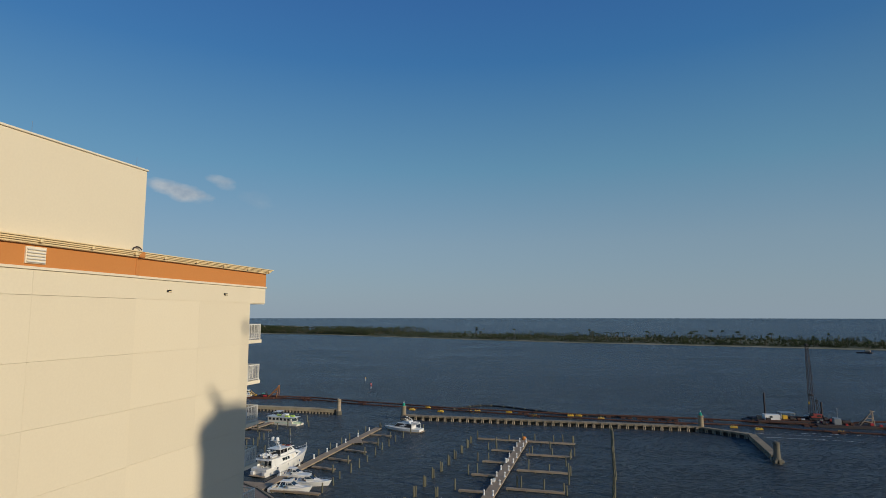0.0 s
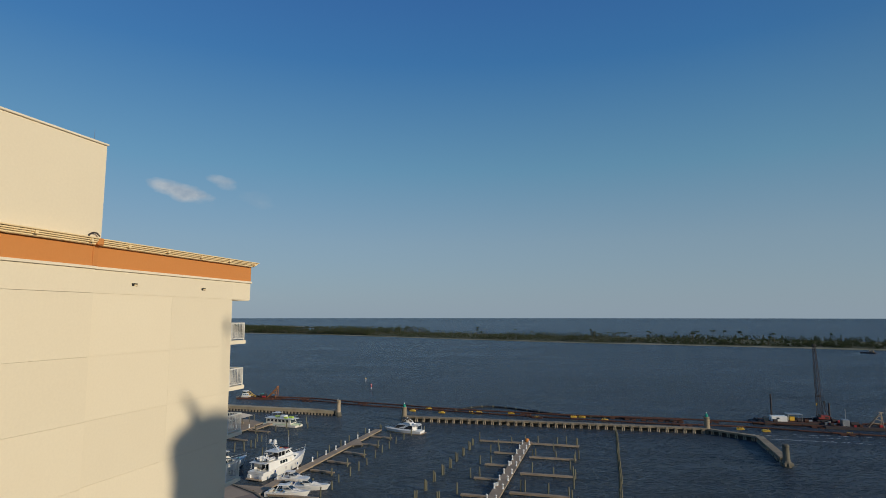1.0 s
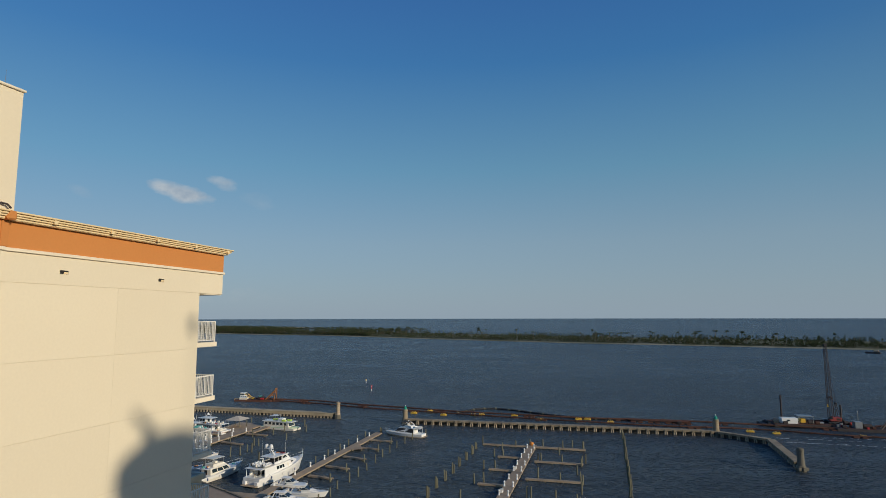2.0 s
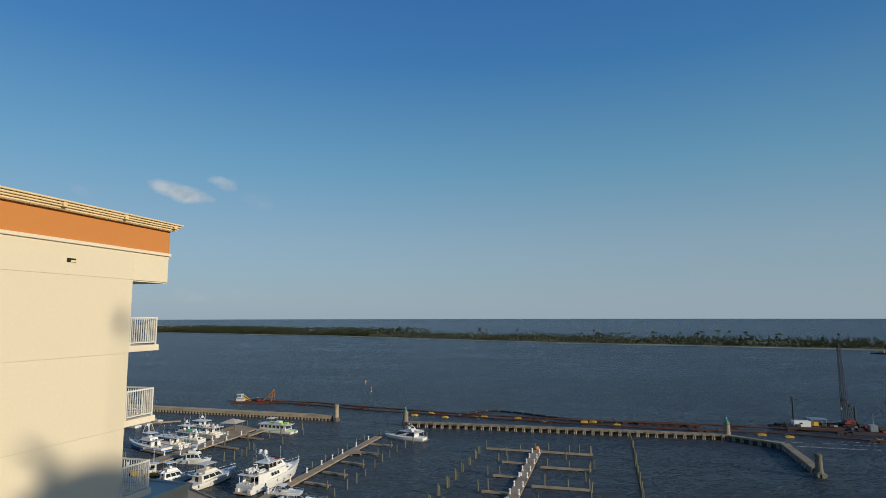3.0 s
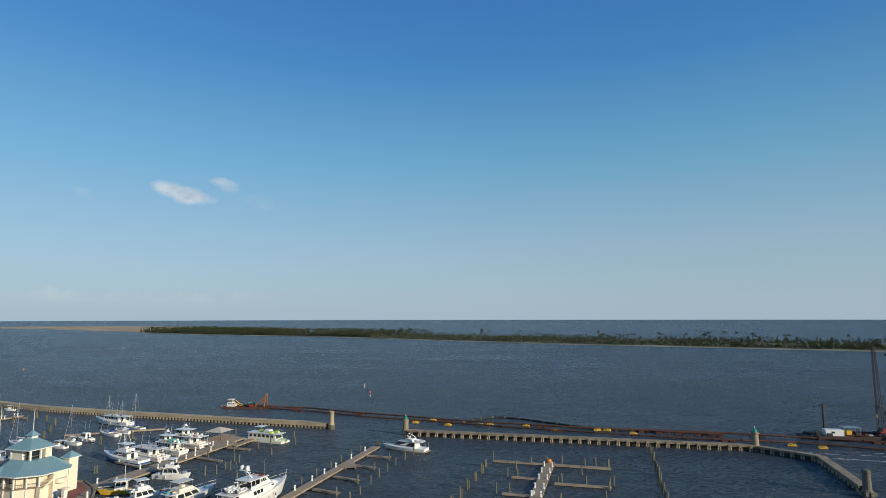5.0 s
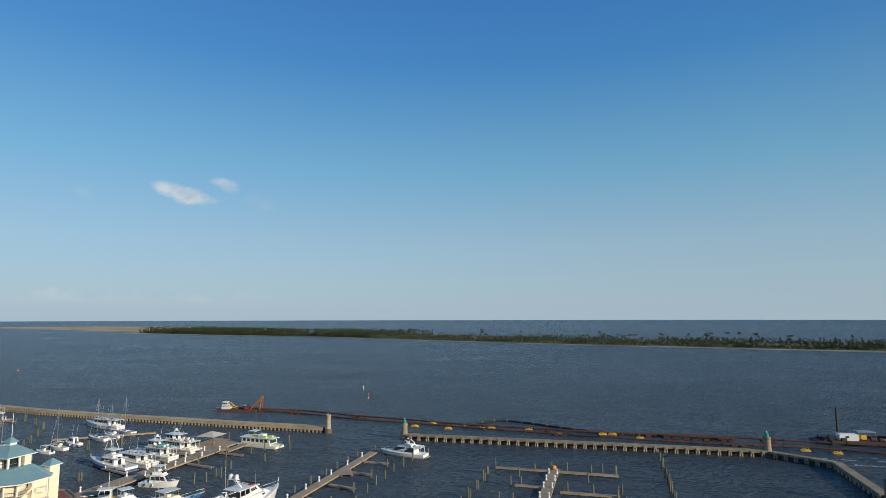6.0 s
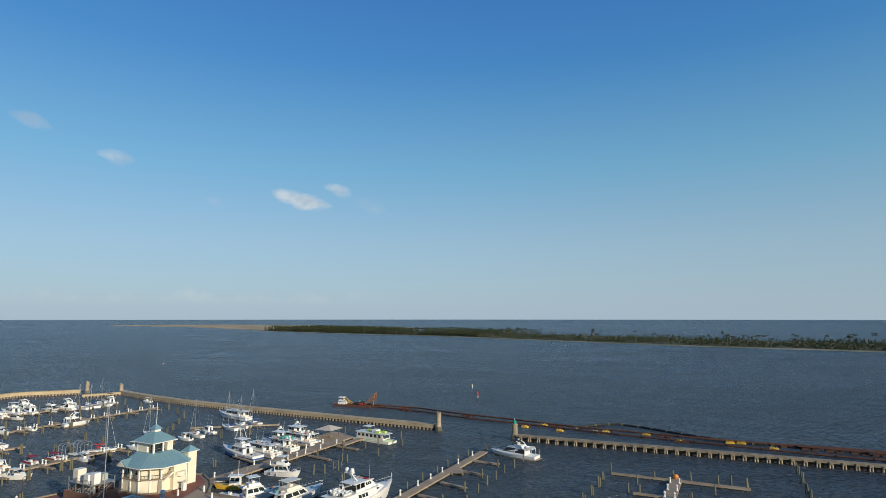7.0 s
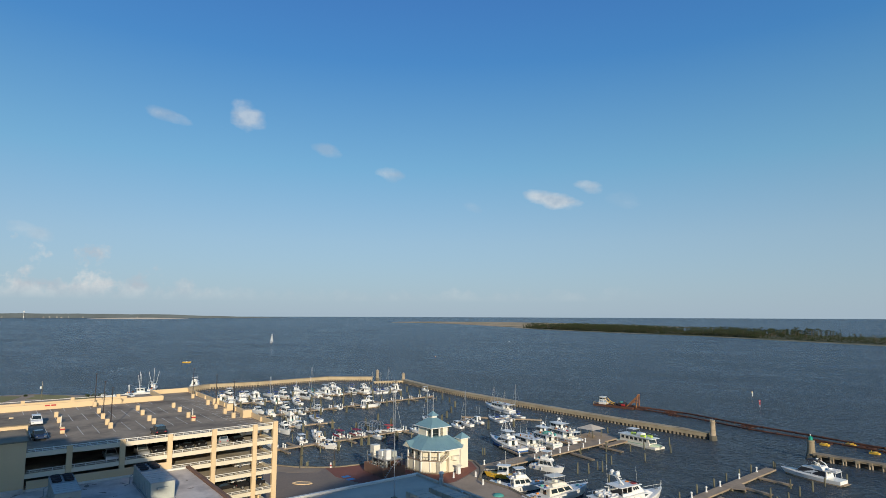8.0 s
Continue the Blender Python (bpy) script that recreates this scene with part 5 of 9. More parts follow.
def pavilion():
    t = thing("harbour_pavilion", "two-storey pale yellow pavilion with teal metal roofs and a cupola", "pavilion", grid(-131.5, 111.0, 1.5))
    # local frame: east +x, north +y
    ring = octagon(-6.3, 7.2, -6.8, 6.4, 3.6)
    part("plinth", prism(octagon(-7.0, 7.9, -7.5, 7.0, 3.8), 0, 0.25), "concrete", t)
    part("wall", prism(ring, 0.25, 3.1), "pav_wall", t)
    part("band", prism(octagon(-6.4, 7.3, -6.9, 6.5, 3.64), 2.95, 3.2), "pav_white", t)
    part("gallery_floor", prism(octagon(-6.6, 7.5, -7.1, 6.7, 3.7), 3.2, 3.4), "paving", t)
    part("upper_wall", prism(octagon(-5.3, 6.3, -5.9, 5.5, 3.1), 3.4, 6.6), "pav_wall", t)
    k = len(ring)
    for i in range(k):
        a, b = Vector(ring[i]), Vector(ring[(i + 1) % k])
        m = max(1, round((b - a).length / 3.0))
        for j in range(m):
            p = a.lerp(b, j / m)
            part("post", box(p.x - 0.17, p.x + 0.17, p.y - 0.17, p.y + 0.17, 0.25, 6.5), "pav_white", t, "white square post")
        d = (b - a).normalized()
        nrm = Vector((d.y, -d.x)) * 0.04
        r = bmesh.new()
        for z0, z1 in ((4.32, 4.4), (3.5, 3.56)):
            quad8(r, [(*(a - nrm), z0), (*(b - nrm), z0), (*(b + nrm), z0), (*(a + nrm), z0)], [(*(a - nrm), z1), (*(b - nrm), z1), (*(b + nrm), z1), (*(a + nrm), z1)])
        rail = part("gallery_rail", r, "steel", t, "grey gallery railing")
        m = int((b - a).length / 0.35)
        for j in range(m):
            p = a.lerp(b, (j + 0.5) / m)
            part("baluster", box(p.x - 0.02, p.x + 0.02, p.y - 0.02, p.y + 0.02, 3.5, 4.35), "steel", rail)
    # doors and windows
    for x0, x1 in ((-1.9, -0.7), (1.1, 2.6)):
        part("window", box(x0, x1, -5.97, -5.89, 4.3, 5.9), "glass", t)
        part("window_frame", box(x0 - 0.1, x1 + 0.1, -5.94, -5.88, 4.2, 6.0), "pav_white", t)
    part("door", box(-3.9, -2.5, -6.86, -6.76, 0.25, 2.45), "steel", t, "blue-grey door")
    part("window", box(6.28, 6.36, 0.9, 1.9, 4.2, 6.0), "glass", t)
    # round stair balcony on the east side
    part("round_balcony", lathe([(0.7, 3.3), (1.35, 3.6), (1.4, 4.6), (1.3, 4.62)], 16, at=(8.5, 1.2)), "pav_wall", t)
    # the wall comes forward beside the open stair, whose flight shades the recess below it
    part("stair_wall", box(7.2, 8.5, -0.6, 3.1, 0.25, 6.4), "pav_wall", t)
    part("stair_wall", box(7.2, 8.5, -3.9, -3.6, 0.25, 3.3), "pav_wall", t)
    bm = bmesh.new()
    side_a = [(-3.6, 3.1), (-0.6, 5.0), (-0.6, 4.4), (-3.6, 2.5)]
    quad8(bm, [(7.25, y, z) for y, z in side_a], [(8.4, y, z) for y, z in side_a])
    flight = part("stair_flight", bm, "pav_wall", t, "pale stair flight")
    for j in range(9):
        part("stair_tread", box(7.25, 8.4, -3.6 + j * 0.33, -3.28 + j * 0.33, 3.0 + j * 0.21, 3.2 + j * 0.21), "paving", flight)
    part("stair_rail", chain([(8.4, -3.6, 4.1), (8.4, -0.6, 6.0)], 0.04, 6), "steel", t)
    part("post", box(8.4, 8.7, 2.9, 3.2, 0, 6.4), "pav_white", t, "white square post")
    fence = part("fence", box(-8.4, 8.4, -8.2, -8.14, 1.0, 1.06), "steel", t)
    for j in range(40):
        part("fence_post", box(-8.4 + j * 0.43, -8.36 + j * 0.43, -8.2, -8.15, 0, 1.02), "steel", fence)
    # main roof
    eave = octagon(-7.2, 9.2, -7.8, 7.4, 4.0)
    top = octagon(-3.6, 3.9, -3.4, 3.2, 1.3)
    bm = bmesh.new()
    quad8(bm, [(x, y, 6.5) for x, y in eave], [(x, y, 9.1) for x, y in top])
    roof = part("roof", bm, "roof_teal", t)
    part("fascia", prism(octagon(-7.25, 9.25, -7.85, 7.45, 4.02), 6.26, 6.5), "pav_white", t)
    seams([(x, y, 6.5) for x, y in eave], [(x, y, 9.1) for x, y in top], roof)
    # entrance gable on the south-west
    g = bmesh.new()
    quad8(g, [(-3.9, -8.1, 6.45), (0.3, -8.1, 6.45), (0.3, -4.5, 6.45), (-3.9, -4.5, 6.45)], [(-1.85, -8.1, 8.0), (-1.75, -8.1, 8.0), (-1.75, -4.2, 8.0), (-1.85, -4.2, 8.0)])
    part("gable", g, "roof_teal", t)
    gf = bmesh.new()
    quad8(gf, [(-3.4, -8.16, 6.4), (-0.2, -8.16, 6.4), (-0.2, -8.1, 6.4), (-3.4, -8.1, 6.4)], [(-1.82, -8.16, 7.75), (-1.78, -8.16, 7.75), (-1.78, -8.1, 7.75), (-1.82, -8.1, 7.75)])
    part("gable_front", gf, "pav_wall", t)
    # lantern storey
    part("lantern_wall", box(-3.2, 0.4, -2.9, 2.7, 9.1, 11.7), "pav_wall", t)
    part("lantern_wall", box(0.4, 3.2, 1.2, 2.7, 9.1, 11.7), "pav_wall", t)
    part("lantern_room", box(0.4, 2.2, -1.6, 1.2, 9.1, 11.6), "glass", t, "dark glazed lantern windows")
    for x, y in ((3.1, -2.7), (3.1, 0.0), (3.1, 2.6), (0.5, -2.7), (-3.1, -2.8)):
        part("post", box(x - 0.2, x + 0.2, y - 0.2, y + 0.2, 9.0, 11.7), "pav_white", t, "white square post")
    part("lantern_rail", box(0.6, 3.2, -2.74, -2.68, 9.95, 10.02), "steel", t)
    part("lantern_rail", box(3.1, 3.16, -2.7, 2.6, 9.95, 10.02), "steel", t)
    bm = bmesh.new()
    hip(bm, -4.1, 4.1, -3.7, 3.6, 11.7, 13.9, (0.9, 0.8))
    r2 = part("upper_roof", bm, "roof_teal", t)
    seams([(-4.1, -3.7, 11.7), (4.1, -3.7, 11.7), (4.1, 3.6, 11.7), (-4.1, 3.6, 11.7)], [(-.9, -.85, 13.9), (.9, -.85, 13.9), (.9, .75, 13.9), (-.9, .75, 13.9)], r2)
    part("upper_fascia", box(-4.15, 4.15, -3.75, 3.65, 11.5, 11.7), "pav_white", t)
    part("cupola", box(-0.85, 0.85, -0.85, 0.75, 13.8, 14.5), "pav_white", t)
    bm = bmesh.new()
    hip(bm, -1.25, 1.25, -1.25, 1.15, 14.5, 15.8, (0.04, 0.04))
    part("cupola_roof", bm, "roof_teal", t)
    part("staff", tube((0, 0, 15.7), (0, 0, 21.2), 0.07, 0.05, 8), "pav_white", t, "slim white staff")
    # corner tower on the north-east
    part("annex", box(4.2, 6.3, 5.4, 8.0, 0, 8.3), "pav_wall", t)
    bm = bmesh.new()
    hip(bm, 3.7, 6.8, 4.9, 8.5, 8.3, 9.7, (0.1, 0.1))
    part("annex_roof", bm, "roof_teal", t)
    part("annex_fascia", box(3.75, 6.75, 4.95, 8.45, 8.1, 8.3), "pav_white", t)


pavilion()
flagpole(grid(-72.3, 59.4, 15.95), 16.6, "tall slim white mast standing on the metal roof")


def plant_yard():
    t = thing("plant_yard", "brick-walled yard with steel frames and plant boxes", "plant yard", grid(-134.6, 96.5, 1.5))
    for x0, x1, y0, y1 in ((-5, 5, -3.6, -3.3), (-5, 5, 3.3, 3.6), (-5, -4.7, -3.3, 3.3), (4.7, 5, -3.3, 3.3)):
        part("yard_wall", box(x0, x1, y0, y1, 0, 2.5), "brick_wall", t, "brown brick screen wall")
    part("platform", box(-4.6, 4.6, -3.1, 3.1, 4.3, 4.45), "steel", t)
    for x in (-4.4, -1.5, 1.5, 4.4):
        for y in (-2.9, 2.9):
            part("post", box(x - 0.1, x + 0.1, y - 0.1, y + 0.1, 0, 5.5), "steel", t)
    for y in (-3.0, 3.0):
        part("handrail", box(-4.5, 4.5, y - 0.03, y + 0.03, 5.4, 5.46), "steel", t)
    part("tank", box(-3.9, -1.9, -2.3, -0.2, 4.45, 7.2, bevel=0.08), "cream_gelcoat", t, "pale cream tank box")
    part("cabinet", box(0.9, 2.7, -2.6, -0.8, 4.45, 6.6, bevel=0.05), "gelcoat", t, "white equipment cabinet")
    part("cabinet", box(3.0, 4.5, -2.2, -0.6, 4.45, 7.0, bevel=0.05), "gelcoat", t, "white equipment cabinet")
    part("cabinet", box(0.6, 2.6, 1.0, 2.4, 4.45, 6.0, bevel=0.05), "hvac", t)
    for x in (-3.4, -0.6, 0.9, 2.9):
        part("vessel", lathe([(0.45, 0.1), (0.5, 0.4), (0.5, 3.3), (0.3, 3.7)], 10, at=(x, -1.2)), "steel", t)
    for x in (-4.4, -1.5, 1.5, 4.4):
        part("beam", box(x - 0.08, x + 0.08, -3.0, 3.0, 4.1, 4.28), "steel", t)
        part("cross_brace", tube((x, -2.9, 0.4), (x, 2.9, 4.1), 0.06, 0.06, 6), "steel", t)
    for x0, x1 in ((-4.4, -1.5), (1.5, 4.4)):
        part("cross_brace", tube((x0, -2.9, 0.3), (x1, -2.9, 4.1), 0.06, 0.06, 6), "steel", t)
        part("cross_brace", tube((x1, -2.9, 0.3), (x0, -2.9, 4.1), 0.06, 0.06, 6), "steel", t)
    for x, z in ((-2.6, 2.2), (-2.2, 2.9), (0.2, 3.2), (1.8, 2.6)):
        part("pipe_run", chain([(x, -2.6, 0.2), (x, -2.6, z), (x + 1.6, -2.6, z), (x + 1.6, -1.6, z + 0.6)], 0.11, 7), "alu", t)
    for k in range(8):
        part("stair_tread", box(4.9, 5.7, -3.2 + k * 0.42, -2.85 + k * 0.42, 0.4 + k * 0.48, 0.46 + k * 0.48), "steel", t)
    part("stair_stringer", tube((5.72, -3.2, 0.3), (5.72, 0.2, 4.2), 0.07, 0.07, 6), "steel", t)
    part("pump", box(-0.6, 0.6, -2.4, -1.4, 0.1, 2.2, bevel=0.05), "orange", t, "orange pump")


plant_yard()


def street_lamp(m, h=5.5):
    t = thing("street_lamp", "dark green promenade lamp with a curved arm", "street lamp", m, "promenade lamps")
    part("pole", tube((0, 0, 0), (0, 0, h), 0.09, 0.06, 7), "dark_steel", t)
    part("arm", chain([(0, 0, h), (0.3, 0, h + 0.45), (0.8, 0, h + 0.45), (1.0, 0, h + 0.2)], 0.05, 6), "dark_steel", t)
    part("lamp_head", lathe([(0.1, h + 0.2), (0.28, h), (0.05, h - 0.05)][::-1], 8, at=(1.0, 0)), "dark_steel", t)


street_lamp(pose(-136.5, 162.5, 1.5, 0, 0, 40))
street_lamp(pose(-128.6, 168.2, 1.5, 0, 0, 40))


def island_bed(m):
    t = thing("traffic_island", "kerbed traffic island with yellow painted edges", "traffic island", m)
    rim = [(-2.5, -0.5), (-1.2, -1.25), (1.6, -1.15), (2.7, -0.2), (1.9, 0.9), (-1.5, 1.0)]
    for (x0, y0), (x1, y1) in zip(rim, rim[1:] + rim[:1]):
        turn = math.degrees(math.atan2(y1 - y0, x1 - x0))
        k = part("kerb", box(0.06, math.hypot(x1 - x0, y1 - y0) - 0.06, -0.12, 0.2, 0, 0.22, bevel=0.03), "garage", t, "kerb with worn pale yellow paint")
        k.matrix_basis = pose(x0, y0, 0, 0, 0, turn)
    part("fill", prism([(x * .9, y * .86) for x, y in rim], 0.0, 0.12), "paving", t, "bare packed earth")


island_bed(pose(-124.6, 153.0, 1.5, 0, 0, 30))
for x, y in ((-120.0, 164.2), (-117.2, 163.2)):
    ob = part("parking_mark", box(-0.8, 0.8, -1.1, 1.1, 0, 0.006), "blue_sign")
    ob.matrix_basis = pose(x, y, 1.533, 0, 0, -17)
    tagged(ob, "blue painted accessible parking bay marking", "road marking", "blue bay markings")

# ---- breakwaters ----
def pile_mesh(r, h, mat, n=8, cap=False):
    prof = [(r * 1.04, -2.5), (r, 0), (r * 0.94, h), (r * 0.6, h + 0.06)]
    me = finish(lathe(prof, n), True)
    me.materials.append(M[mat])
    return me


def breakwater(points, width, top, step, label, lip=1.0, face=0.0, pier=0.3):
    """A concrete wall on piles: cap, hanging face panels and a close row of square piles under each edge."""
    t = thing("breakwater", label, "breakwater", group="harbour breakwaters")
    sq = finish(box(-pier, pier, -pier * 0.8, pier * 0.8, -2.5, top - lip + 0.02))
    sq.materials.append(M["concrete_pile"])
    for (x0, y0), (x1, y1) in zip(points, points[1:]):
        a, b = Vector((x0, y0)), Vector((x1, y1))
        d = (b - a).normalized()
        turn = math.degrees(math.atan2(d.y, d.x))
        L = (b - a).length
        m = pose(x0, y0, 0, 0, 0, turn)
        seg = part("cap", box(-0.3, L + 0.3, -width / 2, width / 2, top - 0.3, top, bevel=0.05), "wall_concrete", t)
        seg.matrix_basis = m
        k = 0.0
        while k < L - 0.3:
            w = min(6.0, L - k)
            for s in (-1, 1):
                p = part("face_panel", box(k + 0.02, k + w - 0.02, s * (width / 2 - 0.1), s * (width / 2 - 0.36), top - lip, top - 0.31), "wall_concrete", t)
                p.matrix_basis = m
            k += w
        rear = bmesh.new()
        k = step / 2
        while k < L:
            piece("support", sq, t, m @ pose(k, face * (width / 2 - 0.34), 0))
            box(k - pier, k + pier, -face * (width / 2 - 0.34) - pier * 0.8, -face * (width / 2 - 0.34) + pier * 0.8, -2.5, top - lip + 0.02, rear)
            k += step
        r = part("rear_supports", rear, "concrete_pile", t)
        r.matrix_basis = m
        r["kind"] = "stuff"
        # the core behind the piles, its shade put into near-black concrete
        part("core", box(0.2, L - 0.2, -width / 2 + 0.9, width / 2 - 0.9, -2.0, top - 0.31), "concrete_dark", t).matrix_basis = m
    return t


def pile_pier(points, width, top, bay, label, face):
    """A concrete deck on pile bents: a thin fascia, a proud cap block at every bent and slender piles below it."""
    t = thing("pier_breakwater", label, "breakwater", group="harbour breakwaters")
    cap_block = box(-0.5, 0.5, -0.42, 0.42, top - 1.0, top - 0.10, bevel=0.06)
    cap_block = finish(cap_block)
    cap_block.materials.append(M["concrete"])
    leg = finish(tube((0, 0, -2.5), (0, 0, top - 0.9), 0.27, 0.25, 8), True)
    leg.materials.append(M["concrete_pile"])
    for (x0, y0), (x1, y1) in zip(points, points[1:]):
        a, b = Vector((x0, y0)), Vector((x1, y1))
        L = (b - a).length
        m = pose(x0, y0, 0, 0, 0, math.degrees(math.atan2(y1 - y0, x1 - x0)))
        n = max(1, round(L / bay))
        w = L / n
        rear = bmesh.new()
        for i in range(n):
            k = w * i
            slab = part("deck_slab", box(k + 0.015, k + w - 0.015, -width / 2, width / 2, top - 0.26, top, bevel=0.03), "concrete", t)
            slab.matrix_basis = m
            f = part("fascia", box(k + 0.02, k + w - 0.02, face * (width / 2 - 0.06), face * (width / 2 - 0.30), top - 0.66, top - 0.27), "concrete", t)
            f.matrix_basis = m
            c = k + w / 2
            piece("cap_block", cap_block, t, m @ pose(c, face * (width / 2 - 0.24), 0))
            for q in (-0.36, 0.36):
                piece("leg", leg, t, m @ pose(c + q, face * (width / 2 - 0.26), 0))
            box(c - 0.62, c + 0.62, -face * (width / 2 - 0.66), -face * (width / 2 + 0.18), top - 1.18, top - 0.3, rear)
            box(c - 0.3, c + 0.3, -width / 2 + 0.7, width / 2 - 0.7, top - 0.9, top - 0.27, rear)
            for q in (-0.36, 0.36):
                tube((c + q, -face * (width / 2 - 0.26), -2.5), (c + q, -face * (width / 2 - 0.26), top - 1.1), 0.2, 0.18, 6, rear)
        # rear bents take the near-black tone in place of their own shade
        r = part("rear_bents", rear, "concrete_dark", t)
        r.matrix_basis = m
        r["kind"] = "stuff"
        # added sheet whose dark colour draws the shade under the deck
        part("wave_screen", box(0.3, L - 0.3, face * 0.12, -face * 0.12, -2.0, top - 0.27), "concrete_dark", t, "dark sheet standing in for shade under the deck").matrix_basis = m
    return t


breakwater([(-52.5, 283.6), (-64.0, 287.2), (-88.0, 293.8), (-151.0, 312.8), (-196.0, 327.6), (-226.0, 340.3), (-256.5, 355.8)], 3.4, 2.3, 1.75, "long straight concrete breakwater on dark piles", lip=1.4, face=1)
breakwater([(-255.5, 354.0), (-268.0, 338.5)], 2.6, 1.7, 1.8, "short low concrete breakwater spur", face=1)
breakwater([(-281, 352), (-306, 333.5), (-318, 285), (-331, 259), (-322, 229)], 3.4, 2.75, 1.6, "curved pale concrete breakwater round the basin", lip=1.9, face=1)
pile_pier([(-18.5, 269.6), (101.6, 242.4)], 3.0, 2.1, 3.3, "straight concrete pier breakwater on capped pile bents", -1)
pile_pier([(102.2, 241.2), (114.0, 227.6)], 2.2, 2.0, 3.0, "concrete breakwater arm beyond the beacon", -1)
pile_pier([(114.2, 227.2), (104.6, 194.2)], 2.6, 2.0, 3.0, "bent concrete breakwater arm with a tower at its end", -1)


def beacon_tower(x, y, r, h, top, label):
    t = thing("beacon_tower", label, "beacon tower", pose(x, y, 0), "harbour beacon towers")
    shaft = {"flat": "concrete_tower", "broken": "concrete_pile"}.get(top, "concrete")
    part("footing", lathe([(r * 1.45, -2), (r * 1.45, 0.5), (r * 1.35, 0.9), (r * 1.35, 1.5), (r * 1.12, 1.8)], 8), "concrete_tower", t)
    part("shaft", lathe([(r * 1.1, 1.6), (r * 1.04, 2.5), (r, 2.9), (r * 0.92, h - 0.3)], 16), shaft, t)
    for k in (0.42, 0.72):
        z = 1.6 + (h - 1.6) * k
        part("lift_joint", lathe([(r * 0.98, z - 0.07), (r * 1.035, z - 0.03), (r * 1.035, z + 0.03), (r * 0.98, z + 0.07)], 16), shaft, t)
    part("shaft_ring", lathe([(r * 0.94, h - 0.55), (r * 1.05, h - 0.45), (r * 1.05, h - 0.2), (r * 0.96, h - 0.1)], 16), shaft, t)
    if top == "broken":
        for i, (a, k) in enumerate(((0.3, 0.55), (1.5, 0.35), (2.7, 0.7), (3.9, 0.3), (5.1, 0.5))):
            part("crown_block", box(-0.34, 0.34, -0.24, 0.24, h - 0.15, h + k, bevel=0.08), shaft, t).matrix_basis = pose(0.66 * r * math.cos(a), 0.66 * r * math.sin(a), 0, 0, 0, math.degrees(a) + 90)
        part("lamp_post", tube((0, 0, h - 0.1), (0, 0, h + 1.1), 0.09, 0.07, 6), "steel", t)
    elif top == "green":
        part("deck", lathe([(r * 1.0, h - 0.1), (r * 1.0, h + 0.1)], 14), shaft, t)
        part("beacon", lathe([(r * 0.6, h + 0.1), (r * 0.55, h + 0.9), (r * 0.25, h + 1.2), (0.1, h + 1.5)], 10), "nav_green", t, "green beacon lantern")
        part("lamp", lathe([(0.16, h + 1.5), (0.16, h + 1.85), (0.05, h + 1.95)], 8), "gelcoat", t)
    else:
        part("top_slab", lathe([(r * 0.94, h - 0.1), (r * 0.96, h + 0.1), (r * 0.7, h + 0.3), (r * 0.3, h + 0.36)], 14), shaft, t)
        for dx, dy in ((-1.5, 0.2), (-1.2, -1.2), (0.1, -1.6), (1.3, -1.0), (1.5, 0.3), (0.9, 1.4)):
            part("footing_block", box(dx * 0.85 - 0.5, dx * 0.85 + 0.5, dy * 0.85 - 0.45, dy * 0.85 + 0.45, 0.3, 1.25, bevel=0.1), "concrete_tower", t)


beacon_tower(-50.6, 281.9, 0.98, 6.7, "broken", "pale weathered concrete tower with a broken crown")
beacon_tower(-19.4, 270.2, 1.1, 5.8, "green", "concrete beacon tower with a green lantern")
beacon_tower(101.8, 242.6, 1.1, 6.2, "green", "concrete beacon tower with a green lantern at the wall's bend")
beacon_tower(103.4, 191.2, 1.0, 6.4, "flat", "stout dark weathered concrete tower at the breakwater's end")
beacon_tower(-257.2, 356.2, 1.05, 5.6, "broken", "pale weathered concrete tower with a broken crown")
beacon_tower(-279.6, 355.3, 1.05, 6.6, "broken", "pale weathered concrete tower with a broken crown")


# ---- docks ----
PILE = pile_mesh(0.22, 2.4, "pile_wood")
TALL_PILE = pile_mesh(0.235, 2.9, "pile_wood")


def pile_cluster():
    bm = bmesh.new()
    for i in range(3):
        a = i * 2.094
        x, y = 0.3 * math.cos(a), 0.3 * math.sin(a)
        tube((x * 1.4, y * 1.4, -2.5), (x * 0.8, y * 0.8, 2.9 + 0.15 * i), 0.21, 0.18, 8, bm)
    tube((0, 0, 2.1), (0, 0, 2.25), 0.5, 0.5, 10, bm)
    me = finish(bm)
    me.materials.append(M["pile_wood"])
    return me


CLUSTER = pile_cluster()


def plank_dock(t, a, b, w, z=0.8, step=5.0, posts=True, mat="deck_wood", name="walkway"):
    """One straight run of dock: planked deck, edge beams, stringer and piles."""
    a, b = Vector(a), Vector(b)
    L = (b - a).length
    z -= {"finger": 0.03, "landing": 0.015, "platform": 0.008}.get(name, 0.0)
    m = pose(a.x, a.y, 0, 0, 0, math.degrees(math.atan2(b.y - a.y, b.x - a.x)))
    bm = box(0, L, -w / 2, w / 2, z - 0.06, z, bevel=0.02)
    p = part(name, bm, mat, t)
    p.matrix_basis = m
    for s in (-1, 1):
        q = part("edge_beam", box(0, L, s * (w / 2 - 0.02), s * (w / 2 - 0.22), z - 0.42, z - 0.065), mat, t)
        q.matrix_basis = m
    if posts:
        k = 0.4
        while k < L + 0.1:
            for s in (-1, 1):
                piece("dock_post", PILE_SHORT, t, m @ pose(min(k, L - 0.2), s * (w / 2 - 0.3), 0))
            k += step
    return m, L


PILE_SHORT = pile_mesh(0.17, 0.72, "pile_wood")


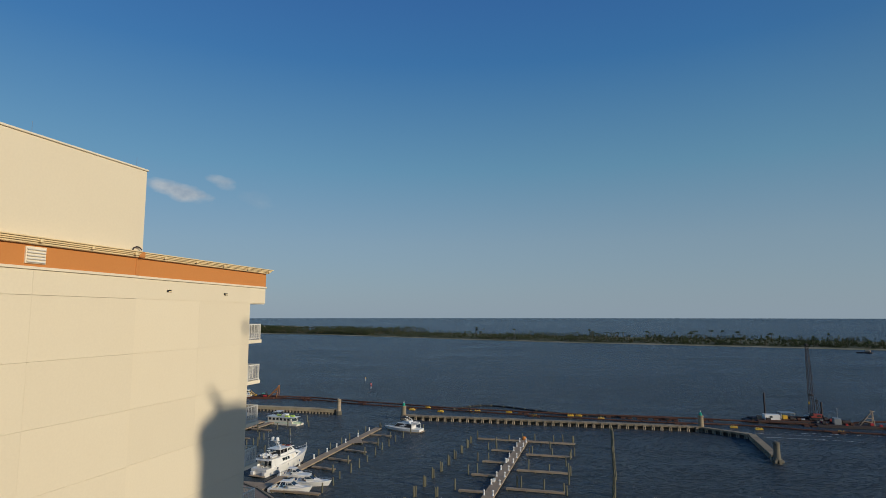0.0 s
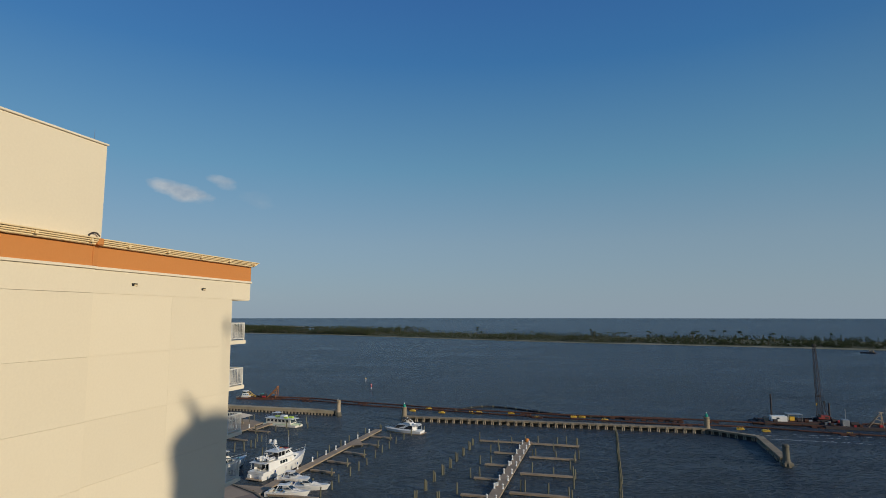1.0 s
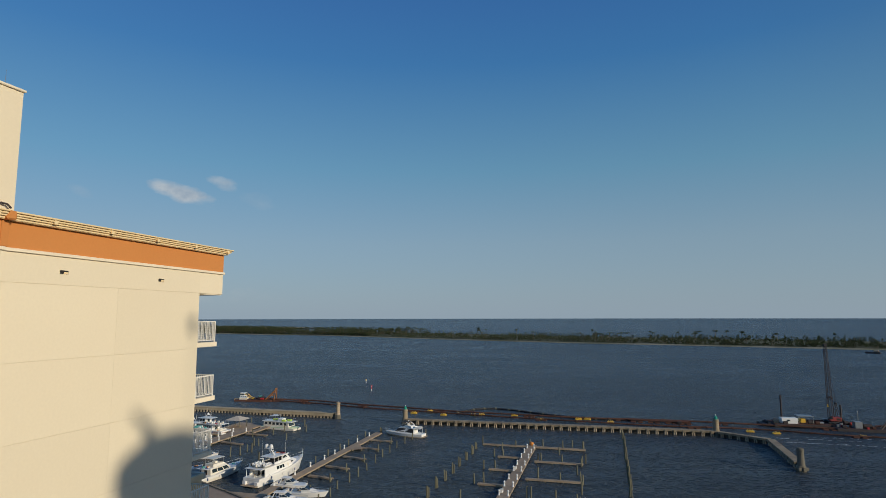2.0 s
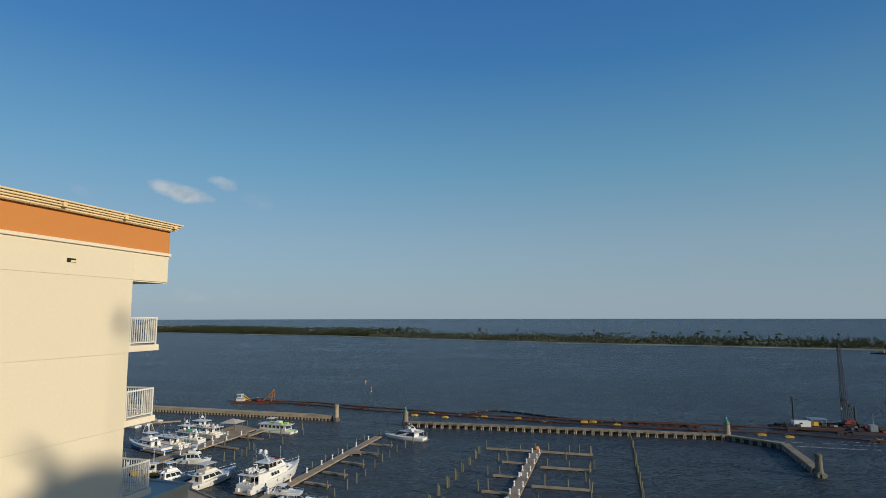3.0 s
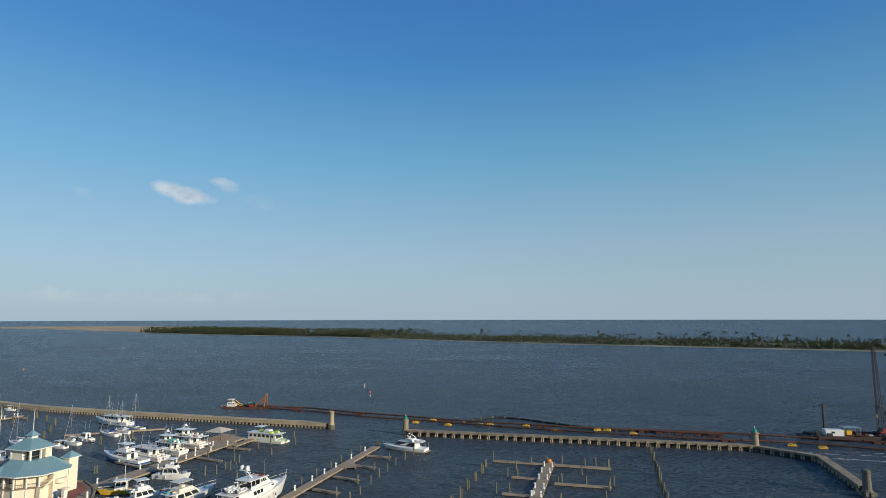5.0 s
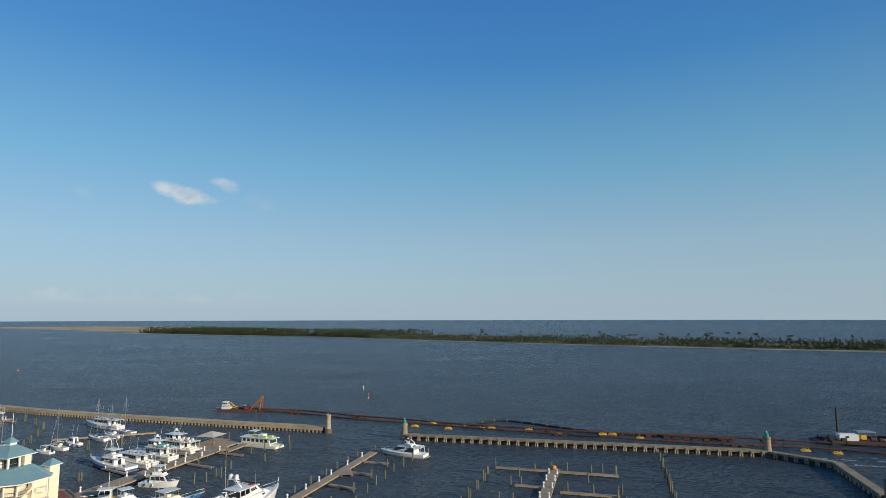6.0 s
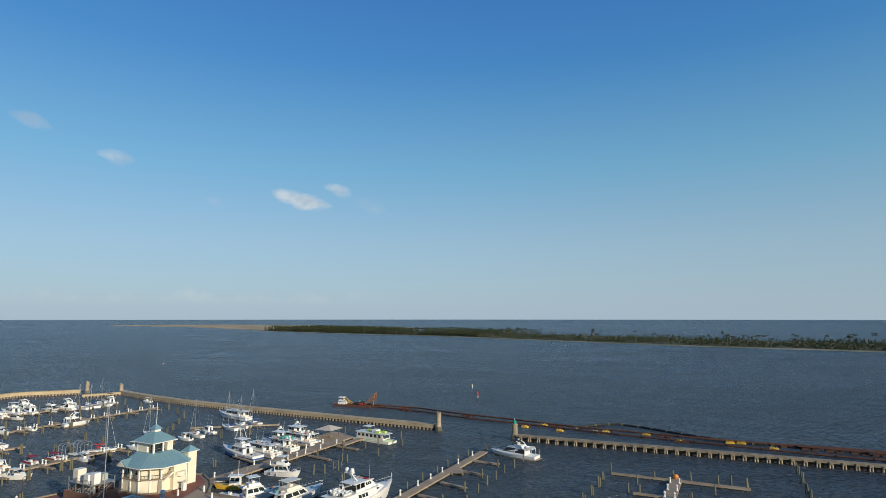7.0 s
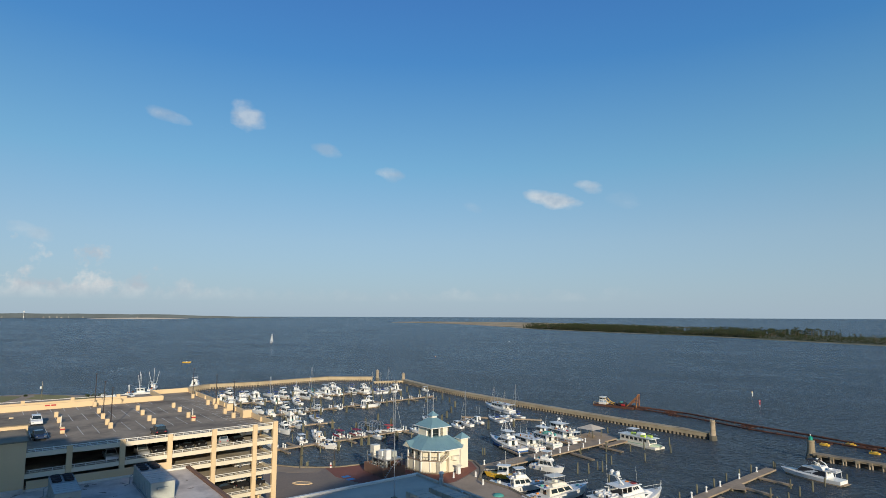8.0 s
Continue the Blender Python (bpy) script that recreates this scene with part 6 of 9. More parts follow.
def pile(x, y, tall=False, rng=random.Random(5)):
    ob = piece("mooring_post", (CLUSTER if x < -100 else TALL_PILE) if tall else PILE, None, pose(x, y, 0, rng.uniform(-2, 2), rng.uniform(-2, 2), rng.uniform(0, 360)) @ Matrix.Diagonal((1, 1, rng.uniform(0.82, 1.12), 1)))
    tagged(ob, "weathered grey-green wooden mooring post in the water", "mooring post", "mooring posts")


PED = finish(lathe([(0.32, 0), (0.30, 0.15), (0.22, 0.2), (0.20, 1.0), (0.30, 1.05), (0.28, 1.25), (0.06, 1.45)], 10), True)
PED.materials.append(M["gelcoat"])


def pedestal(x, y, z=0.8):
    ob = piece("power_pedestal", PED, None, pose(x, y, z))
    tagged(ob, "white bottle-shaped power pedestal on the dock", "power pedestal", "power pedestals")


def locker(x, y, turn, z=0.8):
    t = thing("dock_locker", "white dock box beside the walkway", "dock box", pose(x, y, z, 0, 0, turn), "dock boxes")
    part("body", box(-0.7, 0.7, -0.35, 0.35, 0, 0.6, bevel=0.04), "gelcoat", t)
    part("lid", box(-0.74, 0.74, -0.39, 0.39, 0.6, 0.72, bevel=0.04), "cream_gelcoat", t)


def side(a, b, f, off):
    """A point a fraction f along a run and off metres to its right."""
    a, b = Vector(a), Vector(b)
    d = (b - a).normalized()
    p = a.lerp(b, f) + Vector((d.y, -d.x)) * off
    return p.x, p.y


# the east dock: walkway with a T-head and fingers
t = thing("finger_dock", "grey planked dock with a T-head and narrow fingers", "dock")
A, B = (5.0, 136.0), (28.6, 223.6)
plank_dock(t, A, B, 3.0)
plank_dock(t, (11.4, 226.2), (28.0, 221.6), 1.3, name="finger")
plank_dock(t, (29.0, 221.2), (45.6, 216.4), 1.6, name="finger")
plank_dock(t, (15.1, 207.4), (24.0, 204.9), 1.2, name="finger")
plank_dock(t, (11.0, 191.7), (19.6, 189.3), 1.2, name="finger")
plank_dock(t, (6.9, 176.3), (15.2, 174.0), 1.2, name="finger")
plank_dock(t, (2.8, 160.7), (11.0, 158.4), 1.2, name="finger")
plank_dock(t, (26.0, 200.8), (40.3, 197.0), 1.3, name="finger")
plank_dock(t, (20.5, 181.0), (35.0, 177.2), 1.3, name="finger")
plank_dock(t, (15.4, 162.3), (30.1, 158.3), 1.3, name="finger")
plank_dock(t, (10.6, 144.5), (25.0, 140.6), 1.3, name="finger")
buoy = part("orange_buoy", lathe([(0.2, 0.8), (0.75, 1.1), (0.85, 1.5), (0.6, 1.95), (0.15, 2.1)], 12), "orange", None)
buoy.matrix_basis = pose(28.2, 222.4, 0)
tagged(buoy, "round orange buoy lying on the dock end", "buoy")
for f in (0.12, 0.22, 0.33, 0.42, 0.5, 0.6, 0.68, 0.78, 0.86, 0.94):
    for s in (-1.15, 1.15):
        pedestal(*side(A, B, f, s))
for f in (0.36, 0.62):
    locker(*side(A, B, f, -0.95), 75)
for x, y in ((11.4, 227.2), (17.4, 217.7), (22.7, 222.9), (27.6, 223.0), (32.0, 221.4), (35.8, 211.7), (38.4, 219.0), (41.9, 220.0), (45.4, 218.2), (44.9, 217.4), (27.3, 202.6), (28.2, 202.2), (34.5, 200.3), (40.2, 198.2), (39.6, 196.2),
             (24.3, 183.4), (30.0, 180.2), (35.4, 178.8), (35.6, 177.0), (18.6, 164.8), (19.6, 164.2), (25.2, 161.2), (30.2, 159.6), (30.6, 157.9), (16.9, 209.0), (9.6, 194.0), (6.0, 178.2), (1.8, 163.0), (8.6, 177.6), (14.0, 208.4), (13.0, 192.8), (41.8, 200.4), (36.4, 187.6), (33.2, 168.0)):
    pile(x, y, True)
# two free-standing rows
for x, y in ((-8.8, 156.5), (-6.6, 165.6), (-4.5, 174.2), (-2.1, 181.3), (0.1, 188.8), (2.2, 197.0), (4.6, 205.2), (6.9, 213.0), (8.4, 220.6), (-3.2, 156.6), (-10.8, 147)):
    pile(x, y, True)
    pile(x + 0.45, y + 0.5)
for x, y in ((64.7, 237.5), (62.4, 228.0), (59.2, 216.5), (57.2, 209.0), (55.2, 202.1), (53.0, 193.5), (50.6, 184.7), (49.0, 178.5), (47.4, 172.4), (45.0, 164.8), (42.7, 156.8), (40.4, 149.0)):
    pile(x, y, True)
    pile(x - 0.3, y + 0.6, True)

# the middle dock
t = thing("middle_dock", "long weathered plank dock with short fingers", "dock")
A2, B2 = (-51.5, 155.0), (-28.0, 246.0)
plank_dock(t, A2, B2, 2.8)
for a, b in (((-29.4, 233.2), (-21.4, 230.4)), ((-32.2, 220.9), (-24.6, 217.4)), ((-35.0, 207.6), (-27.4, 203.4)), ((-38.2, 195.3), (-30.8, 191.8)), ((-41.0, 184.6), (-33.6, 181.2)), ((-44.6, 172.0), (-36.4, 169.2)), ((-46.5, 160.5), (-33.0, 157.0))):
    plank_dock(t, a, b, 1.1, step=3.6, name="finger")
plank_dock(t, (-33.4, 223.0), (-32.0, 217.0), 3.4, name="landing")
plank_dock(t, (-62, 168), (-48.5, 164.5), 3.2, name="landing")
for f in (0.2, 0.32, 0.42, 0.52, 0.6, 0.68, 0.8, 0.92):
    pedestal(*side(A2, B2, f, -1.0))
for x, y in ((-9.6, 243.2), (-16.7, 229.6), (-19.1, 222.9), (-20.8, 215.4), (-22.6, 209.2), (-24.0, 201.8), (-25.5, 192.7), (-27.0, 185.7), (-28.6, 179.8), (-30.8, 173.6), (-31.3, 166.6), (-33, 160),
             (-32.6, 240.8), (-34.4, 233.2), (-36.4, 225.4), (-38.0, 217.6), (-40.4, 209.0), (-42.6, 200.6), (-27.6, 248.0), (-27.2, 248.4), (-21.6, 229.0), (-24.8, 216.2), (-27.6, 202.4), (-31.2, 190.6), (-34, 180), (-14.4, 237.0), (-36.8, 168.2)):
    pile(x, y)

# the west dock, with its fishing platform and shelter
t = thing("fishing_pier", "broad weathered plank pier with a platform at its end", "pier")
A3, B3 = (-96.8, 192.5), (-81.5, 252.0)
plank_dock(t, A3, B3, 5.6, 1.0)
plank_dock(t, (-88.5, 246.0), (-83.6, 266.0), 13.0, 1.0, name="platform")
plank_dock(t, (-78.0, 246.0), (-73.6, 263.5), 2.6, 1.0, name="landing")
for a, b in (((-79.5, 245.0), (-70.4, 241.6)), ((-83.4, 230.2), (-74.0, 225.6)), ((-88, 214), (-79, 211.4)), ((-106.8, 224.6), (-94.8, 217.4)), ((-104, 236.6), (-91.0, 232.0)), ((-103, 246.8), (-90, 243.6))):
    plank_dock(t, a, b, 1.0, step=4.2, name="finger")
for f in (0.1, 0.35, 0.48, 0.55, 0.62, 0.75, 0.9):
    pedestal(*side(A3, B3, f, -2.3), 1.0)
    pedestal(*side(A3, B3, f + 0.03, 2.3), 1.0)
for x, y in ((-106.4, 212.6), (-106.0, 213.2), (-80.7, 231.5), (-69.6, 217.2), (-70.3, 212.0), (-68.6, 226.0), (-69.2, 245.9), (-66.5, 251.9), (-75.7, 241.0), (-60.9, 262.4), (-72.9, 210.1), (-61.8, 205.0), (-61.4, 236.0), (-57.8, 252), (-67.8, 216.2), (-104, 272), (-102.6, 262), (-86, 271), (-70.4, 226.6)):
    pile(x, y, x > -100)


def shelter(x, y, turn):
    t = thing("pier_shelter", "open shelter with a pale pyramid roof on posts", "shelter", pose(x, y, 1.0, 0, 0, turn))
    for a in (-2.6, 2.6):
        for b in (-2.6, 2.6):
            part("post", box(a - 0.1, a + 0.1, b - 0.1, b + 0.1, 0, 3.0), "pile_wood", t)
    bm = bmesh.new()
    hip(bm, -3.7, 3.7, -3.7, 3.7, 2.95, 4.3, (0.2, 0.2))
    part("roof", bm, "shingle", t)
    part("bench", box(-1.5, 1.5, -0.3, 0.3, 0.4, 0.5), "deck_wood", t)
    for a in (-1.2, 1.2):
        part("bench_leg", box(a - 0.06, a + 0.06, -0.2, 0.2, 0, 0.4), "deck_wood", t)


shelter(-87.4, 257.5, -15)

# the basin's docks in the west
for a, b, label in (((-166, 170), (-150.4, 228.5), "plank dock with pontoon boats beside it"), ((-205, 174), (-185.6, 223.4), "plank dock between rows of small boats"), ((-226, 190), (-199.6, 311.5), "long plank dock across the basin"), ((-268, 205), (-234.0, 325.0), "plank dock behind the moored cruisers")):
    t = thing("basin_dock", label, "dock", group="basin docks")
    m, L = plank_dock(t, a, b, 2.2)
    k = 8.0
    i = 0
    while k < L - 2:
        for s in (-1, 1):
            if (i + (s > 0)) % 2 == 0:
                p = m @ Vector((k, s * 1.1, 0))
                q = m @ Vector((k, s * 7.5, 0))
                plank_dock(t, p.xy, q.xy, 0.9, step=3.1, name="finger")
            g = m @ Vector((k + 1.5, s * 0.85, 0))
            pedestal(g.x, g.y)
            h = m @ Vector((k + 3.2, s * (9.5 + (i % 3)), 0))
            pile(h.x, h.y, i % 2 == 0)
        k += 6.2
        i += 1
for x, y in ((-148, 200), (-143.5, 214), (-141, 226), (-138, 238), (-146.5, 240), (-151, 252), (-156, 263), (-162, 275), (-170, 290), (-181, 301), (-128, 252), (-122, 262), (-176, 240), (-172, 228), (-168, 218), (-143, 168.5), (-137.5, 166), (-132, 171.5)):
    pile(x, y, True)
t = thing("sail_dock", "narrow plank dock with sailing boats moored", "dock")
plank_dock(t, (-150, 266), (-118, 279.5), 1.6)
plank_dock(t, (-143.5, 252), (-146, 264), 1.4)

# ---- boats ----
def hull_rings(L, B, fb, fs, lo, hi, rake=0.0):
    """Sections of a planing hull from stern to bow; lo and hi: heights as fractions of the side."""
    rings = []
    for i in range(13):
        u = i / 12
        full = 1.0 if u < 0.42 else max(0.02, 1 - ((u - 0.42) / 0.58) ** 2.4)
        w = B / 2 * full * (0.9 + 0.1 * min(1, u / 0.3))
        sheer = fs + (fb - fs) * u ** 1.8
        x = -L / 2 + L * u
        ring = []
        for f in (lo, (lo + hi) / 2, hi):
            flare = (0.80 - 0.42 * u ** 2) + (0.20 + 0.42 * u ** 2) * max(0, f) ** 0.8
            ring.append((x - rake * u ** 6 * (1 - max(0, f)) * L * 0.1, w * flare, -0.35 + (sheer + 0.35) * f if f >= 0 else -0.5))
        rings.append(ring)
    return rings


def hull_part(name, t, L, B, fb, fs, mat, lo=0.2, hi=1.0, deck=True, grow=0.0, label=""):
    rings = hull_rings(L + grow, B + grow, fb, fs, lo, hi, 1.0)
    bm = bmesh.new()
    rows = []
    for ring in rings:
        rows.append([bm.verts.new((x, y, z)) for x, y, z in ring] + [bm.verts.new((x, -y, z)) for x, y, z in ring[::-1]])
    for a, b in zip(rows, rows[1:]):
        for j in range(5):
            bm.faces.new((a[j], a[j + 1], b[j + 1], b[j]))
        bm.faces.new((a[5], a[0], b[0], b[5]))
    bm.faces.new(rows[0])
    bm.faces.new(rows[-1][::-1])
    return part(name, bm, mat, t, label)


def cabin(t, name, x0, x1, w, z0, z1, rake_f=0.8, rake_b=0.1, w_top=None, w_bow=0.8, mat="gelcoat", panes=3, front=True, v=(0.35, 0.82), back=False):
    low, high = tapered(x0, x1, w, z0, z1, rake_f, rake_b, w_top or w * 0.86, w_bow)
    bm = bmesh.new()
    quad8(bm, low, high)
    bmesh.ops.bevel(bm, geom=bm.edges[:], offset=min(0.08, (z1 - z0) * 0.15), segments=1, affect="EDGES")
    c = part(name, bm, mat, t)
    for s in (0, 2):
        for i in range(panes):
            u0, u1 = 0.08 + 0.86 * i / panes, 0.08 + 0.86 * (i + 0.86) / panes
            part("window", on_face(low, high, s, u0, u1, *v), "glass", c)
    if front:
        for u0, u1 in ((0.05, 0.33), (0.36, 0.64), (0.67, 0.95)):
            part("windscreen", on_face(low, high, 1, u0, u1, 0.25, 0.9), "glass", c)
    if back:
        part("door", on_face(low, high, 3, 0.35, 0.65, 0.02, 0.85), "glass", c)
    return c


def deck_rail(t, L, B, fb, fs, u0=0.45, h=0.7, step=0.09):
    rings = hull_rings(L, B, fb, fs, 0.2, 1.0, 1.0)
    for s in (1, -1):
        pts = []
        for i in range(13):
            if i / 12 >= u0:
                x, y, z = rings[i][2]
                pts.append((x - 0.05, s * max(0.05, y - 0.08), z + h))
        bm = chain(pts, 0.03, 5)
        for p in pts[::3]:
            tube((p[0], p[1], p[2] - h), p, 0.022, 0.022, 5, bm)
        part("bow_rail", bm, "alu", t)


def radar_mast(t, x, z, h=2.2, domes=2):
    part("radar_arch", chain([(x - 0.5, -1.0, z), (x, -0.8, z + h * 0.6), (x, 0.8, z + h * 0.6), (x - 0.5, 1.0, z)], 0.09, 6), "gelcoat", t)
    part("mast", tube((x, 0, z + h * 0.6), (x - 0.2, 0, z + h * 1.3), 0.08, 0.05, 6), "gelcoat", t)
    for i in range(domes):
        y = (i - (domes - 1) / 2) * 1.1
        part("radar_dome", lathe([(0.1, z + h * .62), (.42, z + h * .66), (.48, z + h * .85), (.36, z + h * 1.02), (.08, z + h * 1.1)], 10, at=(x, y)), "gelcoat", t)
    for y in (-1.1, 1.2):
        part("antenna", tube((x - 0.2, y, z + 0.2), (x - 0.7, y, z + h * 2.3), 0.025, 0.012, 4), "gelcoat", t)


def fenders(t, L, B, z, n=3):
    for i in range(n):
        for s in (-1, 1):
            part("fender", lathe([(0.08, z - 0.75), (0.15, z - 0.65), (0.15, z - 0.15), (0.06, z - 0.02)], 7, at=(-L * 0.3 + i * L * 0.22, s * (B / 2 + 0.1))), "gelcoat" if i % 2 else "navy", t)


def boat(name, label, m, group=""):
    return thing(name, label, "boat", m, group)


def at_two(stern, bow):
    """The pose of a boat lying from stern to bow, and its length."""
    a, b = Vector(stern), Vector(bow)
    c = (a + b) / 2
    return pose(c.x, c.y, 0, 0, 0, math.degrees(math.atan2(b.y - a.y, b.x - a.x))), (b - a).length


def big_yacht(stern, bow):
    m, L = at_two(stern, bow)
    t = boat("motor_yacht", "large white tri-deck motor yacht with tenders on its upper deck", m)
    B, fb, fs = 6.2, 4.1, 2.3
    hull_part("bottom_paint", t, L, B, fb, fs, "bottom", -0.01, 0.16, grow=0.02)
    hull_part("hull", t, L, B, fb, fs, "gelcoat", 0.13, 1.0)
    hull_part("rub_rail", t, L, B, fb, fs, "gelcoat", 0.80, 0.86, grow=0.14)

    def shell(name, low, high, bevel=0.12):
        bm = bmesh.new()
        quad8(bm, low, high)
        bmesh.ops.bevel(bm, geom=bm.edges[:], offset=bevel, segments=2, affect="EDGES")
        return part(name, bm, "gelcoat", t)
    # full-beam main saloon, stepping forward into the raised foredeck trunk
    low, high = tapered(-7.4, 3.4, 5.7, 2.2, 4.5, 0.9, -0.3, 5.3, 0.86)
    c = shell("main_saloon", low, high)
    for side_no in (0, 2):
        for u0, u1 in ((0.34, 0.44), (0.46, 0.56), (0.58, 0.66)) if side_no == 0 else ((0.34, 0.42), (0.44, 0.54), (0.56, 0.66)):
            part("window", on_face(low, high, side_no, u0, u1, 0.42, 0.80), "glass", c)
        part("side_door", on_face(low, high, side_no, 0.80, 0.86, 0.05, 0.78), "cream_gelcoat", c)
    part("saloon_door", on_face(low, high, 3, 0.3, 0.7, 0.02, 0.85), "glass", c)
    low, high = tapered(2.2, 8.6, 5.0, 2.9, 4.55, 3.6, 0, 4.4, 0.36)
    c = shell("foredeck_trunk", low, high)
    for side_no in (0, 2):
        for k in range(3):
            u = 0.12 + 0.15 * k if side_no == 0 else 0.88 - 0.15 * k
            part("window", on_face(low, high, side_no, u - 0.055, u + 0.055, 0.46, 0.86), "glass", c)
    part("aft_deck", box(-10.6, -7.2, -2.7, 2.7, 2.15, 2.3, bevel=0.04), "deck_wood", t)
    for s in (-2.62, 2.62):
        part("quarter_wing", box(-9.0, -7.2, s - 0.08, s + 0.08, 2.2, 4.45, bevel=0.05), "gelcoat", t)
    up = part("boat_deck", box(-10.8, 3.0, -2.9, 2.9, 4.46, 4.64, bevel=0.06), "gelcoat", t)
    for s in (-2.5, 2.5):
        part("stanchion", tube((-10.4, s, 2.2), (-10.4, s, 4.5), 0.07, 0.07, 6), "gelcoat", up)
    # pilothouse forward, open skylounge aft under the hardtop
    low, high = tapered(-1.4, 3.2, 4.7, 4.62, 6.4, 1.9, 0.0, 4.2, 0.8)
    c = shell("pilothouse", low, high, 0.1)
    for side_no in (0, 2):
        for k in range(3):
            u = 0.2 + 0.22 * k if side_no == 0 else 0.8 - 0.22 * k
            part("window", on_face(low, high, side_no, u - 0.085, u + 0.085, 0.5, 0.88), "glass", c)
    for u0, u1 in ((0.05, 0.33), (0.36, 0.64), (0.67, 0.95)):
        part("windscreen", on_face(low, high, 1, u0, u1, 0.4, 0.9), "glass", c)
    # black panel paints the shade inside the open lounge
    part("lounge_back", box(-1.46, -1.40, -2.0, 2.0, 4.7, 6.3), "black", t, "black panel for the shade inside the open lounge")
    for s in (-2.2, 2.2):
        part("lounge_side", box(-4.6, -1.4, s - 0.06, s + 0.06, 4.62, 5.3, bevel=0.03), "gelcoat", t)
        for x in (-4.5, -3.0):
            part("hardtop_post", tube((x, s, 5.3), (x, s * 0.96, 6.42), 0.07, 0.07, 6), "gelcoat", t)
    part("settee", box(-4.3, -2.2, -1.6, 1.6, 4.66, 5.15, bevel=0.08), "black", t)
    part("hardtop", box(-5.2, 1.7, -2.35, 2.35, 6.42, 6.62, bevel=0.08), "gelcoat", t)
    part("sunpad", box(-0.2, 0.9, -1.5, -0.3, 6.62, 6.82, bevel=0.06), "barn_red", t, "red covered sunpad")
    part("raft_cover", box(-0.2, 0.6, 0.5, 1.2, 6.62, 6.78, bevel=0.06), "orange", t, "orange life raft cover")
    part("top_screen", box(1.0, 1.25, -1.9, 1.9, 6.62, 7.0, bevel=0.05), "glass", t)
    # raked mast with its satellite domes
    for s in (-0.5, 0.5):
        part("mast_leg", tube((-2.4, s, 6.6), (-4.4, s * 0.6, 8.9), 0.16, 0.12, 7), "gelcoat", t)
    part("mast_table", box(-5.0, -3.9, -1.3, 1.3, 8.8, 8.95, bevel=0.04), "gelcoat", t)
    part("radar_bar", box(-3.6, -3.3, -0.9, 0.9, 8.0, 8.2, bevel=0.05), "gelcoat", t)
    for y in (-0.8, 0.8):
        part("satellite_dome", lathe([(0.3, 8.95), (0.50, 9.15), (0.54, 9.5), (0.42, 9.85), (0.12, 10.02)], 12, at=(-4.5, y)), "gelcoat", t)
    for x, y, h in ((-4.8, 2.0, 11.5), (0.4, -2.0, 10.6), (-4.9, -2.0, 10.4)):
        part("antenna", tube((x, y, 6.6), (x - 0.3, y, h), 0.03, 0.014, 4), "gelcoat", t)
    for i, (x, y) in enumerate(((-7.3, -1.8), (-7.8, 0.0), (-7.5, 1.8))):
        d = part("tender", box(x - 1.5, x + 1.0, y - 0.42, y + 0.42, 4.74, 5.02, bevel=0.1), "cream_gelcoat", t, "white inflatable tender on the boat deck")
        part("tube", chain([(x - 1.7, y - .62, 5.12), (x + .6, y - .62, 5.14), (x + 1.25, y - .36, 5.24), (x + 1.55, y, 5.3), (x + 1.25, y + .36, 5.24), (x + .6, y + .62, 5.14), (x - 1.7, y + .62, 5.12)], 0.27, 8), "gelcoat", d)
        part("console", box(x - 0.4, x, y - 0.2, y + 0.2, 5.0, 5.6, bevel=0.05), "gelcoat", d)
        part("engine", box(x - 2.0, x - 1.6, y - .2, y + .2, 4.9, 5.6, bevel=0.06), "cream_gelcoat" if i % 2 else "black", d)
    part("davit", chain([(-5.6, 0.9, 4.64), (-5.6, 0.9, 6.2), (-7.0, 0.9, 6.5)], 0.09, 6), "gelcoat", t)
    for s in (-2.8, 2.8):
        part("upper_rail", chain([(-10.7, s, 5.35), (-7, s, 5.4), (-3.0, s, 5.45)], 0.035, 5), "alu", t)
    deck_rail(t, L, B, fb, fs, 0.6)
    part("swim_platform", box(-L / 2 - 1.3, -L / 2, -2.5, 2.5, 0.4, 0.6, bevel=0.04), "deck_wood", t)
    for s in (-1, 1):
        part("stern_stair", box(-L / 2 - 0.5, -L / 2 + 0.8, s * 1.5, s * 2.6, 0.6, 1.5, bevel=0.05), "gelcoat", t)
    part("bow_staff", tube((L / 2 - 0.5, 0, 4.0), (L / 2 - 0.2, 0, 5.6), 0.08, 0.05, 5), "gelcoat", t)
    part("anchor_windlass", box(L / 2 - 2.4, L / 2 - 1.8, -0.3, 0.3, 3.9, 4.3, bevel=0.06), "steel", t)
    clutter(t, -10.2, -8.0, 4.0, 2.3, 77)
    fenders(t, L, B, 2.2)


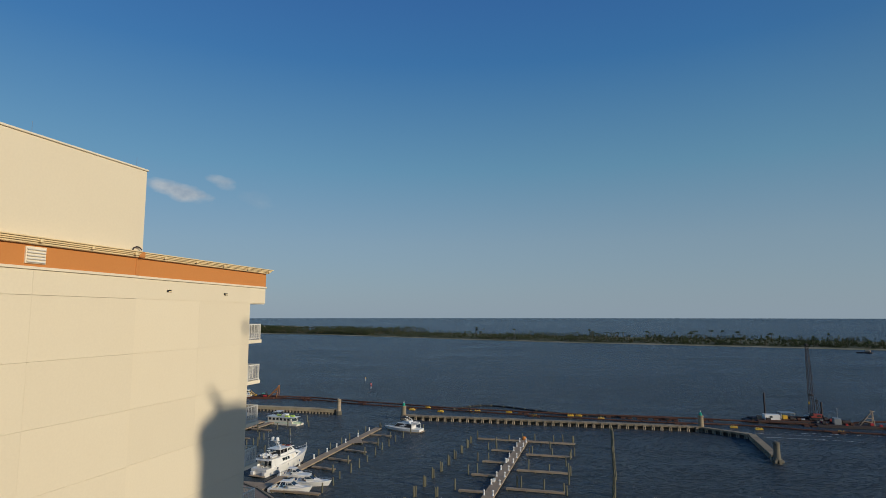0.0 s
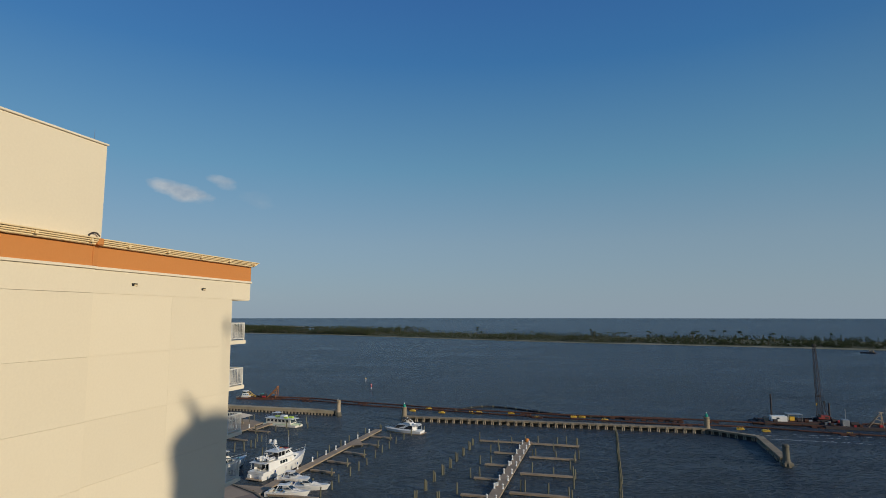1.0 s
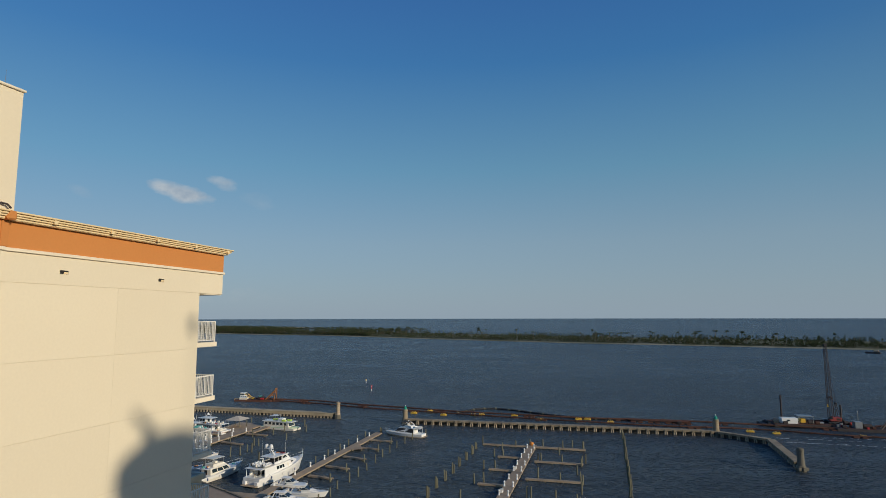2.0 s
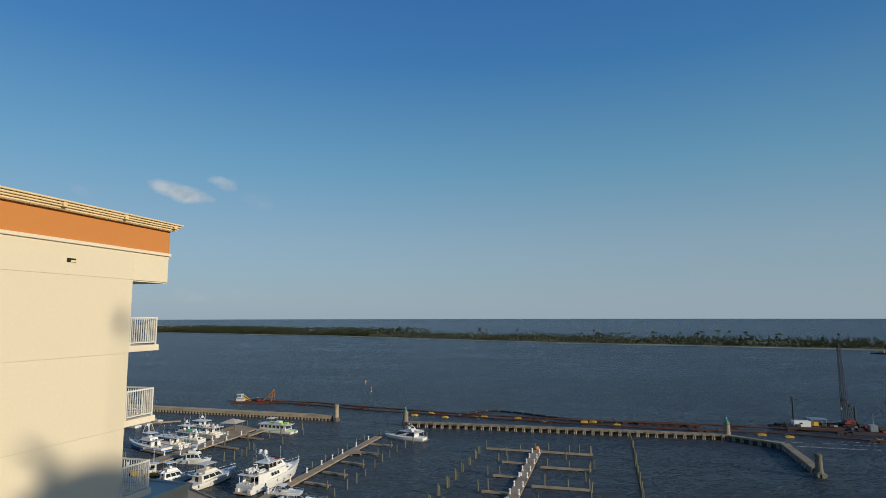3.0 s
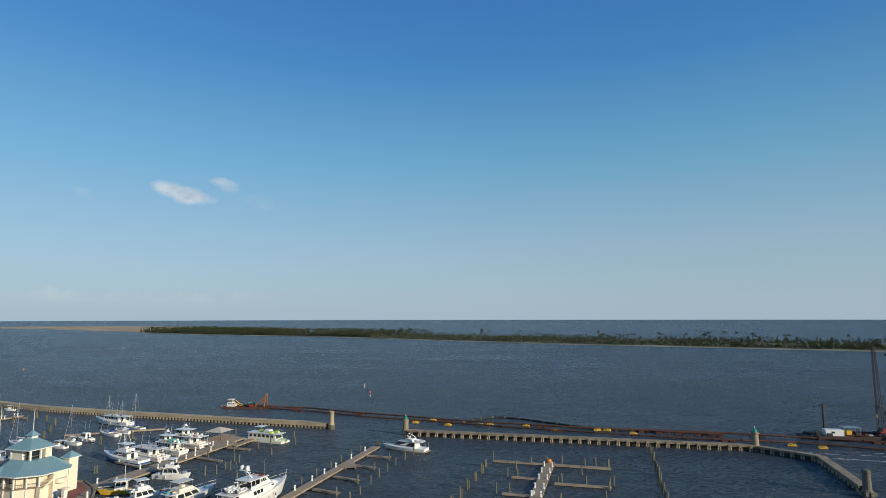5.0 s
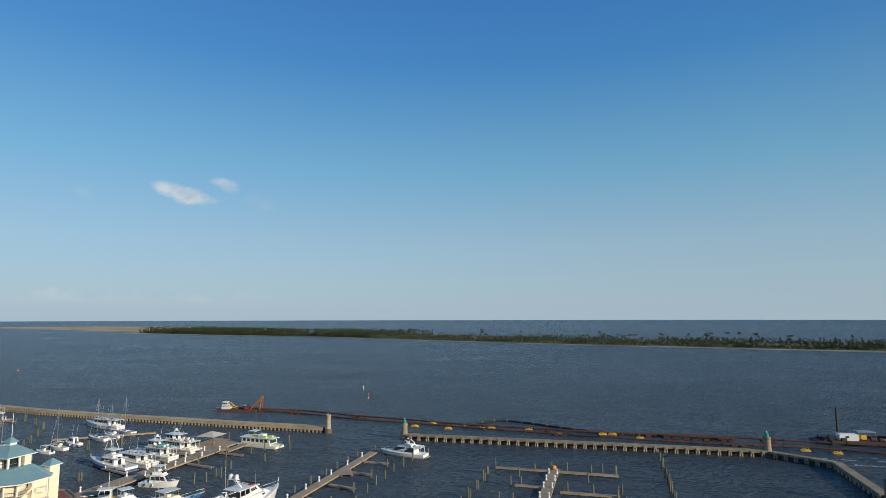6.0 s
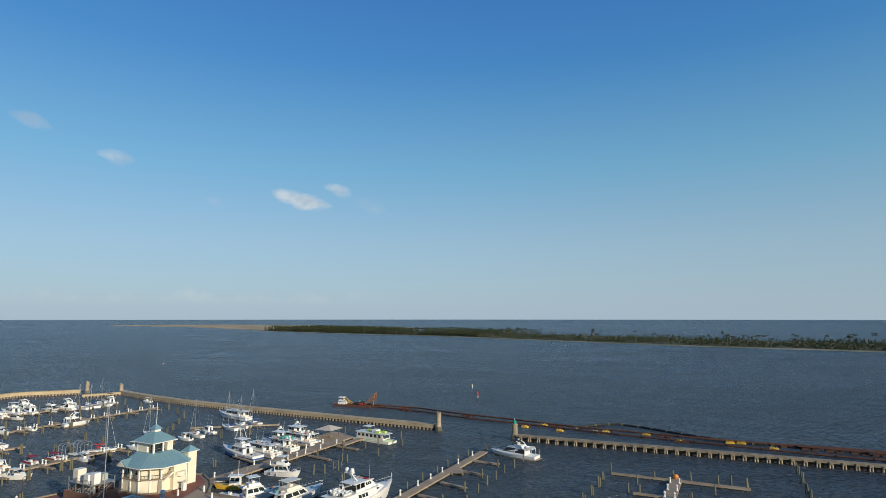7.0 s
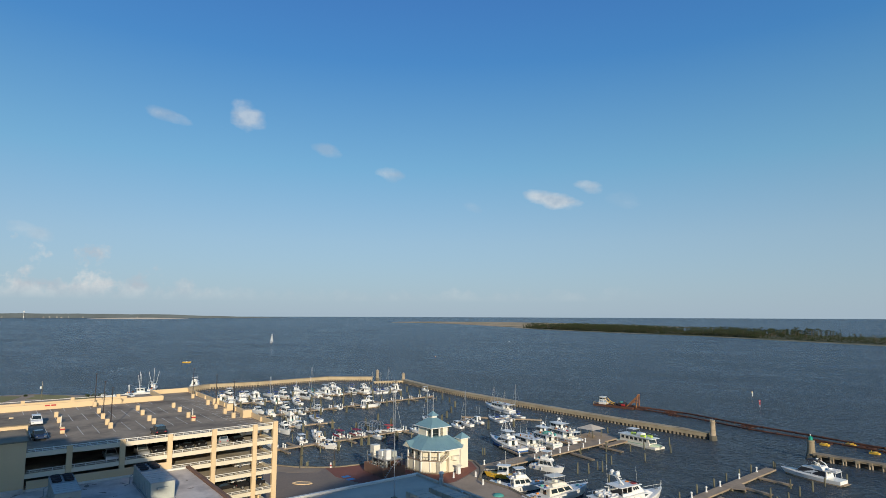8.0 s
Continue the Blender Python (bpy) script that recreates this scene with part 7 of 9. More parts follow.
def flybridge_boat(stern, bow, label, hull="gelcoat", B=4.6, tower=False, canopy=None, top="gelcoat", name="cabin_cruiser", decks=2, stripe=None, house="gelcoat", aft=-0.22):
    m, L = at_two(stern, bow)
    t = boat(name, label, m)
    fb, fs = 0.115 * L + 0.7, 0.05 * L + 0.6
    hull_part("bottom_paint", t, L, B, fb, fs, "bottom", -0.01, 0.24, grow=0.02)
    hull_part("hull", t, L, B, fb, fs, hull, 0.2, 1.0)
    if hull != "gelcoat":
        hull_part("sheer_band", t, L, B, fb, fs, "gelcoat", 0.62, 1.01, grow=0.03, label="white band along the sheer")
    if stripe:
        hull_part("stripe", t, L, B, fb, fs, stripe, 0.52, 0.62, grow=0.03)
    z = fs + 0.25
    cabin(t, "deckhouse", L * aft, L * 0.26, B * 0.80, fs, z + 1.75, L * 0.13, 0.15, B * 0.68, 0.62, mat=house, panes=3 if aft > -0.3 else 5, back=True)
    if decks > 1:
        part("fly_deck", box(-L * 0.3, L * 0.1, -B * 0.38, B * 0.38, z + 1.72, z + 1.84, bevel=0.04), "gelcoat", t)
        low, high = tapered(-L * 0.16, L * 0.11, B * 0.66, z + 1.8, z + 2.6, L * 0.05, 0, B * 0.6, 0.7)
        bm = bmesh.new()
        quad8(bm, low, high)
        f = part("flybridge", bm, house, t)
        part("wind_screen", on_face(low, high, 1, 0.05, 0.95, 0.6, 1.25), "glass", f)
        part("helm_seat", box(-L * 0.08, -L * 0.03, -0.6, 0.6, z + 2.6, z + 3.1, bevel=0.06), canopy or "gelcoat", f)
        if canopy or tower:
            part("hardtop", box(-L * 0.17, L * 0.06, -B * 0.32, B * 0.32, z + 4.0, z + 4.12, bevel=0.04), canopy or top, t)
            for x in (-L * 0.16, L * 0.04):
                for s in (-B * 0.29, B * 0.29):
                    part("hardtop_post", tube((x, s, z + 2.5), (x, s * 0.97, z + 4.0), 0.04, 0.04, 5), "alu", t)
    if tower:
        zz = z + 4.1
        tw = part("tuna_tower", box(-0.9, 0.5, -0.7, 0.7, zz + 2.9, zz + 3.0), "gelcoat", t, "white tubular tuna tower")
        for x, x2 in ((-1.6, -0.8), (1.0, 0.4)):
            for s in (-1.3, 1.3):
                part("tower_leg", tube((x, s, zz), (x2, s * 0.5, zz + 2.9), 0.07, 0.06, 5), "gelcoat", tw)
        part("tower_rail", chain([(-0.8, -0.65, zz + 3.7), (0.5, -0.65, zz + 3.7), (0.5, 0.65, zz + 3.7), (-0.8, 0.65, zz + 3.7), (-0.8, -0.65, zz + 3.7)], 0.05, 5), "alu", tw)
        part("tower_top", box(-0.8, 0.5, -0.7, 0.7, zz + 4.4, zz + 4.5), "gelcoat", tw)
        for s in (-1, 1):
            part("outrigger", tube((0, s * B * 0.4, z + 1.5), (-3.5, s * (B * 0.4 + 1.4), z + 8.5), 0.04, 0.02, 5), "alu", t)
    part("cockpit", box(-L * 0.47, -L * 0.23, -B * 0.36, B * 0.36, fs - 0.04, fs + 0.02), "cream_gelcoat", t, "recessed pale cockpit sole")
    for s in (-1, 1):
        part("antenna", tube((-L * 0.1, s * B * 0.3, z + 2.5), (-L * 0.14, s * B * 0.32, z + 6.2), 0.025, 0.01, 4), "gelcoat", t)
    deck_rail(t, L, B, fb, fs)
    part("swim_platform", box(-L / 2 - 0.8, -L / 2, -B * 0.38, B * 0.38, 0.3, 0.42, bevel=0.03), "deck_wood", t)
    fenders(t, L, B, fs, 2)
    clutter(t, -L * 0.45, -L * 0.25, B * 0.7, fs + 0.02, int(L * 1000))
    clutter(t, L * 0.28, L * 0.4, B * 0.35, fs + 0.3 + (fb - fs) * 0.35, int(L * 1700))
    if decks > 1:
        clutter(t, -L * 0.28, -L * 0.16, B * 0.6, z + 1.84, int(L * 700))
    return t


def clutter(t, x0, x1, w, z, seed):
    """Gear lying about on a boat's deck: coolers, cushions, coils and buckets."""
    r = random.Random(seed)
    for _ in range(6):
        x, y, s = r.uniform(x0, x1), r.uniform(-w, w) * 0.4, r.uniform(0.18, 0.42)
        mat = r.choice(("gelcoat", "cream_gelcoat", "navy", "black", "deck_wood", "orange", "teal_canvas", "steel"))
        if r.random() < 0.6:
            part("gear_box", box(x - s, x + s, y - s * 0.6, y + s * 0.6, z, z + s * 1.1, bevel=0.04), mat, t)
        else:
            part("rope_coil", lathe([(s, z), (s * 1.05, z + 0.12), (s * 0.6, z + 0.2)], 9, at=(x, y)), r.choice(("deck_wood", "navy", "cream_gelcoat")), t)


def sleek_yacht(stern, bow, label="sleek white motor yacht with black windows and canopy", B=4.8, canvas="black"):
    m, L = at_two(stern, bow)
    t = boat("motor_yacht", label, m)
    fb, fs = 1.7, 1.3
    hull_part("bottom_paint", t, L, B, fb, fs, "bottom", -0.01, 0.2, grow=0.02)
    hull_part("boot_stripe", t, L, B, fb, fs, "deck_wood", 0.19, 0.42, grow=0.05, label="tan boot stripe")
    hull_part("hull", t, L, B, fb, fs, "gelcoat", 0.33, 1.0)
    low, high = tapered(-L * 0.30, L * 0.27, B * 0.86, 1.25, 3.35, 2.6, 0.1, B * 0.72, 0.5)
    bm = bmesh.new()
    quad8(bm, low, high)
    bmesh.ops.bevel(bm, geom=bm.edges[:], offset=0.1, segments=2, affect="EDGES")
    c = part("saloon", bm, "gelcoat", t)
    for s in (0, 2):
        for u0, u1 in ((0.03, 0.44), (0.48, 0.97)) if s == 0 else ((0.03, 0.52), (0.56, 0.97)):
            part("window", on_face(low, high, s, u0, u1, 0.24, 0.88), "black", c, "black wrap-round window")
    part("windscreen", on_face(low, high, 1, 0.06, 0.94, 0.3, 0.92), "glass", c)
    low, high = tapered(-L * 0.25, L * 0.06, B * 0.68, 3.3, 4.15, 1.7, 0.5, B * 0.6, 0.6)
    bm = bmesh.new()
    quad8(bm, low, high)
    bmesh.ops.bevel(bm, geom=bm.edges[:], offset=0.1, segments=1, affect="EDGES")
    f = part("flybridge", bm, "gelcoat", t)
    part("venturi_screen", on_face(low, high, 1, 0.05, 0.95, 0.7, 1.3), "glass", f)
    part("helm_seat", box(-L * 0.13, -L * 0.09, -0.7, 0.7, 4.15, 4.7, bevel=0.08), "cream_gelcoat", f)
    for s in (-1, 1):
        part("arch_leg", chain([(-L * 0.24, s * B * 0.33, 3.3), (-L * 0.19, s * B * 0.31, 4.6), (-L * 0.1, s * B * 0.3, 5.35)], 0.16, 8), "gelcoat", t, "raked white arch leg")
        part("bimini_strut", tube((0.02 * L, s * B * 0.27, 4.1), (-0.02 * L, s * B * 0.28, 5.4), 0.03, 0.03, 5), "alu", t)
    bm = bmesh.new()
    quad8(bm, [(-L * 0.14, -B * 0.31, 5.35), (L * 0.04, -B * 0.3, 5.3), (L * 0.04, B * 0.3, 5.3), (-L * 0.14, B * 0.31, 5.35)], [(-L * 0.12, -B * 0.25, 5.62), (L * 0.02, -B * 0.24, 5.55), (L * 0.02, B * 0.24, 5.55), (-L * 0.12, B * 0.25, 5.62)])
    part("bimini", bm, canvas, t, "canvas bimini")
    part("aft_roof", box(-L * 0.44, -L * 0.28, -B * 0.36, B * 0.36, 3.2, 3.34, bevel=0.05), "gelcoat", t)
    for s in (-1, 1):
        part("roof_strut", tube((-L * 0.43, s * B * 0.34, 1.25), (-L * 0.42, s * B * 0.34, 3.2), 0.07, 0.06, 6), "gelcoat", t)
    part("tender", chain([(-L * 0.43, -0.9, 3.62), (-L * 0.31, -0.9, 3.62), (-L * 0.27, 0, 3.7), (-L * 0.31, 0.9, 3.62), (-L * 0.43, 0.9, 3.62)], 0.26, 8), "gelcoat", t, "white inflatable tender")
    part("fore_deck", box(L * 0.2, L * 0.38, -B * 0.22, B * 0.22, 1.5, 1.75, bevel=0.06), "cream_gelcoat", t)
    part("radar_dome", lathe([(0.1, 5.62), (0.32, 5.68), (0.32, 5.9), (0.08, 6.0)], 10, at=(-L * 0.11, 0)), "gelcoat", t)
    deck_rail(t, L, B, fb, fs, 0.4)
    part("swim_platform", box(-L / 2 - 0.9, -L / 2, -B * 0.4, B * 0.4, 0.3, 0.44, bevel=0.03), "deck_wood", t)


def charter_boat(stern, bow, label, B=5.2, double=True, canopy=None, accent="red"):
    """A long-housed fishing charter boat: saloon with a row of windows, covered after deck, upper deck with a wheelhouse."""
    m, L = at_two(stern, bow)
    t = boat("charter_boat", label, m)
    fb, fs = 2.7, 1.5
    hull_part("bottom_paint", t, L, B, fb, fs, "bottom", -0.01, 0.24, grow=0.02)
    hull_part("hull", t, L, B, fb, fs, "gelcoat", 0.2, 1.0)
    hull_part("rubbing_strake", t, L, B, fb, fs, accent, 0.66, 0.71, grow=0.05)
    cabin(t, "saloon", -L * 0.26, L * 0.24, B * 0.78, fs - 0.1, fs + 2.2, 1.3, 0.05, B * 0.74, 0.72, panes=7, v=(0.45, 0.85), back=True)
    up = part("upper_deck", box(-L * 0.46, L * 0.17, -B * 0.43, B * 0.43, fs + 2.2, fs + 2.34, bevel=0.04), "gelcoat", t)
    for x in (-0.44, -0.36, -0.28):
        for s in (-1, 1):
            part("stanchion", tube((x * L, s * B * 0.4, fs - 0.1), (x * L, s * B * 0.4, fs + 2.2), 0.05, 0.05, 5), "gelcoat", up)
    for x in (-0.42, -0.33):
        part("bench", box(x * L - 0.3, x * L + 0.3, -B * 0.28, B * 0.28, fs, fs + 0.5, bevel=0.05), "cream_gelcoat", t)
    for s in (-1, 1):
        z = fs + 2.34
        part("deck_rail", chain([(-L * 0.45, s * B * 0.42, z + 0.95), (L * 0.15, s * B * 0.41, z + 0.95)], 0.035, 5), "alu", t)
        part("deck_rail", chain([(-L * 0.45, s * B * 0.42, z + 0.5), (L * 0.15, s * B * 0.41, z + 0.5)], 0.025, 5), "alu", t)
        for k in range(9):
            x = -L * 0.45 + L * 0.6 * k / 8
            part("rail_post", tube((x, s * B * 0.42, z), (x, s * B * 0.42, z + 0.95), 0.025, 0.025, 4), "alu", t)
        part("life_ring", tube((-L * 0.1, s * B * 0.43, z + 0.5), (-L * 0.1, s * (B * 0.43 + 0.1), z + 0.5), 0.36, 0.36, 10), "orange", t, "orange life ring")
    if double:
        cabin(t, "wheelhouse", -L * 0.06, L * 0.13, B * 0.6, fs + 2.34, fs + 4.3, 0.7, 0.1, B * 0.54, 0.85, panes=2, v=(0.42, 0.86), back=True)
        part("wheelhouse_roof", box(-L * 0.2, L * 0.12, -B * 0.34, B * 0.34, fs + 4.3, fs + 4.42, bevel=0.04), "gelcoat", t)
        radar_mast(t, -L * 0.04, fs + 4.42, 1.6, 1)
        r = random.Random(int(L * 100))
        for k in range(7):
            x = -L * 0.42 + k * L * 0.05
            part("deck_locker", box(x, x + 0.7, (-1) ** k * B * 0.2 - 0.35, (-1) ** k * B * 0.2 + 0.35, fs + 2.34, fs + 2.34 + r.uniform(0.4, 1.0), bevel=0.05), r.choice(("gelcoat", "cream_gelcoat", accent)), t)
    if canopy:
        part("canopy", lathe([(B * 0.36, fs + 2.4), (B * 0.35, fs + 2.8), (B * 0.24, fs + 3.2), (0.2, fs + 3.35)], 14, at=(-L * 0.18, 0)), canopy, t, "rounded canvas cover")
    for k in (-1, 1):
        part("antenna", tube((-L * 0.02, k * B * 0.25, fs + 2.4), (-L * 0.06, k * B * 0.27, fs + 7.5), 0.03, 0.012, 4), "gelcoat", t)
    deck_rail(t, L, B, fb, fs)
    fenders(t, L, B, fs, 3)
    clutter(t, -L * 0.45, -L * 0.28, B * 0.7, fs, int(L * 500))
    clutter(t, -L * 0.4, L * 0.0, B * 0.7, fs + 2.34, int(L * 610))
    clutter(t, -L * 0.4, -L * 0.1, B * 0.8, fs + 2.34, int(L * 333))
    return t


def express_boat(stern, bow, label, B=3.7):
    m, L = at_two(stern, bow)
    t = boat("express_cruiser", label, m)
    fb, fs = 1.6, 1.05
    hull_part("bottom_paint", t, L, B, fb, fs, "bottom", -0.01, 0.26, grow=0.02)
    hull_part("hull", t, L, B, fb, fs, "gelcoat", 0.22, 1.0)
    low, high = tapered(-L * 0.05, L * 0.38, B * 0.72, 1.15, 1.95, L * 0.2, 0, B * 0.5, 0.35)
    bm = bmesh.new()
    quad8(bm, low, high)
    bmesh.ops.bevel(bm, geom=bm.edges[:], offset=0.1, segments=1, affect="EDGES")
    part("foredeck_cabin", bm, "gelcoat", t)
    low, high = tapered(-L * 0.08, L * 0.13, B * 0.78, 1.8, 2.45, L * 0.12, -0.1, B * 0.62, 0.8)
    bm = bmesh.new()
    quad8(bm, low, high)
    w = part("windscreen_frame", bm, "gelcoat", t)
    part("windscreen", on_face(low, high, 1, 0.03, 0.97, 0.08, 0.95), "glass", w)
    for s in (0, 2):
        part("side_glass", on_face(low, high, s, 0.05, 0.95, 0.15, 0.9), "glass", w)
    part("cockpit", box(-L * 0.44, -L * 0.08, -B * 0.38, B * 0.38, 1.02, 1.09), "cream_gelcoat", t)
    low, high = tapered(-L * 0.24, L * 0.03, B * 0.66, 2.72, 2.88, 0.5, 0.15, B * 0.56, 0.8)
    bm = bmesh.new()
    quad8(bm, low, high)
    bmesh.ops.bevel(bm, geom=bm.edges[:], offset=0.05, segments=1, affect="EDGES")
    top = part("hardtop", bm, "gelcoat", t, "white swept hardtop")
    for s in (-1, 1):
        part("hardtop_leg", tube((-L * 0.27, s * B * 0.40, 1.1), (-L * 0.19, s * B * 0.31, 2.76), 0.13, 0.1, 6), "gelcoat", top)
        part("hardtop_strut", tube((-L * 0.04, s * B * 0.34, 1.9), (-L * 0.05, s * B * 0.29, 2.76), 0.05, 0.05, 5), "gelcoat", top)
    part("seat", box(-L * 0.42, -L * 0.36, -B * 0.3, B * 0.3, 1.05, 1.6, bevel=0.06), "cream_gelcoat", t)
    part("engine_hatch", box(-L * 0.49, -L * 0.44, -B * 0.3, B * 0.3, 1.0, 1.2, bevel=0.04), "gelcoat", t)
    deck_rail(t, L, B, fb, fs, 0.5, 0.5)
    clutter(t, -L * 0.4, -L * 0.1, B * 0.7, 1.09, int(L * 900 + B * 77))
    return t


def sailboat(stern, bow, label, cover="navy", hull="gelcoat", mast=13.0):
    m, L = at_two(stern, bow)
    t = boat("sailing_boat", label, m)
    B, fb, fs = L * 0.31, 1.35, 1.0
    hull_part("bottom_paint", t, L, B, fb, fs, "bottom", -0.01, 0.26, grow=0.02)
    hull_part("hull", t, L, B, fb, fs, hull, 0.22, 1.0)
    cabin(t, "coachroof", -L * 0.12, L * 0.24, B * 0.55, 1.05, 1.65, 0.5, 0.1, B * 0.48, 0.6, panes=3, front=False)
    part("cockpit", box(-L * 0.42, -L * 0.13, -B * 0.28, B * 0.28, 1.0, 1.06), "deck_wood", t)
    part("mast", tube((L * 0.08, 0, 1.4), (L * 0.08, 0, mast), 0.10, 0.07, 7), "alu", t)
    part("boom", tube((L * 0.08, 0, 2.6), (-L * 0.34, 0, 2.7), 0.07, 0.06, 6), "alu", t)
    part("sail_cover", tube((L * 0.06, 0, 2.82), (-L * 0.32, 0, 2.85), 0.22, 0.13, 8), cover, t, "furled mainsail under a canvas cover")
    part("spreaders", tube((L * 0.08, -0.9, mast * 0.6), (L * 0.08, 0.9, mast * 0.6), 0.03, 0.03, 5), "alu", t)
    for p in ((L * 0.48, 0, 1.4), (-L * 0.47, 0, 1.1), (L * 0.06, B * 0.46, 1.1), (L * 0.06, -B * 0.46, 1.1)):
        part("stay", tube(p, (L * 0.08, 0, mast - 0.2), 0.012, 0.012, 4), "alu", t)
    part("furled_jib", tube((L * 0.46, 0, 1.6), (L * 0.1, 0, mast * 0.93), 0.03, 0.015, 6), "gelcoat", t)
    part("sprayhood", lathe([(B * 0.26, 1.6), (B * 0.25, 2.0), (B * 0.15, 2.25), (0.05, 2.3)], 10, at=(-L * 0.14, 0)), cover, t)
    deck_rail(t, L, B, fb, fs, 0.6, 0.5)
    return t


def houseboat(stern, bow):
    m, L = at_two(stern, bow)
    t = boat("houseboat", "white and pale green houseboat with lime furniture on its roof", m)
    B = 5.0
    part("pontoon_hull", box(-L / 2, L / 2 - 1.2, -B / 2, B / 2, -0.4, 0.75, bevel=0.1), "cream_gelcoat", t)
    hull_part("bow_hull", t, L, B, 1.5, 0.9, "green_hull", 0.2, 1.0)
    low, high = tapered(-L * 0.42, L * 0.28, B * 0.86, 0.9, 3.1, 0.5, 0.1, B * 0.84, 0.95)
    bm = bmesh.new()
    quad8(bm, low, high)
    c = part("house", bm, "cream_gelcoat", t)
    for s in (0, 2):
        for i in range(6):
            part("window", on_face(low, high, s, 0.05 + i * 0.155, 0.15 + i * 0.155, 0.42, 0.85), "glass", c)
    part("front_window", on_face(low, high, 1, 0.1, 0.9, 0.3, 0.85), "glass", c)
    part("roof_deck", box(-L * 0.46, L * 0.34, -B * 0.46, B * 0.46, 3.1, 3.25, bevel=0.04), "gelcoat", t)
    part("roof_rail", chain([(-L * .45, -B * .45, 4.1), (L * .3, -B * .45, 4.1), (L * .3, B * .45, 4.1), (-L * .45, B * .45, 4.1), (-L * .45, -B * .45, 4.1)], 0.035, 5), "alu", t)
    part("upper_helm", box(-L * 0.06, L * 0.06, -1.1, 1.1, 3.25, 4.3, bevel=0.08), "gelcoat", t)
    part("canopy", box(-L * 0.28, -L * 0.1, -1.7, 1.7, 5.2, 5.3, bevel=0.04), "gelcoat", t)
    for x in (-L * .27, -L * .11):
        for y in (-1.6, 1.6):
            part("canopy_post", tube((x, y, 3.2), (x, y, 5.2), 0.04, 0.04, 5), "alu", t)
    for x, y in ((-L * 0.2, 0.4), (-L * 0.02, 1.6), (L * 0.1, -1.0), (L * 0.18, 0.8)):
        part("lounge_seat", box(x - 0.9, x + 0.9, y - 0.5, y + 0.5, 3.25, 3.9, bevel=0.08), "lime", t, "lime green lounge seat")
    deck_rail(t, L, B, 1.5, 0.9, 0.6, 0.8)


def work_boat(stern, bow, label, hull="yellow"):
    m, L = at_two(stern, bow)
    t = boat("work_boat", label, m)
    B, fb, fs = 3.4, 1.45, 0.85
    hull_part("bottom_paint", t, L, B, fb, fs, "black", -0.01, 0.3, grow=0.02)
    hull_part("hull", t, L, B, fb, fs, hull, 0.24, 1.0)
    part("deck_floor", box(-L * 0.46, L * 0.3, -B * 0.36, B * 0.36, fs - 0.02, fs + 0.06), "deck_wood", t)
    cabin(t, "wheelhouse", -L * 0.12, L * 0.16, B * 0.62, 1.0, 3.3, 0.4, 0.1, B * 0.56, 0.9, panes=2, v=(0.5, 0.88))
    part("wheelhouse_roof", box(-L * 0.17, L * 0.17, -B * 0.36, B * 0.36, 3.3, 3.42, bevel=0.03), "gelcoat", t)
    part("mast", tube((-L * 0.05, 0, 3.4), (-L * 0.05, 0, 7.2), 0.08, 0.05, 6), "gelcoat", t)
    part("boom", tube((-L * 0.06, 0, 3.8), (-L * 0.4, 0, 5.6), 0.06, 0.05, 6), "steel", t)
    part("winch", tube((-L * 0.25, -0.6, 1.5), (-L * 0.25, 0.6, 1.5), 0.35, 0.35, 10), "rust", t)
    for i in range(4):
        part("crate", box(-L * 0.44 + i * 0.5, -L * 0.44 + i * 0.5 + 0.4, -0.8 + (i % 2) * 0.9, -0.2 + (i % 2) * 0.9, 1.0, 1.5, bevel=0.03), "navy" if i % 2 else "orange", t)
    deck_rail(t, L, B, fb, fs, 0.6, 0.5)
    return t


def trawler(stern, bow, label):
    t = work_boat(stern, bow, label, "gelcoat")
    m, L = at_two(stern, bow)
    for s in (-1, 1):
        part("trawl_arm", tube((-L * 0.02, s * 1.0, 2.2), (-L * 0.05, s * 3.0, 11.0), 0.1, 0.06, 6), "gelcoat", t)
    part("tall_mast", tube((-L * 0.04, 0, 3.4), (-L * 0.04, 0, 12.5), 0.12, 0.06, 6), "gelcoat", t)
    part("gallows", chain([(-L * .4, -1.2, 1), (-L * .4, -1.0, 5.2), (-L * .4, 1.0, 5.2), (-L * .4, 1.2, 1)], 0.1, 6), "gelcoat", t)
    for s in (-1, 1):
        part("rigging", tube((-L * 0.04, 0, 12), (L * 0.45 * s, 0, 1.8), 0.02, 0.02, 4), "dark_steel", t)


def runabout(stern, bow, label, top=None, hull="gelcoat"):
    m, L = at_two(stern, bow)
    t = boat("runabout", label, m, "small runabouts")
    B = L * 0.36
    hull_part("hull", t, L, B, 1.05, 0.75, hull, 0.05, 1.0)
    part("cockpit", box(-L * 0.42, L * 0.1, -B * 0.32, B * 0.32, 0.74, 0.82), "cream_gelcoat", t)
    part("console", box(-L * 0.06, L * 0.04, -0.4, 0.4, 0.8, 1.6, bevel=0.06), "gelcoat", t)
    part("screen", box(L * 0.02, L * 0.04, -0.42, 0.42, 1.5, 1.95), "glass", t)
    part("engine", box(-L * 0.53, -L * 0.46, -0.3, 0.3, 0.5, 1.5, bevel=0.08), "black", t)
    if top:
        part("top", box(-L * 0.25, L * 0.1, -B * 0.4, B * 0.4, 2.5, 2.6, bevel=0.04), top, t)
        for x in (-L * 0.23, L * 0.08):
            for s in (-B * 0.36, B * 0.36):
                part("top_post", tube((x, s, 0.8), (x, s, 2.5), 0.035, 0.035, 5), "alu", t)
    return t


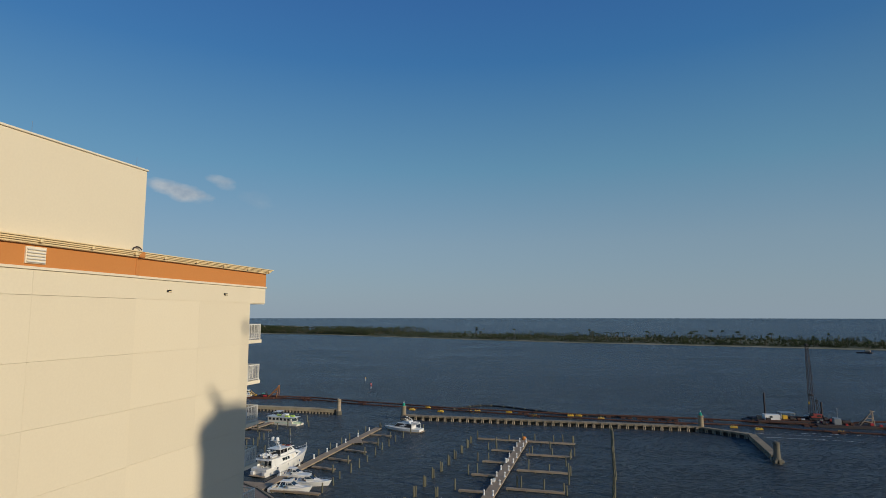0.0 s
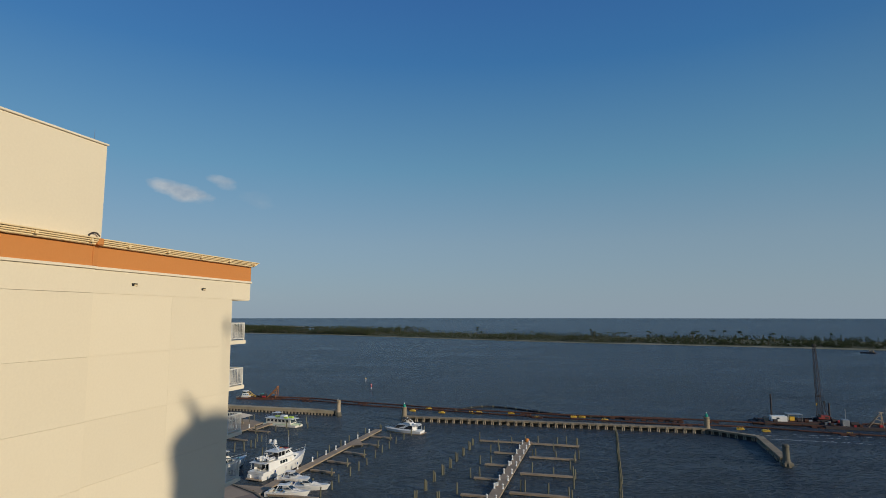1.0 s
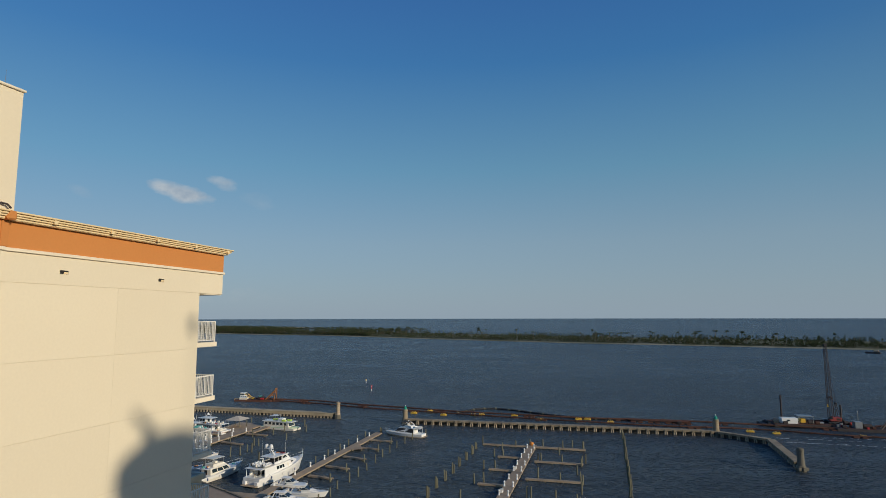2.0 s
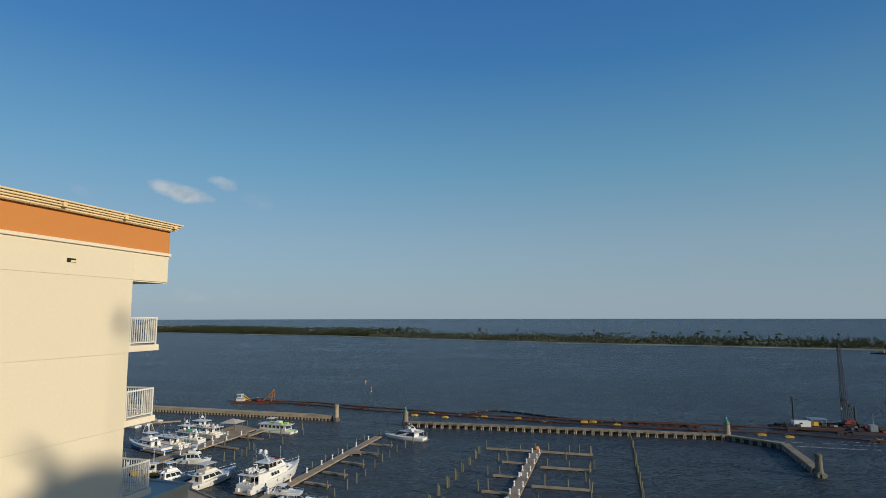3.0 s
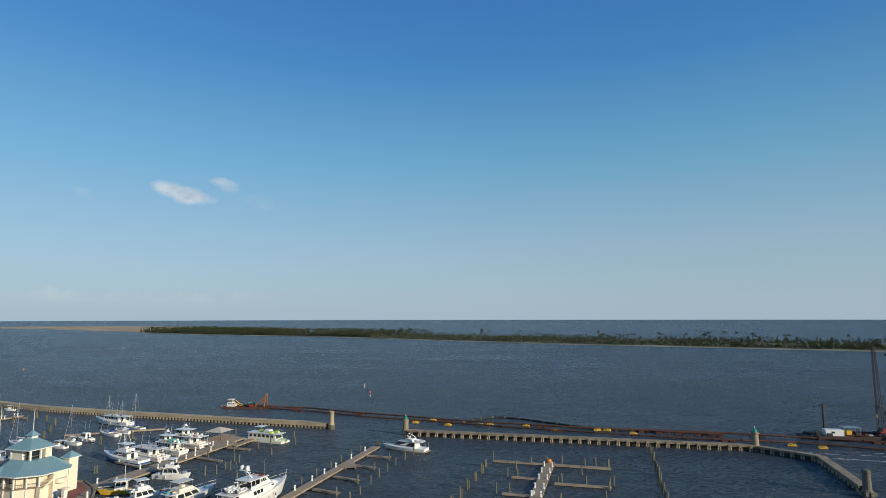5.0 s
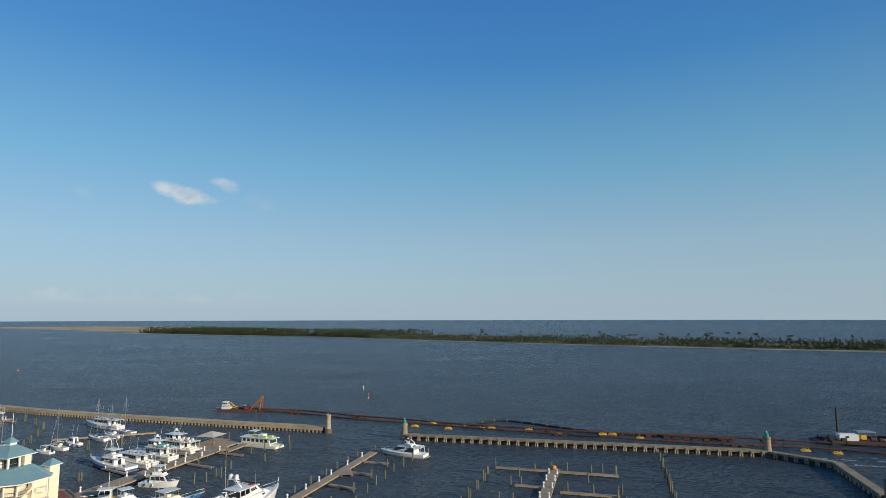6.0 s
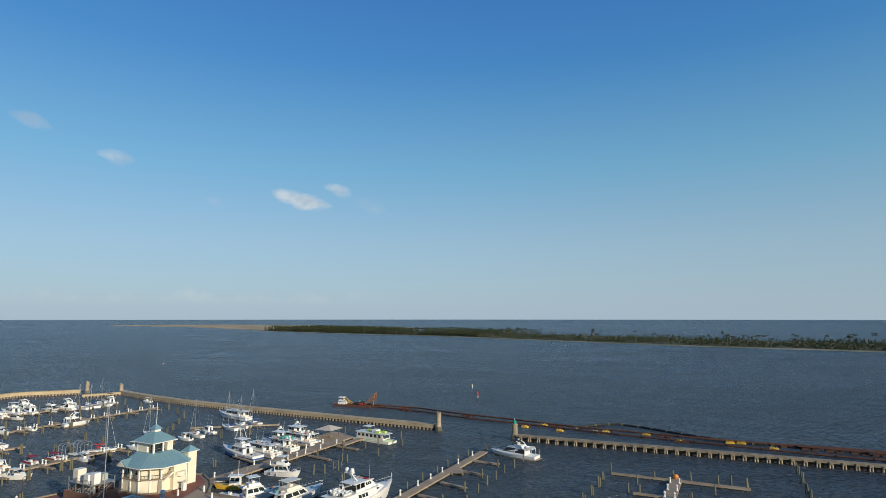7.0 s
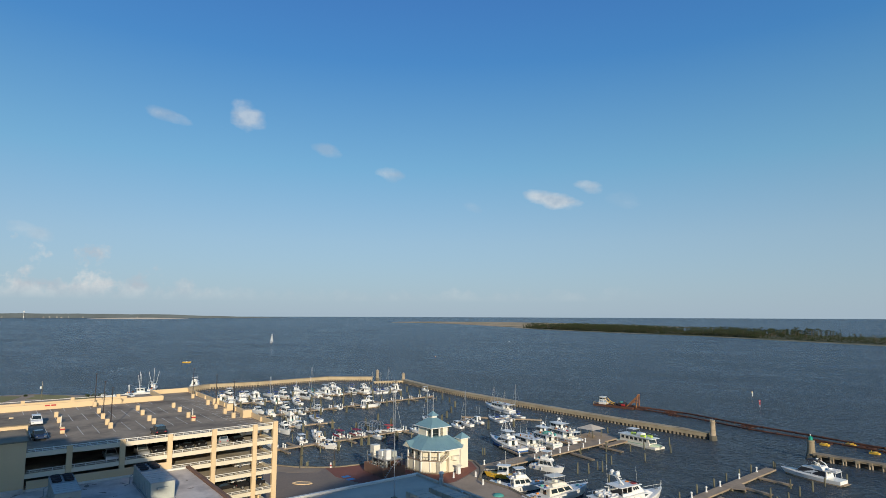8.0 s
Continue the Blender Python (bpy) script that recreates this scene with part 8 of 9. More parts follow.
def pontoon_boat(x, y, turn):
    t = boat("pontoon_boat", "pontoon boat with a maroon canopy over its seats", pose(x, y, 0, 0, 0, turn), "pontoon boats")
    for s in (-0.9, 0.9):
        part("float", tube((-3.2, s, 0.1), (3.2, s, 0.1), 0.32, 0.3, 9), "alu", t)
    part("deck", box(-3.2, 3.2, -1.25, 1.25, 0.42, 0.52), "cream_gelcoat", t)
    for s in (-1.22, 1.22):
        part("fence", box(-3.0, 2.9, s - 0.03, s + 0.03, 0.52, 1.15), "maroon", t)
    for x0 in (-2.8, 0.8):
        part("seat", box(x0, x0 + 1.6, -1.1, -0.4, 0.52, 1.05, bevel=0.06), "gelcoat", t)
        part("seat", box(x0, x0 + 1.6, 0.4, 1.1, 0.52, 1.05, bevel=0.06), "gelcoat", t)
    part("canopy", box(-2.4, 1.2, -1.2, 1.2, 2.55, 2.65, bevel=0.04), "maroon", t)
    for a in (-2.2, 1.0):
        for s in (-1.1, 1.1):
            part("canopy_post", tube((a, s, 0.5), (a, s, 2.55), 0.03, 0.03, 5), "alu", t)


def boat_lift(x, y, turn):
    t = thing("boat_lift", "open white tubular boat lift frame", "boat lift", pose(x, y, 0, 0, 0, turn), "boat lifts")
    for a in (-2.2, 0, 2.2):
        part("hoop", chain([(a, -1.8, 0), (a, -1.8, 3.2), (a, -1.2, 3.9), (a, 1.2, 3.9), (a, 1.8, 3.2), (a, 1.8, 0)], 0.09, 6), "alu", t)
    for s in (-1.8, 1.8):
        part("side_tube", tube((-2.4, s, 2.4), (2.4, s, 2.4), 0.08, 0.08, 6), "alu", t)
        part("float", tube((-2.6, s, 0.1), (2.6, s, 0.1), 0.4, 0.4, 8), "gelcoat", t)


big_yacht((-54.4, 175.0), (-45.4, 195.8))
sleek_yacht((-10.2, 240.2), (-25.6, 246.6))
houseboat((-77.6, 261.3), (-61.0, 254.6))
flybridge_boat((-97.0, 222.6), (-114.3, 230.6), "blue-hulled sport fishing boat with a white tuna tower", "blue_hull", 5.0, True, name="sport_fishing_boat")
charter_boat((-93.6, 228.0), (-110.4, 235.4), "long white charter boat with a windowed saloon", 5.2, False)
charter_boat((-91.0, 236.6), (-106.4, 243.2), "white charter boat with a sea-green canvas cover", 4.8, True, "teal_canvas", "teal_canvas")
charter_boat((-88.0, 246.6), (-107.0, 254.6), "large white party fishing boat with an upper deck", 5.9)
flybridge_boat((-86.5, 208.8), (-75.4, 206.6), "white cabin cruiser with a rounded canvas enclosure", B=4.0, canopy="gelcoat")
work_boat((-82.5, 195.6), (-93.0, 191.6), "yellow-hulled work boat with a white wheelhouse")
flybridge_boat((-82.5, 181.6), (-74.0, 191.0), "white cruiser with a covered flybridge", B=4.2, canopy="gelcoat")
flybridge_boat((-71.5, 176.0), (-63.0, 193.0), "cream cruiser with dark window bands and an upper deck", "cream_gelcoat", 5.2, canopy="cream_gelcoat", house="cream_gelcoat")
runabout((-88.5, 186.5), (-81.0, 185.0), "open skiff with fishing gear", None, "cream_gelcoat")
express_boat((-47.2, 161.8), (-35.6, 160.4), "white express cruiser with a raked windscreen")
express_boat((-44.2, 168.0), (-31.6, 166.2), "white express cruiser beside the dock")
express_boat((-48.4, 175.2), (-38.6, 173.2), "white express cruiser with an arch")
sailboat((-129.8, 266.6), (-139.8, 271.6), "white sloop with a navy sail cover", "navy", mast=15.0)
sailboat((-128.0, 272.2), (-136.8, 276.0), "white sloop with its mainsail furled", "gelcoat", mast=12.5)
sailboat((-126.6, 279.0), (-135.0, 283.0), "white sloop with blue canvas covers", "navy", mast=14.5)
charter_boat((-137.5, 289.4), (-156.5, 296.6), "long white excursion boat near the breakwater", 4.8, False, None, "navy")
sailboat((-135.0, 251.0), (-142.5, 253.6), "white sloop beside the narrow dock", "gelcoat", mast=14.0)
sailboat((-152.5, 249.0), (-162.0, 253.0), "white sloop with a tall bare mast", "gelcoat", mast=15.0)
runabout((-136.5, 246.0), (-143.5, 248.0), "small open white runabout boat", "gelcoat")
flybridge_boat((-134.4, 257.6), (-141.6, 260.4), "small white cabin boat", B=2.8, decks=1)
runabout((-217.0, 330.0), (-223, 331.0), "white skiff lying off the dock end", "gelcoat")

# the basin: cruisers, sloops and runabouts in their berths
rng = random.Random(11)
for i, (x, y, kind, L) in enumerate(((-276, 231, "fly", 12), (-268, 237, "fly", 13), (-270, 247, "fly", 13), (-254, 239, "run", 7), (-274, 260, "sail", 10), (-252, 246, "fly", 12), (-261, 259, "fly", 13), (-249, 264, "fly", 12), (-252, 274, "exp", 10),
        (-254, 282, "fly", 13), (-259, 292, "fly", 13), (-248, 286, "fly", 11), (-243, 293, "fly", 11), (-241, 299, "fly", 12), (-237, 304, "sail", 11), (-236, 310, "sail", 11), (-234, 315, "sail", 10), (-235, 321, "fly", 10),
        (-232, 221, "exp", 9), (-223, 220, "exp", 8), (-219, 226, "fly", 11), (-216, 231, "run", 7), (-215, 242, "exp", 9), (-202, 214, "fly", 9), (-189, 208, "exp", 8), (-198, 224, "sail", 10), (-195, 196, "run", 7),
        (-173, 181, "run", 7), (-170, 192, "run", 7), (-168, 198, "exp", 7), (-151, 212, "run", 6), (-148, 230, "run", 6), (-213, 252, "run", 6), (-240, 250, "sail", 9), (-262, 226, "fly", 11), (-282, 240, "fly", 13), (-283, 252, "exp", 10), (-247, 255, "exp", 9), (-206, 221, "run", 7), (-186, 198, "fly", 10), (-265, 270, "fly", 12), (-263, 281, "sail", 11), (-176, 204, "run", 6), (-240, 272, "run", 7))):
    L *= 1.14
    a = rng.uniform(-7, 7) + (163 if rng.random() < 0.6 else -17)
    d = Vector((math.cos(radians(a)), math.sin(radians(a)))) * L / 2
    s, b = (x - d.x, y - d.y), (x + d.x, y + d.y)
    if kind == "fly" and i % 3 == 1:
        sleek_yacht(s, b, rng.choice(("white sport cruiser with a raked arch in its berth", "white sport yacht with dark windows in its berth")), L * 0.3, rng.choice(("navy", "gelcoat", "black", "cream_gelcoat")))
    elif kind == "fly":
        flybridge_boat(s, b, rng.choice(("white flybridge cruiser in its berth", "white cabin cruiser with a covered flybridge", "white sport cruiser moored stern-on")), B=L * 0.31, canopy=rng.choice((None, "gelcoat", "gelcoat", "navy", "black")), tower=False, stripe=rng.choice((None, "navy", None, "black")))
    elif kind == "exp":
        express_boat(s, b, "white express cruiser in its berth", L * 0.32)
    elif kind == "sail":
        sailboat(s, b, "white sloop moored in the basin", rng.choice(("navy", "gelcoat", "teal_canvas")), mast=rng.uniform(11, 15))
    else:
        runabout(s, b, "small white runabout at the dock", rng.choice((None, "gelcoat", "navy", "black")))
sleek_yacht((-204.6, 259.6), (-199.6, 268.4), "big white sport cruiser across the dock end", 4.2, "gelcoat")
express_boat((-157.5, 190.0), (-148.6, 190.8), "white express boat with a dark hull bottom", 3.0)
sailboat((-158.0, 221.0), (-150.0, 225.0), "sloop with red canvas covers", "red", mast=16.0)
pontoon_boat(-164, 205, 160)
pontoon_boat(-160.5, 210, 160)
boat_lift(-161.5, 216.5, 160)
boat_lift(-160.0, 221.0, 160)
trawler((-344, 216), (-333.5, 227.5), "white shrimp trawler with raised arms")
trawler((-348, 232), (-358.5, 242.5), "white shrimp trawler beside the quay")
flybridge_boat((-342, 256), (-354, 266), "white double-deck excursion boat", B=4.8, canopy="gelcoat")


def sail_at_sea(x, y):
    t = boat("sailing_yacht", "small yacht under a white sail far out", pose(x, y, 0, 0, 0, 118))
    hull_part("hull", t, 10, 3, 1.3, 0.9, "gelcoat", 0.05, 1.0)
    part("mast", tube((0.8, 0, 1), (0.8, 0, 15), 0.12, 0.07, 6), "alu", t)
    bm = bmesh.new()
    quad8(bm, [(0.7, -0.04, 2), (0.7, 0.04, 2), (-4.2, 0.5, 2.2), (-4.2, 0.42, 2.2)], [(0.7, -0.03, 14.6), (0.7, 0.03, 14.6), (0.5, 0.05, 14.6), (0.5, -0.02, 14.6)])
    part("mainsail", bm, "gelcoat", t)
    bm = bmesh.new()
    quad8(bm, [(4.8, -0.03, 1.6), (4.8, 0.03, 1.6), (0.2, 0.9, 2.2), (0.2, 0.82, 2.2)], [(1.0, -0.03, 13.5), (1.0, 0.03, 13.5), (0.9, 0.05, 13.5), (0.9, 0, 13.5)])
    part("jib", bm, "gelcoat", t)


sail_at_sea(-791, 670)
runabout((-524, 357), (-518, 362), "small yellow boat out in the bay", None, "yellow")

# ---- the dredging works ----
def smooth_line(points, step):
    """A Catmull-Rom line through plan points."""
    pts = [Vector(p) for p in points]
    pts = [2 * pts[0] - pts[1]] + pts + [2 * pts[-1] - pts[-2]]
    out = []
    for i in range(1, len(pts) - 2):
        a, b, c, d = pts[i - 1:i + 3]
        k = max(2, int((c - b).length / step))
        for j in range(k):
            s = j / k
            out.append(0.5 * (2 * b + (c - a) * s + (2 * a - 5 * b + 4 * c - d) * s * s + (3 * b - a - 3 * c + d) * s ** 3))
    return out + [pts[-2]]


RAFT = box(-2.4, -0.5, -1.9, 1.9, -0.35, 0.4, bevel=0.08)
box(0.5, 2.4, -1.9, 1.9, -0.35, 0.4, RAFT, bevel=0.08)
box(-2.4, 2.4, -1.2, -0.9, 0.4, 0.6, RAFT)
box(-2.4, 2.4, 0.9, 1.2, 0.4, 0.6, RAFT)
RAFT = finish(RAFT)
RAFT.materials.append(M["rust"])
FLANGE = finish(tube((-0.16, 0, 0), (0.16, 0, 0), 0.52, 0.52, 10))
FLANGE.materials.append(M["rust"])


def pipeline(points, label, raft_every=5, z=0.7, r=0.34):
    t = thing("dredge_pipeline", label, "pipeline", group="floating dredge pipelines")
    line = smooth_line(points, 9.0)
    for i, (a, b) in enumerate(zip(line, line[1:])):
        bm = tube((a.x, a.y, z), (b.x, b.y, z + 0.04 * math.sin(i)), r, r, 10)
        part("pipe", bm, "rust", t)
        turn = math.degrees(math.atan2(b.y - a.y, b.x - a.x))
        piece("flange", FLANGE, t, pose(b.x, b.y, z, 0, 0, turn))
        if i % raft_every == 1:
            piece("pontoon", RAFT, t, pose((a.x + b.x) / 2, (a.y + b.y) / 2, 0, 0, 0, turn))
        part("walk_bar", box(-0.1, 0.1, -0.35, 0.35, r, r + 0.12), "dark_steel", t).matrix_basis = pose((a.x + b.x) / 2, (a.y + b.y) / 2, z, 0, 0, turn)
    return line


LINE_A = [(-94, 339), (-74, 335), (-50, 322), (-27, 312), (0, 299), (24, 291), (59, 279.5), (92, 273.5), (130, 262), (178, 246), (240, 226)]
LINE_B = [(-92, 335), (-70, 326), (-43, 311), (-22, 303), (11, 289), (45, 276), (85, 262), (123, 253.5), (150, 241), (200, 224), (250, 210)]
pipeline(LINE_A, "rusty floating steel dredge pipeline on pontoons", 4)
pipeline(LINE_B, "rusty floating steel dredge pipeline", 6, 0.5, 0.31)


def pipe_raft():
    t = thing("pipe_raft", "raft of stacked rusty dredge pipes on pontoons", "pipe raft", pose(89.8, 270.6, 0, 0, 0, -17.2))
    for x in (-9.0, -2.0, 5.0, 10.5):
        piece("pontoon", RAFT, t, pose(x, 0, 0))
    for y, z in ((-1.0, 0.95), (0.0, 0.95), (1.0, 0.95)):
        part("stacked_pipe", tube((-12.2 + 0.4 * y, y, z), (12.0 - 0.5 * y, y, z), 0.28, 0.28, 10), "rust", t)
    for x in (-8.0, 0.0, 7.6):
        part("cradle", box(x - 0.2, x + 0.2, -1.6, 1.5, 0.5, 0.75), "dark_steel", t)
    part("valve_box", box(7.4, 9.0, -2.2, -1.4, 0.4, 1.3, bevel=0.1), "dark_steel", t)


pipe_raft()


def hose():
    t = thing("floating_hose", "black floating hose with pale float collars in a curve", "hose")
    line = smooth_line([(2.9, 294.8), (12.2, 305.4), (20.3, 308.5), (30.1, 303.5), (47.4, 288.7), (62, 279.4), (80, 276.2)], 2.0)
    for i, (a, b) in enumerate(zip(line, line[1:])):
        part("hose_length", tube((a.x, a.y, 0.35), (b.x, b.y, 0.35), 0.36, 0.36, 8), "black", t)
        m = (a + b) / 2
        d = (b - a).normalized() * 0.4
        part("float_collar", tube((m.x - d.x, m.y - d.y, 0.35), (m.x + d.x, m.y + d.y, 0.35), 0.58, 0.5, 8), "black" if i % 3 else "pile_wood", t)


hose()


def yellow_float(x, y, turn):
    t = thing("marker_float", "yellow steel marker float on the pipeline", "float", pose(x, y, 0, 0, 0, turn) @ Matrix.Scale(0.74, 4), "yellow marker floats")
    part("body", box(-2.0, 2.0, -1.1, 1.1, -0.2, 0.75, bevel=0.25), "yellow", t)
    for a in (-1.2, 1.2):
        part("bollard", tube((a, 0, 0.7), (a, 0, 1.4), 0.14, 0.14, 8), "yellow", t)
    part("saddle", box(-0.5, 0.5, -1.3, 1.3, 0.7, 1.0, bevel=0.05), "yellow", t)


for x, y, a in ((-17.1, 296, -20), (-9.6, 301.5, -25), (10.9, 290, -30), (14.8, 291, -10), (29.9, 289, -20), (40.3, 278, -20), (57.2, 279, -10), (60.9, 278.6, -25), (69.2, 271, -15), (118.7, 250.5, -20), (127, 246.6, -15), (156, 240, -20), (-3, 290.5, -20)):
    yellow_float(x, y, a)


def lattice(t, a, b, w0, w1, bays, mat, name):
    """A four-chord lattice boom from a to b."""
    a, b = Vector(a), Vector(b)
    d = (b - a).normalized()
    u = d.orthogonal().normalized()
    v = d.cross(u)
    rows = []
    for i in range(bays + 1):
        w = (w0 + (w1 - w0) * i / bays) / 2
        c = a.lerp(b, i / bays)
        rows.append([c + (u * s + v * q) * w for s, q in ((1, 1), (-1, 1), (-1, -1), (1, -1))])
    boom = None
    for k in range(4):
        c = part(name if boom is None else "chord", tube(rows[0][k], rows[-1][k], 0.09, 0.09, 6), mat, boom or t)
        boom = boom or c
    for i, (p, q) in enumerate(zip(rows, rows[1:])):
        for k in range(4):
            j = (k + 1) % 4
            part("lacing", tube(p[k], q[j], 0.045, 0.045, 4), mat, boom)
            part("lacing", tube(p[k], p[j], 0.045, 0.045, 4), mat, boom)
    return boom


def crane_barge():
    t = thing("crane_barge", "rusty work barge with a lattice crane and a white site hut", "barge", pose(150.6, 262.4, 0, 0, 0, -10))
    part("hull", box(-16, 17, -5, 5, -0.8, 1.3, bevel=0.15), "dark_steel", t)
    part("deck", box(-15.8, 16.8, -4.8, 4.8, 1.3, 1.38), "rust", t, "rust-brown deck plating")
    hut = part("site_hut", box(-12.8, -6.6, -3.6, -0.4, 1.4, 3.6, bevel=0.05), "gelcoat", t, "white site hut")
    part("hut_door", box(-6.9, -6.56, -2.6, -1.7, 1.45, 3.2), "red", hut)
    part("hut_window", box(-10.8, -9.7, -3.66, -3.58, 2.4, 3.0), "glass", hut)
    part("generator", box(-4.4, -2.6, -0.5, 2.0, 1.4, 3.0, bevel=0.05), "yellow", t, "yellow generator set")
    part("shelter_roof", box(-5.4, 0.4, -1.0, 3.6, 4.0, 4.15), "steel", t)
    for x in (-5.2, 0.2):
        for y in (-0.8, 3.4):
            part("shelter_post", tube((x, y, 1.4), (x, y, 4.0), 0.07, 0.07, 5), "steel", t)
    part("spud", tube((-10.4, 3.4, -1), (-10.4, 3.4, 12.0), 0.36, 0.36, 10), "dark_steel", t, "tall rusty spud pile")
    part("spud", tube((12.6, 3.4, -1), (12.6, 3.4, 8.6), 0.38, 0.38, 10), "dark_steel", t, "tall rusty spud pile")
    # crawler crane: tracks, turntable, house with counterweight, A-frame, mast and lattice boom
    X = 8.3
    for y in (-1.9, 1.9):
        tr = part("crawler_track", box(X - 3.0, X + 3.0, y - 0.45, y + 0.45, 1.4, 2.3, bevel=0.25), "black", t, "black crawler track")
        for k in range(6):
            part("track_roller", tube((X - 2.3 + k * 0.92, y - 0.5, 1.75), (X - 2.3 + k * 0.92, y + 0.5, 1.75), 0.26, 0.26, 8), "dark_steel", tr)
    part("turntable", lathe([(1.3, 2.1), (1.3, 2.45), (1.1, 2.5)], 14, at=(X, 0)), "dark_steel", t)
    house = part("crane_house", box(X - 0.6, X + 2.4, -1.6, 1.6, 2.5, 4.0, bevel=0.12), "barn_red", t, "red crane house")
    part("engine_louvre", box(X + 0.5, X + 2.0, -1.66, -1.6, 2.9, 3.7), "dark_steel", house)
    part("counterweight", box(X + 2.4, X + 3.2, -1.7, 1.7, 2.4, 3.6, bevel=0.15), "dark_steel", t)
    cab = part("crane_cab", box(X - 2.0, X - 0.5, -1.8, -0.5, 2.5, 4.3, bevel=0.1), "barn_red", t, "red operator cab")
    part("cab_window", box(X - 2.06, X - 1.1, -1.86, -0.6, 3.3, 4.3), "glass", cab)
    for y in (-1.0, 1.0):
        part("frame_leg", tube((X + 2.2, y, 4.0), (X + 1.1, y * 0.7, 9.6), 0.12, 0.1, 6), "dark_steel", t)
        part("frame_leg", tube((X + 0.2, y, 4.2), (X + 1.1, y * 0.7, 9.6), 0.12, 0.1, 6), "dark_steel", t)
    part("frame_sheave", tube((X + 1.1, -0.8, 9.6), (X + 1.1, 0.8, 9.6), 0.3, 0.3, 10), "dark_steel", t)
    lattice(t, (X - 0.9, 0, 2.9), (X - 1.3, 0, 33.0), 1.75, 0.95, 22, "dark_steel", "boom")
    part("boom_foot", box(X - 1.7, X - 0.1, -0.8, 0.8, 2.5, 3.4, bevel=0.08), "dark_steel", t)
    part("boom_head", box(X - 1.9, X - 0.7, -0.5, 0.5, 32.7, 33.9, bevel=0.15), "black", t)
    part("fairlead", box(X - 1.9, X - 0.1, -0.9, 0.9, 11.6, 12.2, bevel=0.05), "dark_steel", t)
    for y in (-0.4, 0.4):
        part("pendant", tube((X - 1.2, y, 33.2), (X + 1.1, y, 9.7), 0.035, 0.035, 4), "dark_steel", t)
    part("hoist_line", tube((X - 1.8, 0, 33.0), (X - 1.9, 0, 9.0), 0.035, 0.035, 4), "dark_steel", t)
    part("hook_block", box(X - 2.15, X - 1.65, -0.2, 0.2, 8.0, 9.0, bevel=0.08), "yellow", t)
    for x, y, h, mat in ((-2.0, -3.2, 1.5, "dark_steel"), (0.8, -3.4, 1.2, "rust"), (2.6, -2.6, 0.9, "steel"), (11.6, -2.4, 1.6, "dark_steel"), (13.6, -3.2, 1.1, "red")):
        part("winch_drum", tube((x - 0.7, y, 1.4 + h * 0.5), (x + 0.7, y, 1.4 + h * 0.5), h * 0.5, h * 0.5, 10), mat, t)
    part("pipe_stack", chain([(-1.0, 4.1, 1.75), (11.0, 4.3, 1.75)], 0.3, 8), "rust", t)
    part("pipe_stack", chain([(-0.4, 3.4, 1.75), (10.4, 3.6, 1.75)], 0.3, 8), "rust", t)
    r = random.Random(4)
    for i in range(26):
        x, y = r.uniform(-15, 16), r.uniform(-4.4, 4.4)
        if -11 < x < 1 and y < 3:
            y = 3.9
        s = r.uniform(0.4, 1.0)
        part("deck_gear", box(x - s, x + s, y - s * .5, y + s * .5, 1.38, 1.38 + s * r.uniform(0.6, 1.6), bevel=0.08), r.choice(("rust", "dark_steel", "steel", "deck_wood")), t)
    part("bow_ramp", box(-20, -15.8, -4, 4, -0.4, 0.9, bevel=0.12), "dark_steel", t)
    for y in (-3, 0, 3):
        part("tyre_fender", tube((-18, y, 0.9), (-17, y, 1.5), 0.5, 0.5, 10), "black", t)


crane_barge()


def booster_barge():
    t = thing("booster_barge", "rusty booster pump barge with pipework and a small derrick", "barge", pose(167.6, 252.0, 0, 0, 0, -14))
    part("hull", box(-13, 14, -3.4, 3.4, -0.7, 1.0, bevel=0.12), "dark_steel", t)
    part("pump_house", box(-6.0, -3.4, -1.5, 1.5, 1.0, 3.5, bevel=0.06), "steel", t, "grey pump house")
    part("tank", tube((-2.6, 0, 1.9), (0.2, 0, 1.9), 0.85, 0.85, 12), "dark_steel", t)
    part("exhaust", tube((-4, 1, 3.5), (-4, 1, 7.6), 0.12, 0.12, 6), "steel", t)
    for y in (-2.0, 0.4):
        part("derrick_leg", tube((3.0, y, 1.0), (8.2, -0.8, 6.9), 0.17, 0.14, 6), "deck_wood", t, "tan derrick leg")
        part("derrick_leg", tube((8.4, y, 1.0), (8.2, -0.8, 6.9), 0.17, 0.14, 6), "deck_wood", t, "tan derrick leg")
        for f in (0.3, 0.55, 0.78):
            part("derrick_rung", tube((3.0 + 5.2 * f, y + (-0.8 - y) * f, 1 + 5.9 * f), (8.4 - 0.2 * f, y + (-0.8 - y) * f, 1 + 5.9 * f - 0.5), 0.1, 0.1, 5), "deck_wood", t)
    part("derrick_head", tube((7.4, -0.8, 7.0), (9.0, -0.8, 6.8), 0.22, 0.22, 7), "deck_wood", t)
    part("jib_line", tube((8.2, -0.8, 6.9), (13.5, -0.8, 1.2), 0.05, 0.05, 4), "dark_steel", t)
    part("discharge_pipe", chain([(2, 1.4, 1.6), (12, 1.4, 2.4), (17, 1.4, 2.6), (18.6, 1.4, 1.8), (19, 1.4, 0.4)], 0.4, 9), "rust", t)
    r = random.Random(8)
    for i in range(24):
        x, q, s = r.uniform(-12, 13), r.uniform(-2.8, 2.8), r.uniform(0.25, 0.7)
        part("deck_gear", box(x - s, x + s, q - s * 0.7, q + s * 0.7, 1.0, 1.0 + s * 1.6, bevel=0.07), r.choice(("rust", "dark_steel", "steel", "red")), t)


booster_barge()


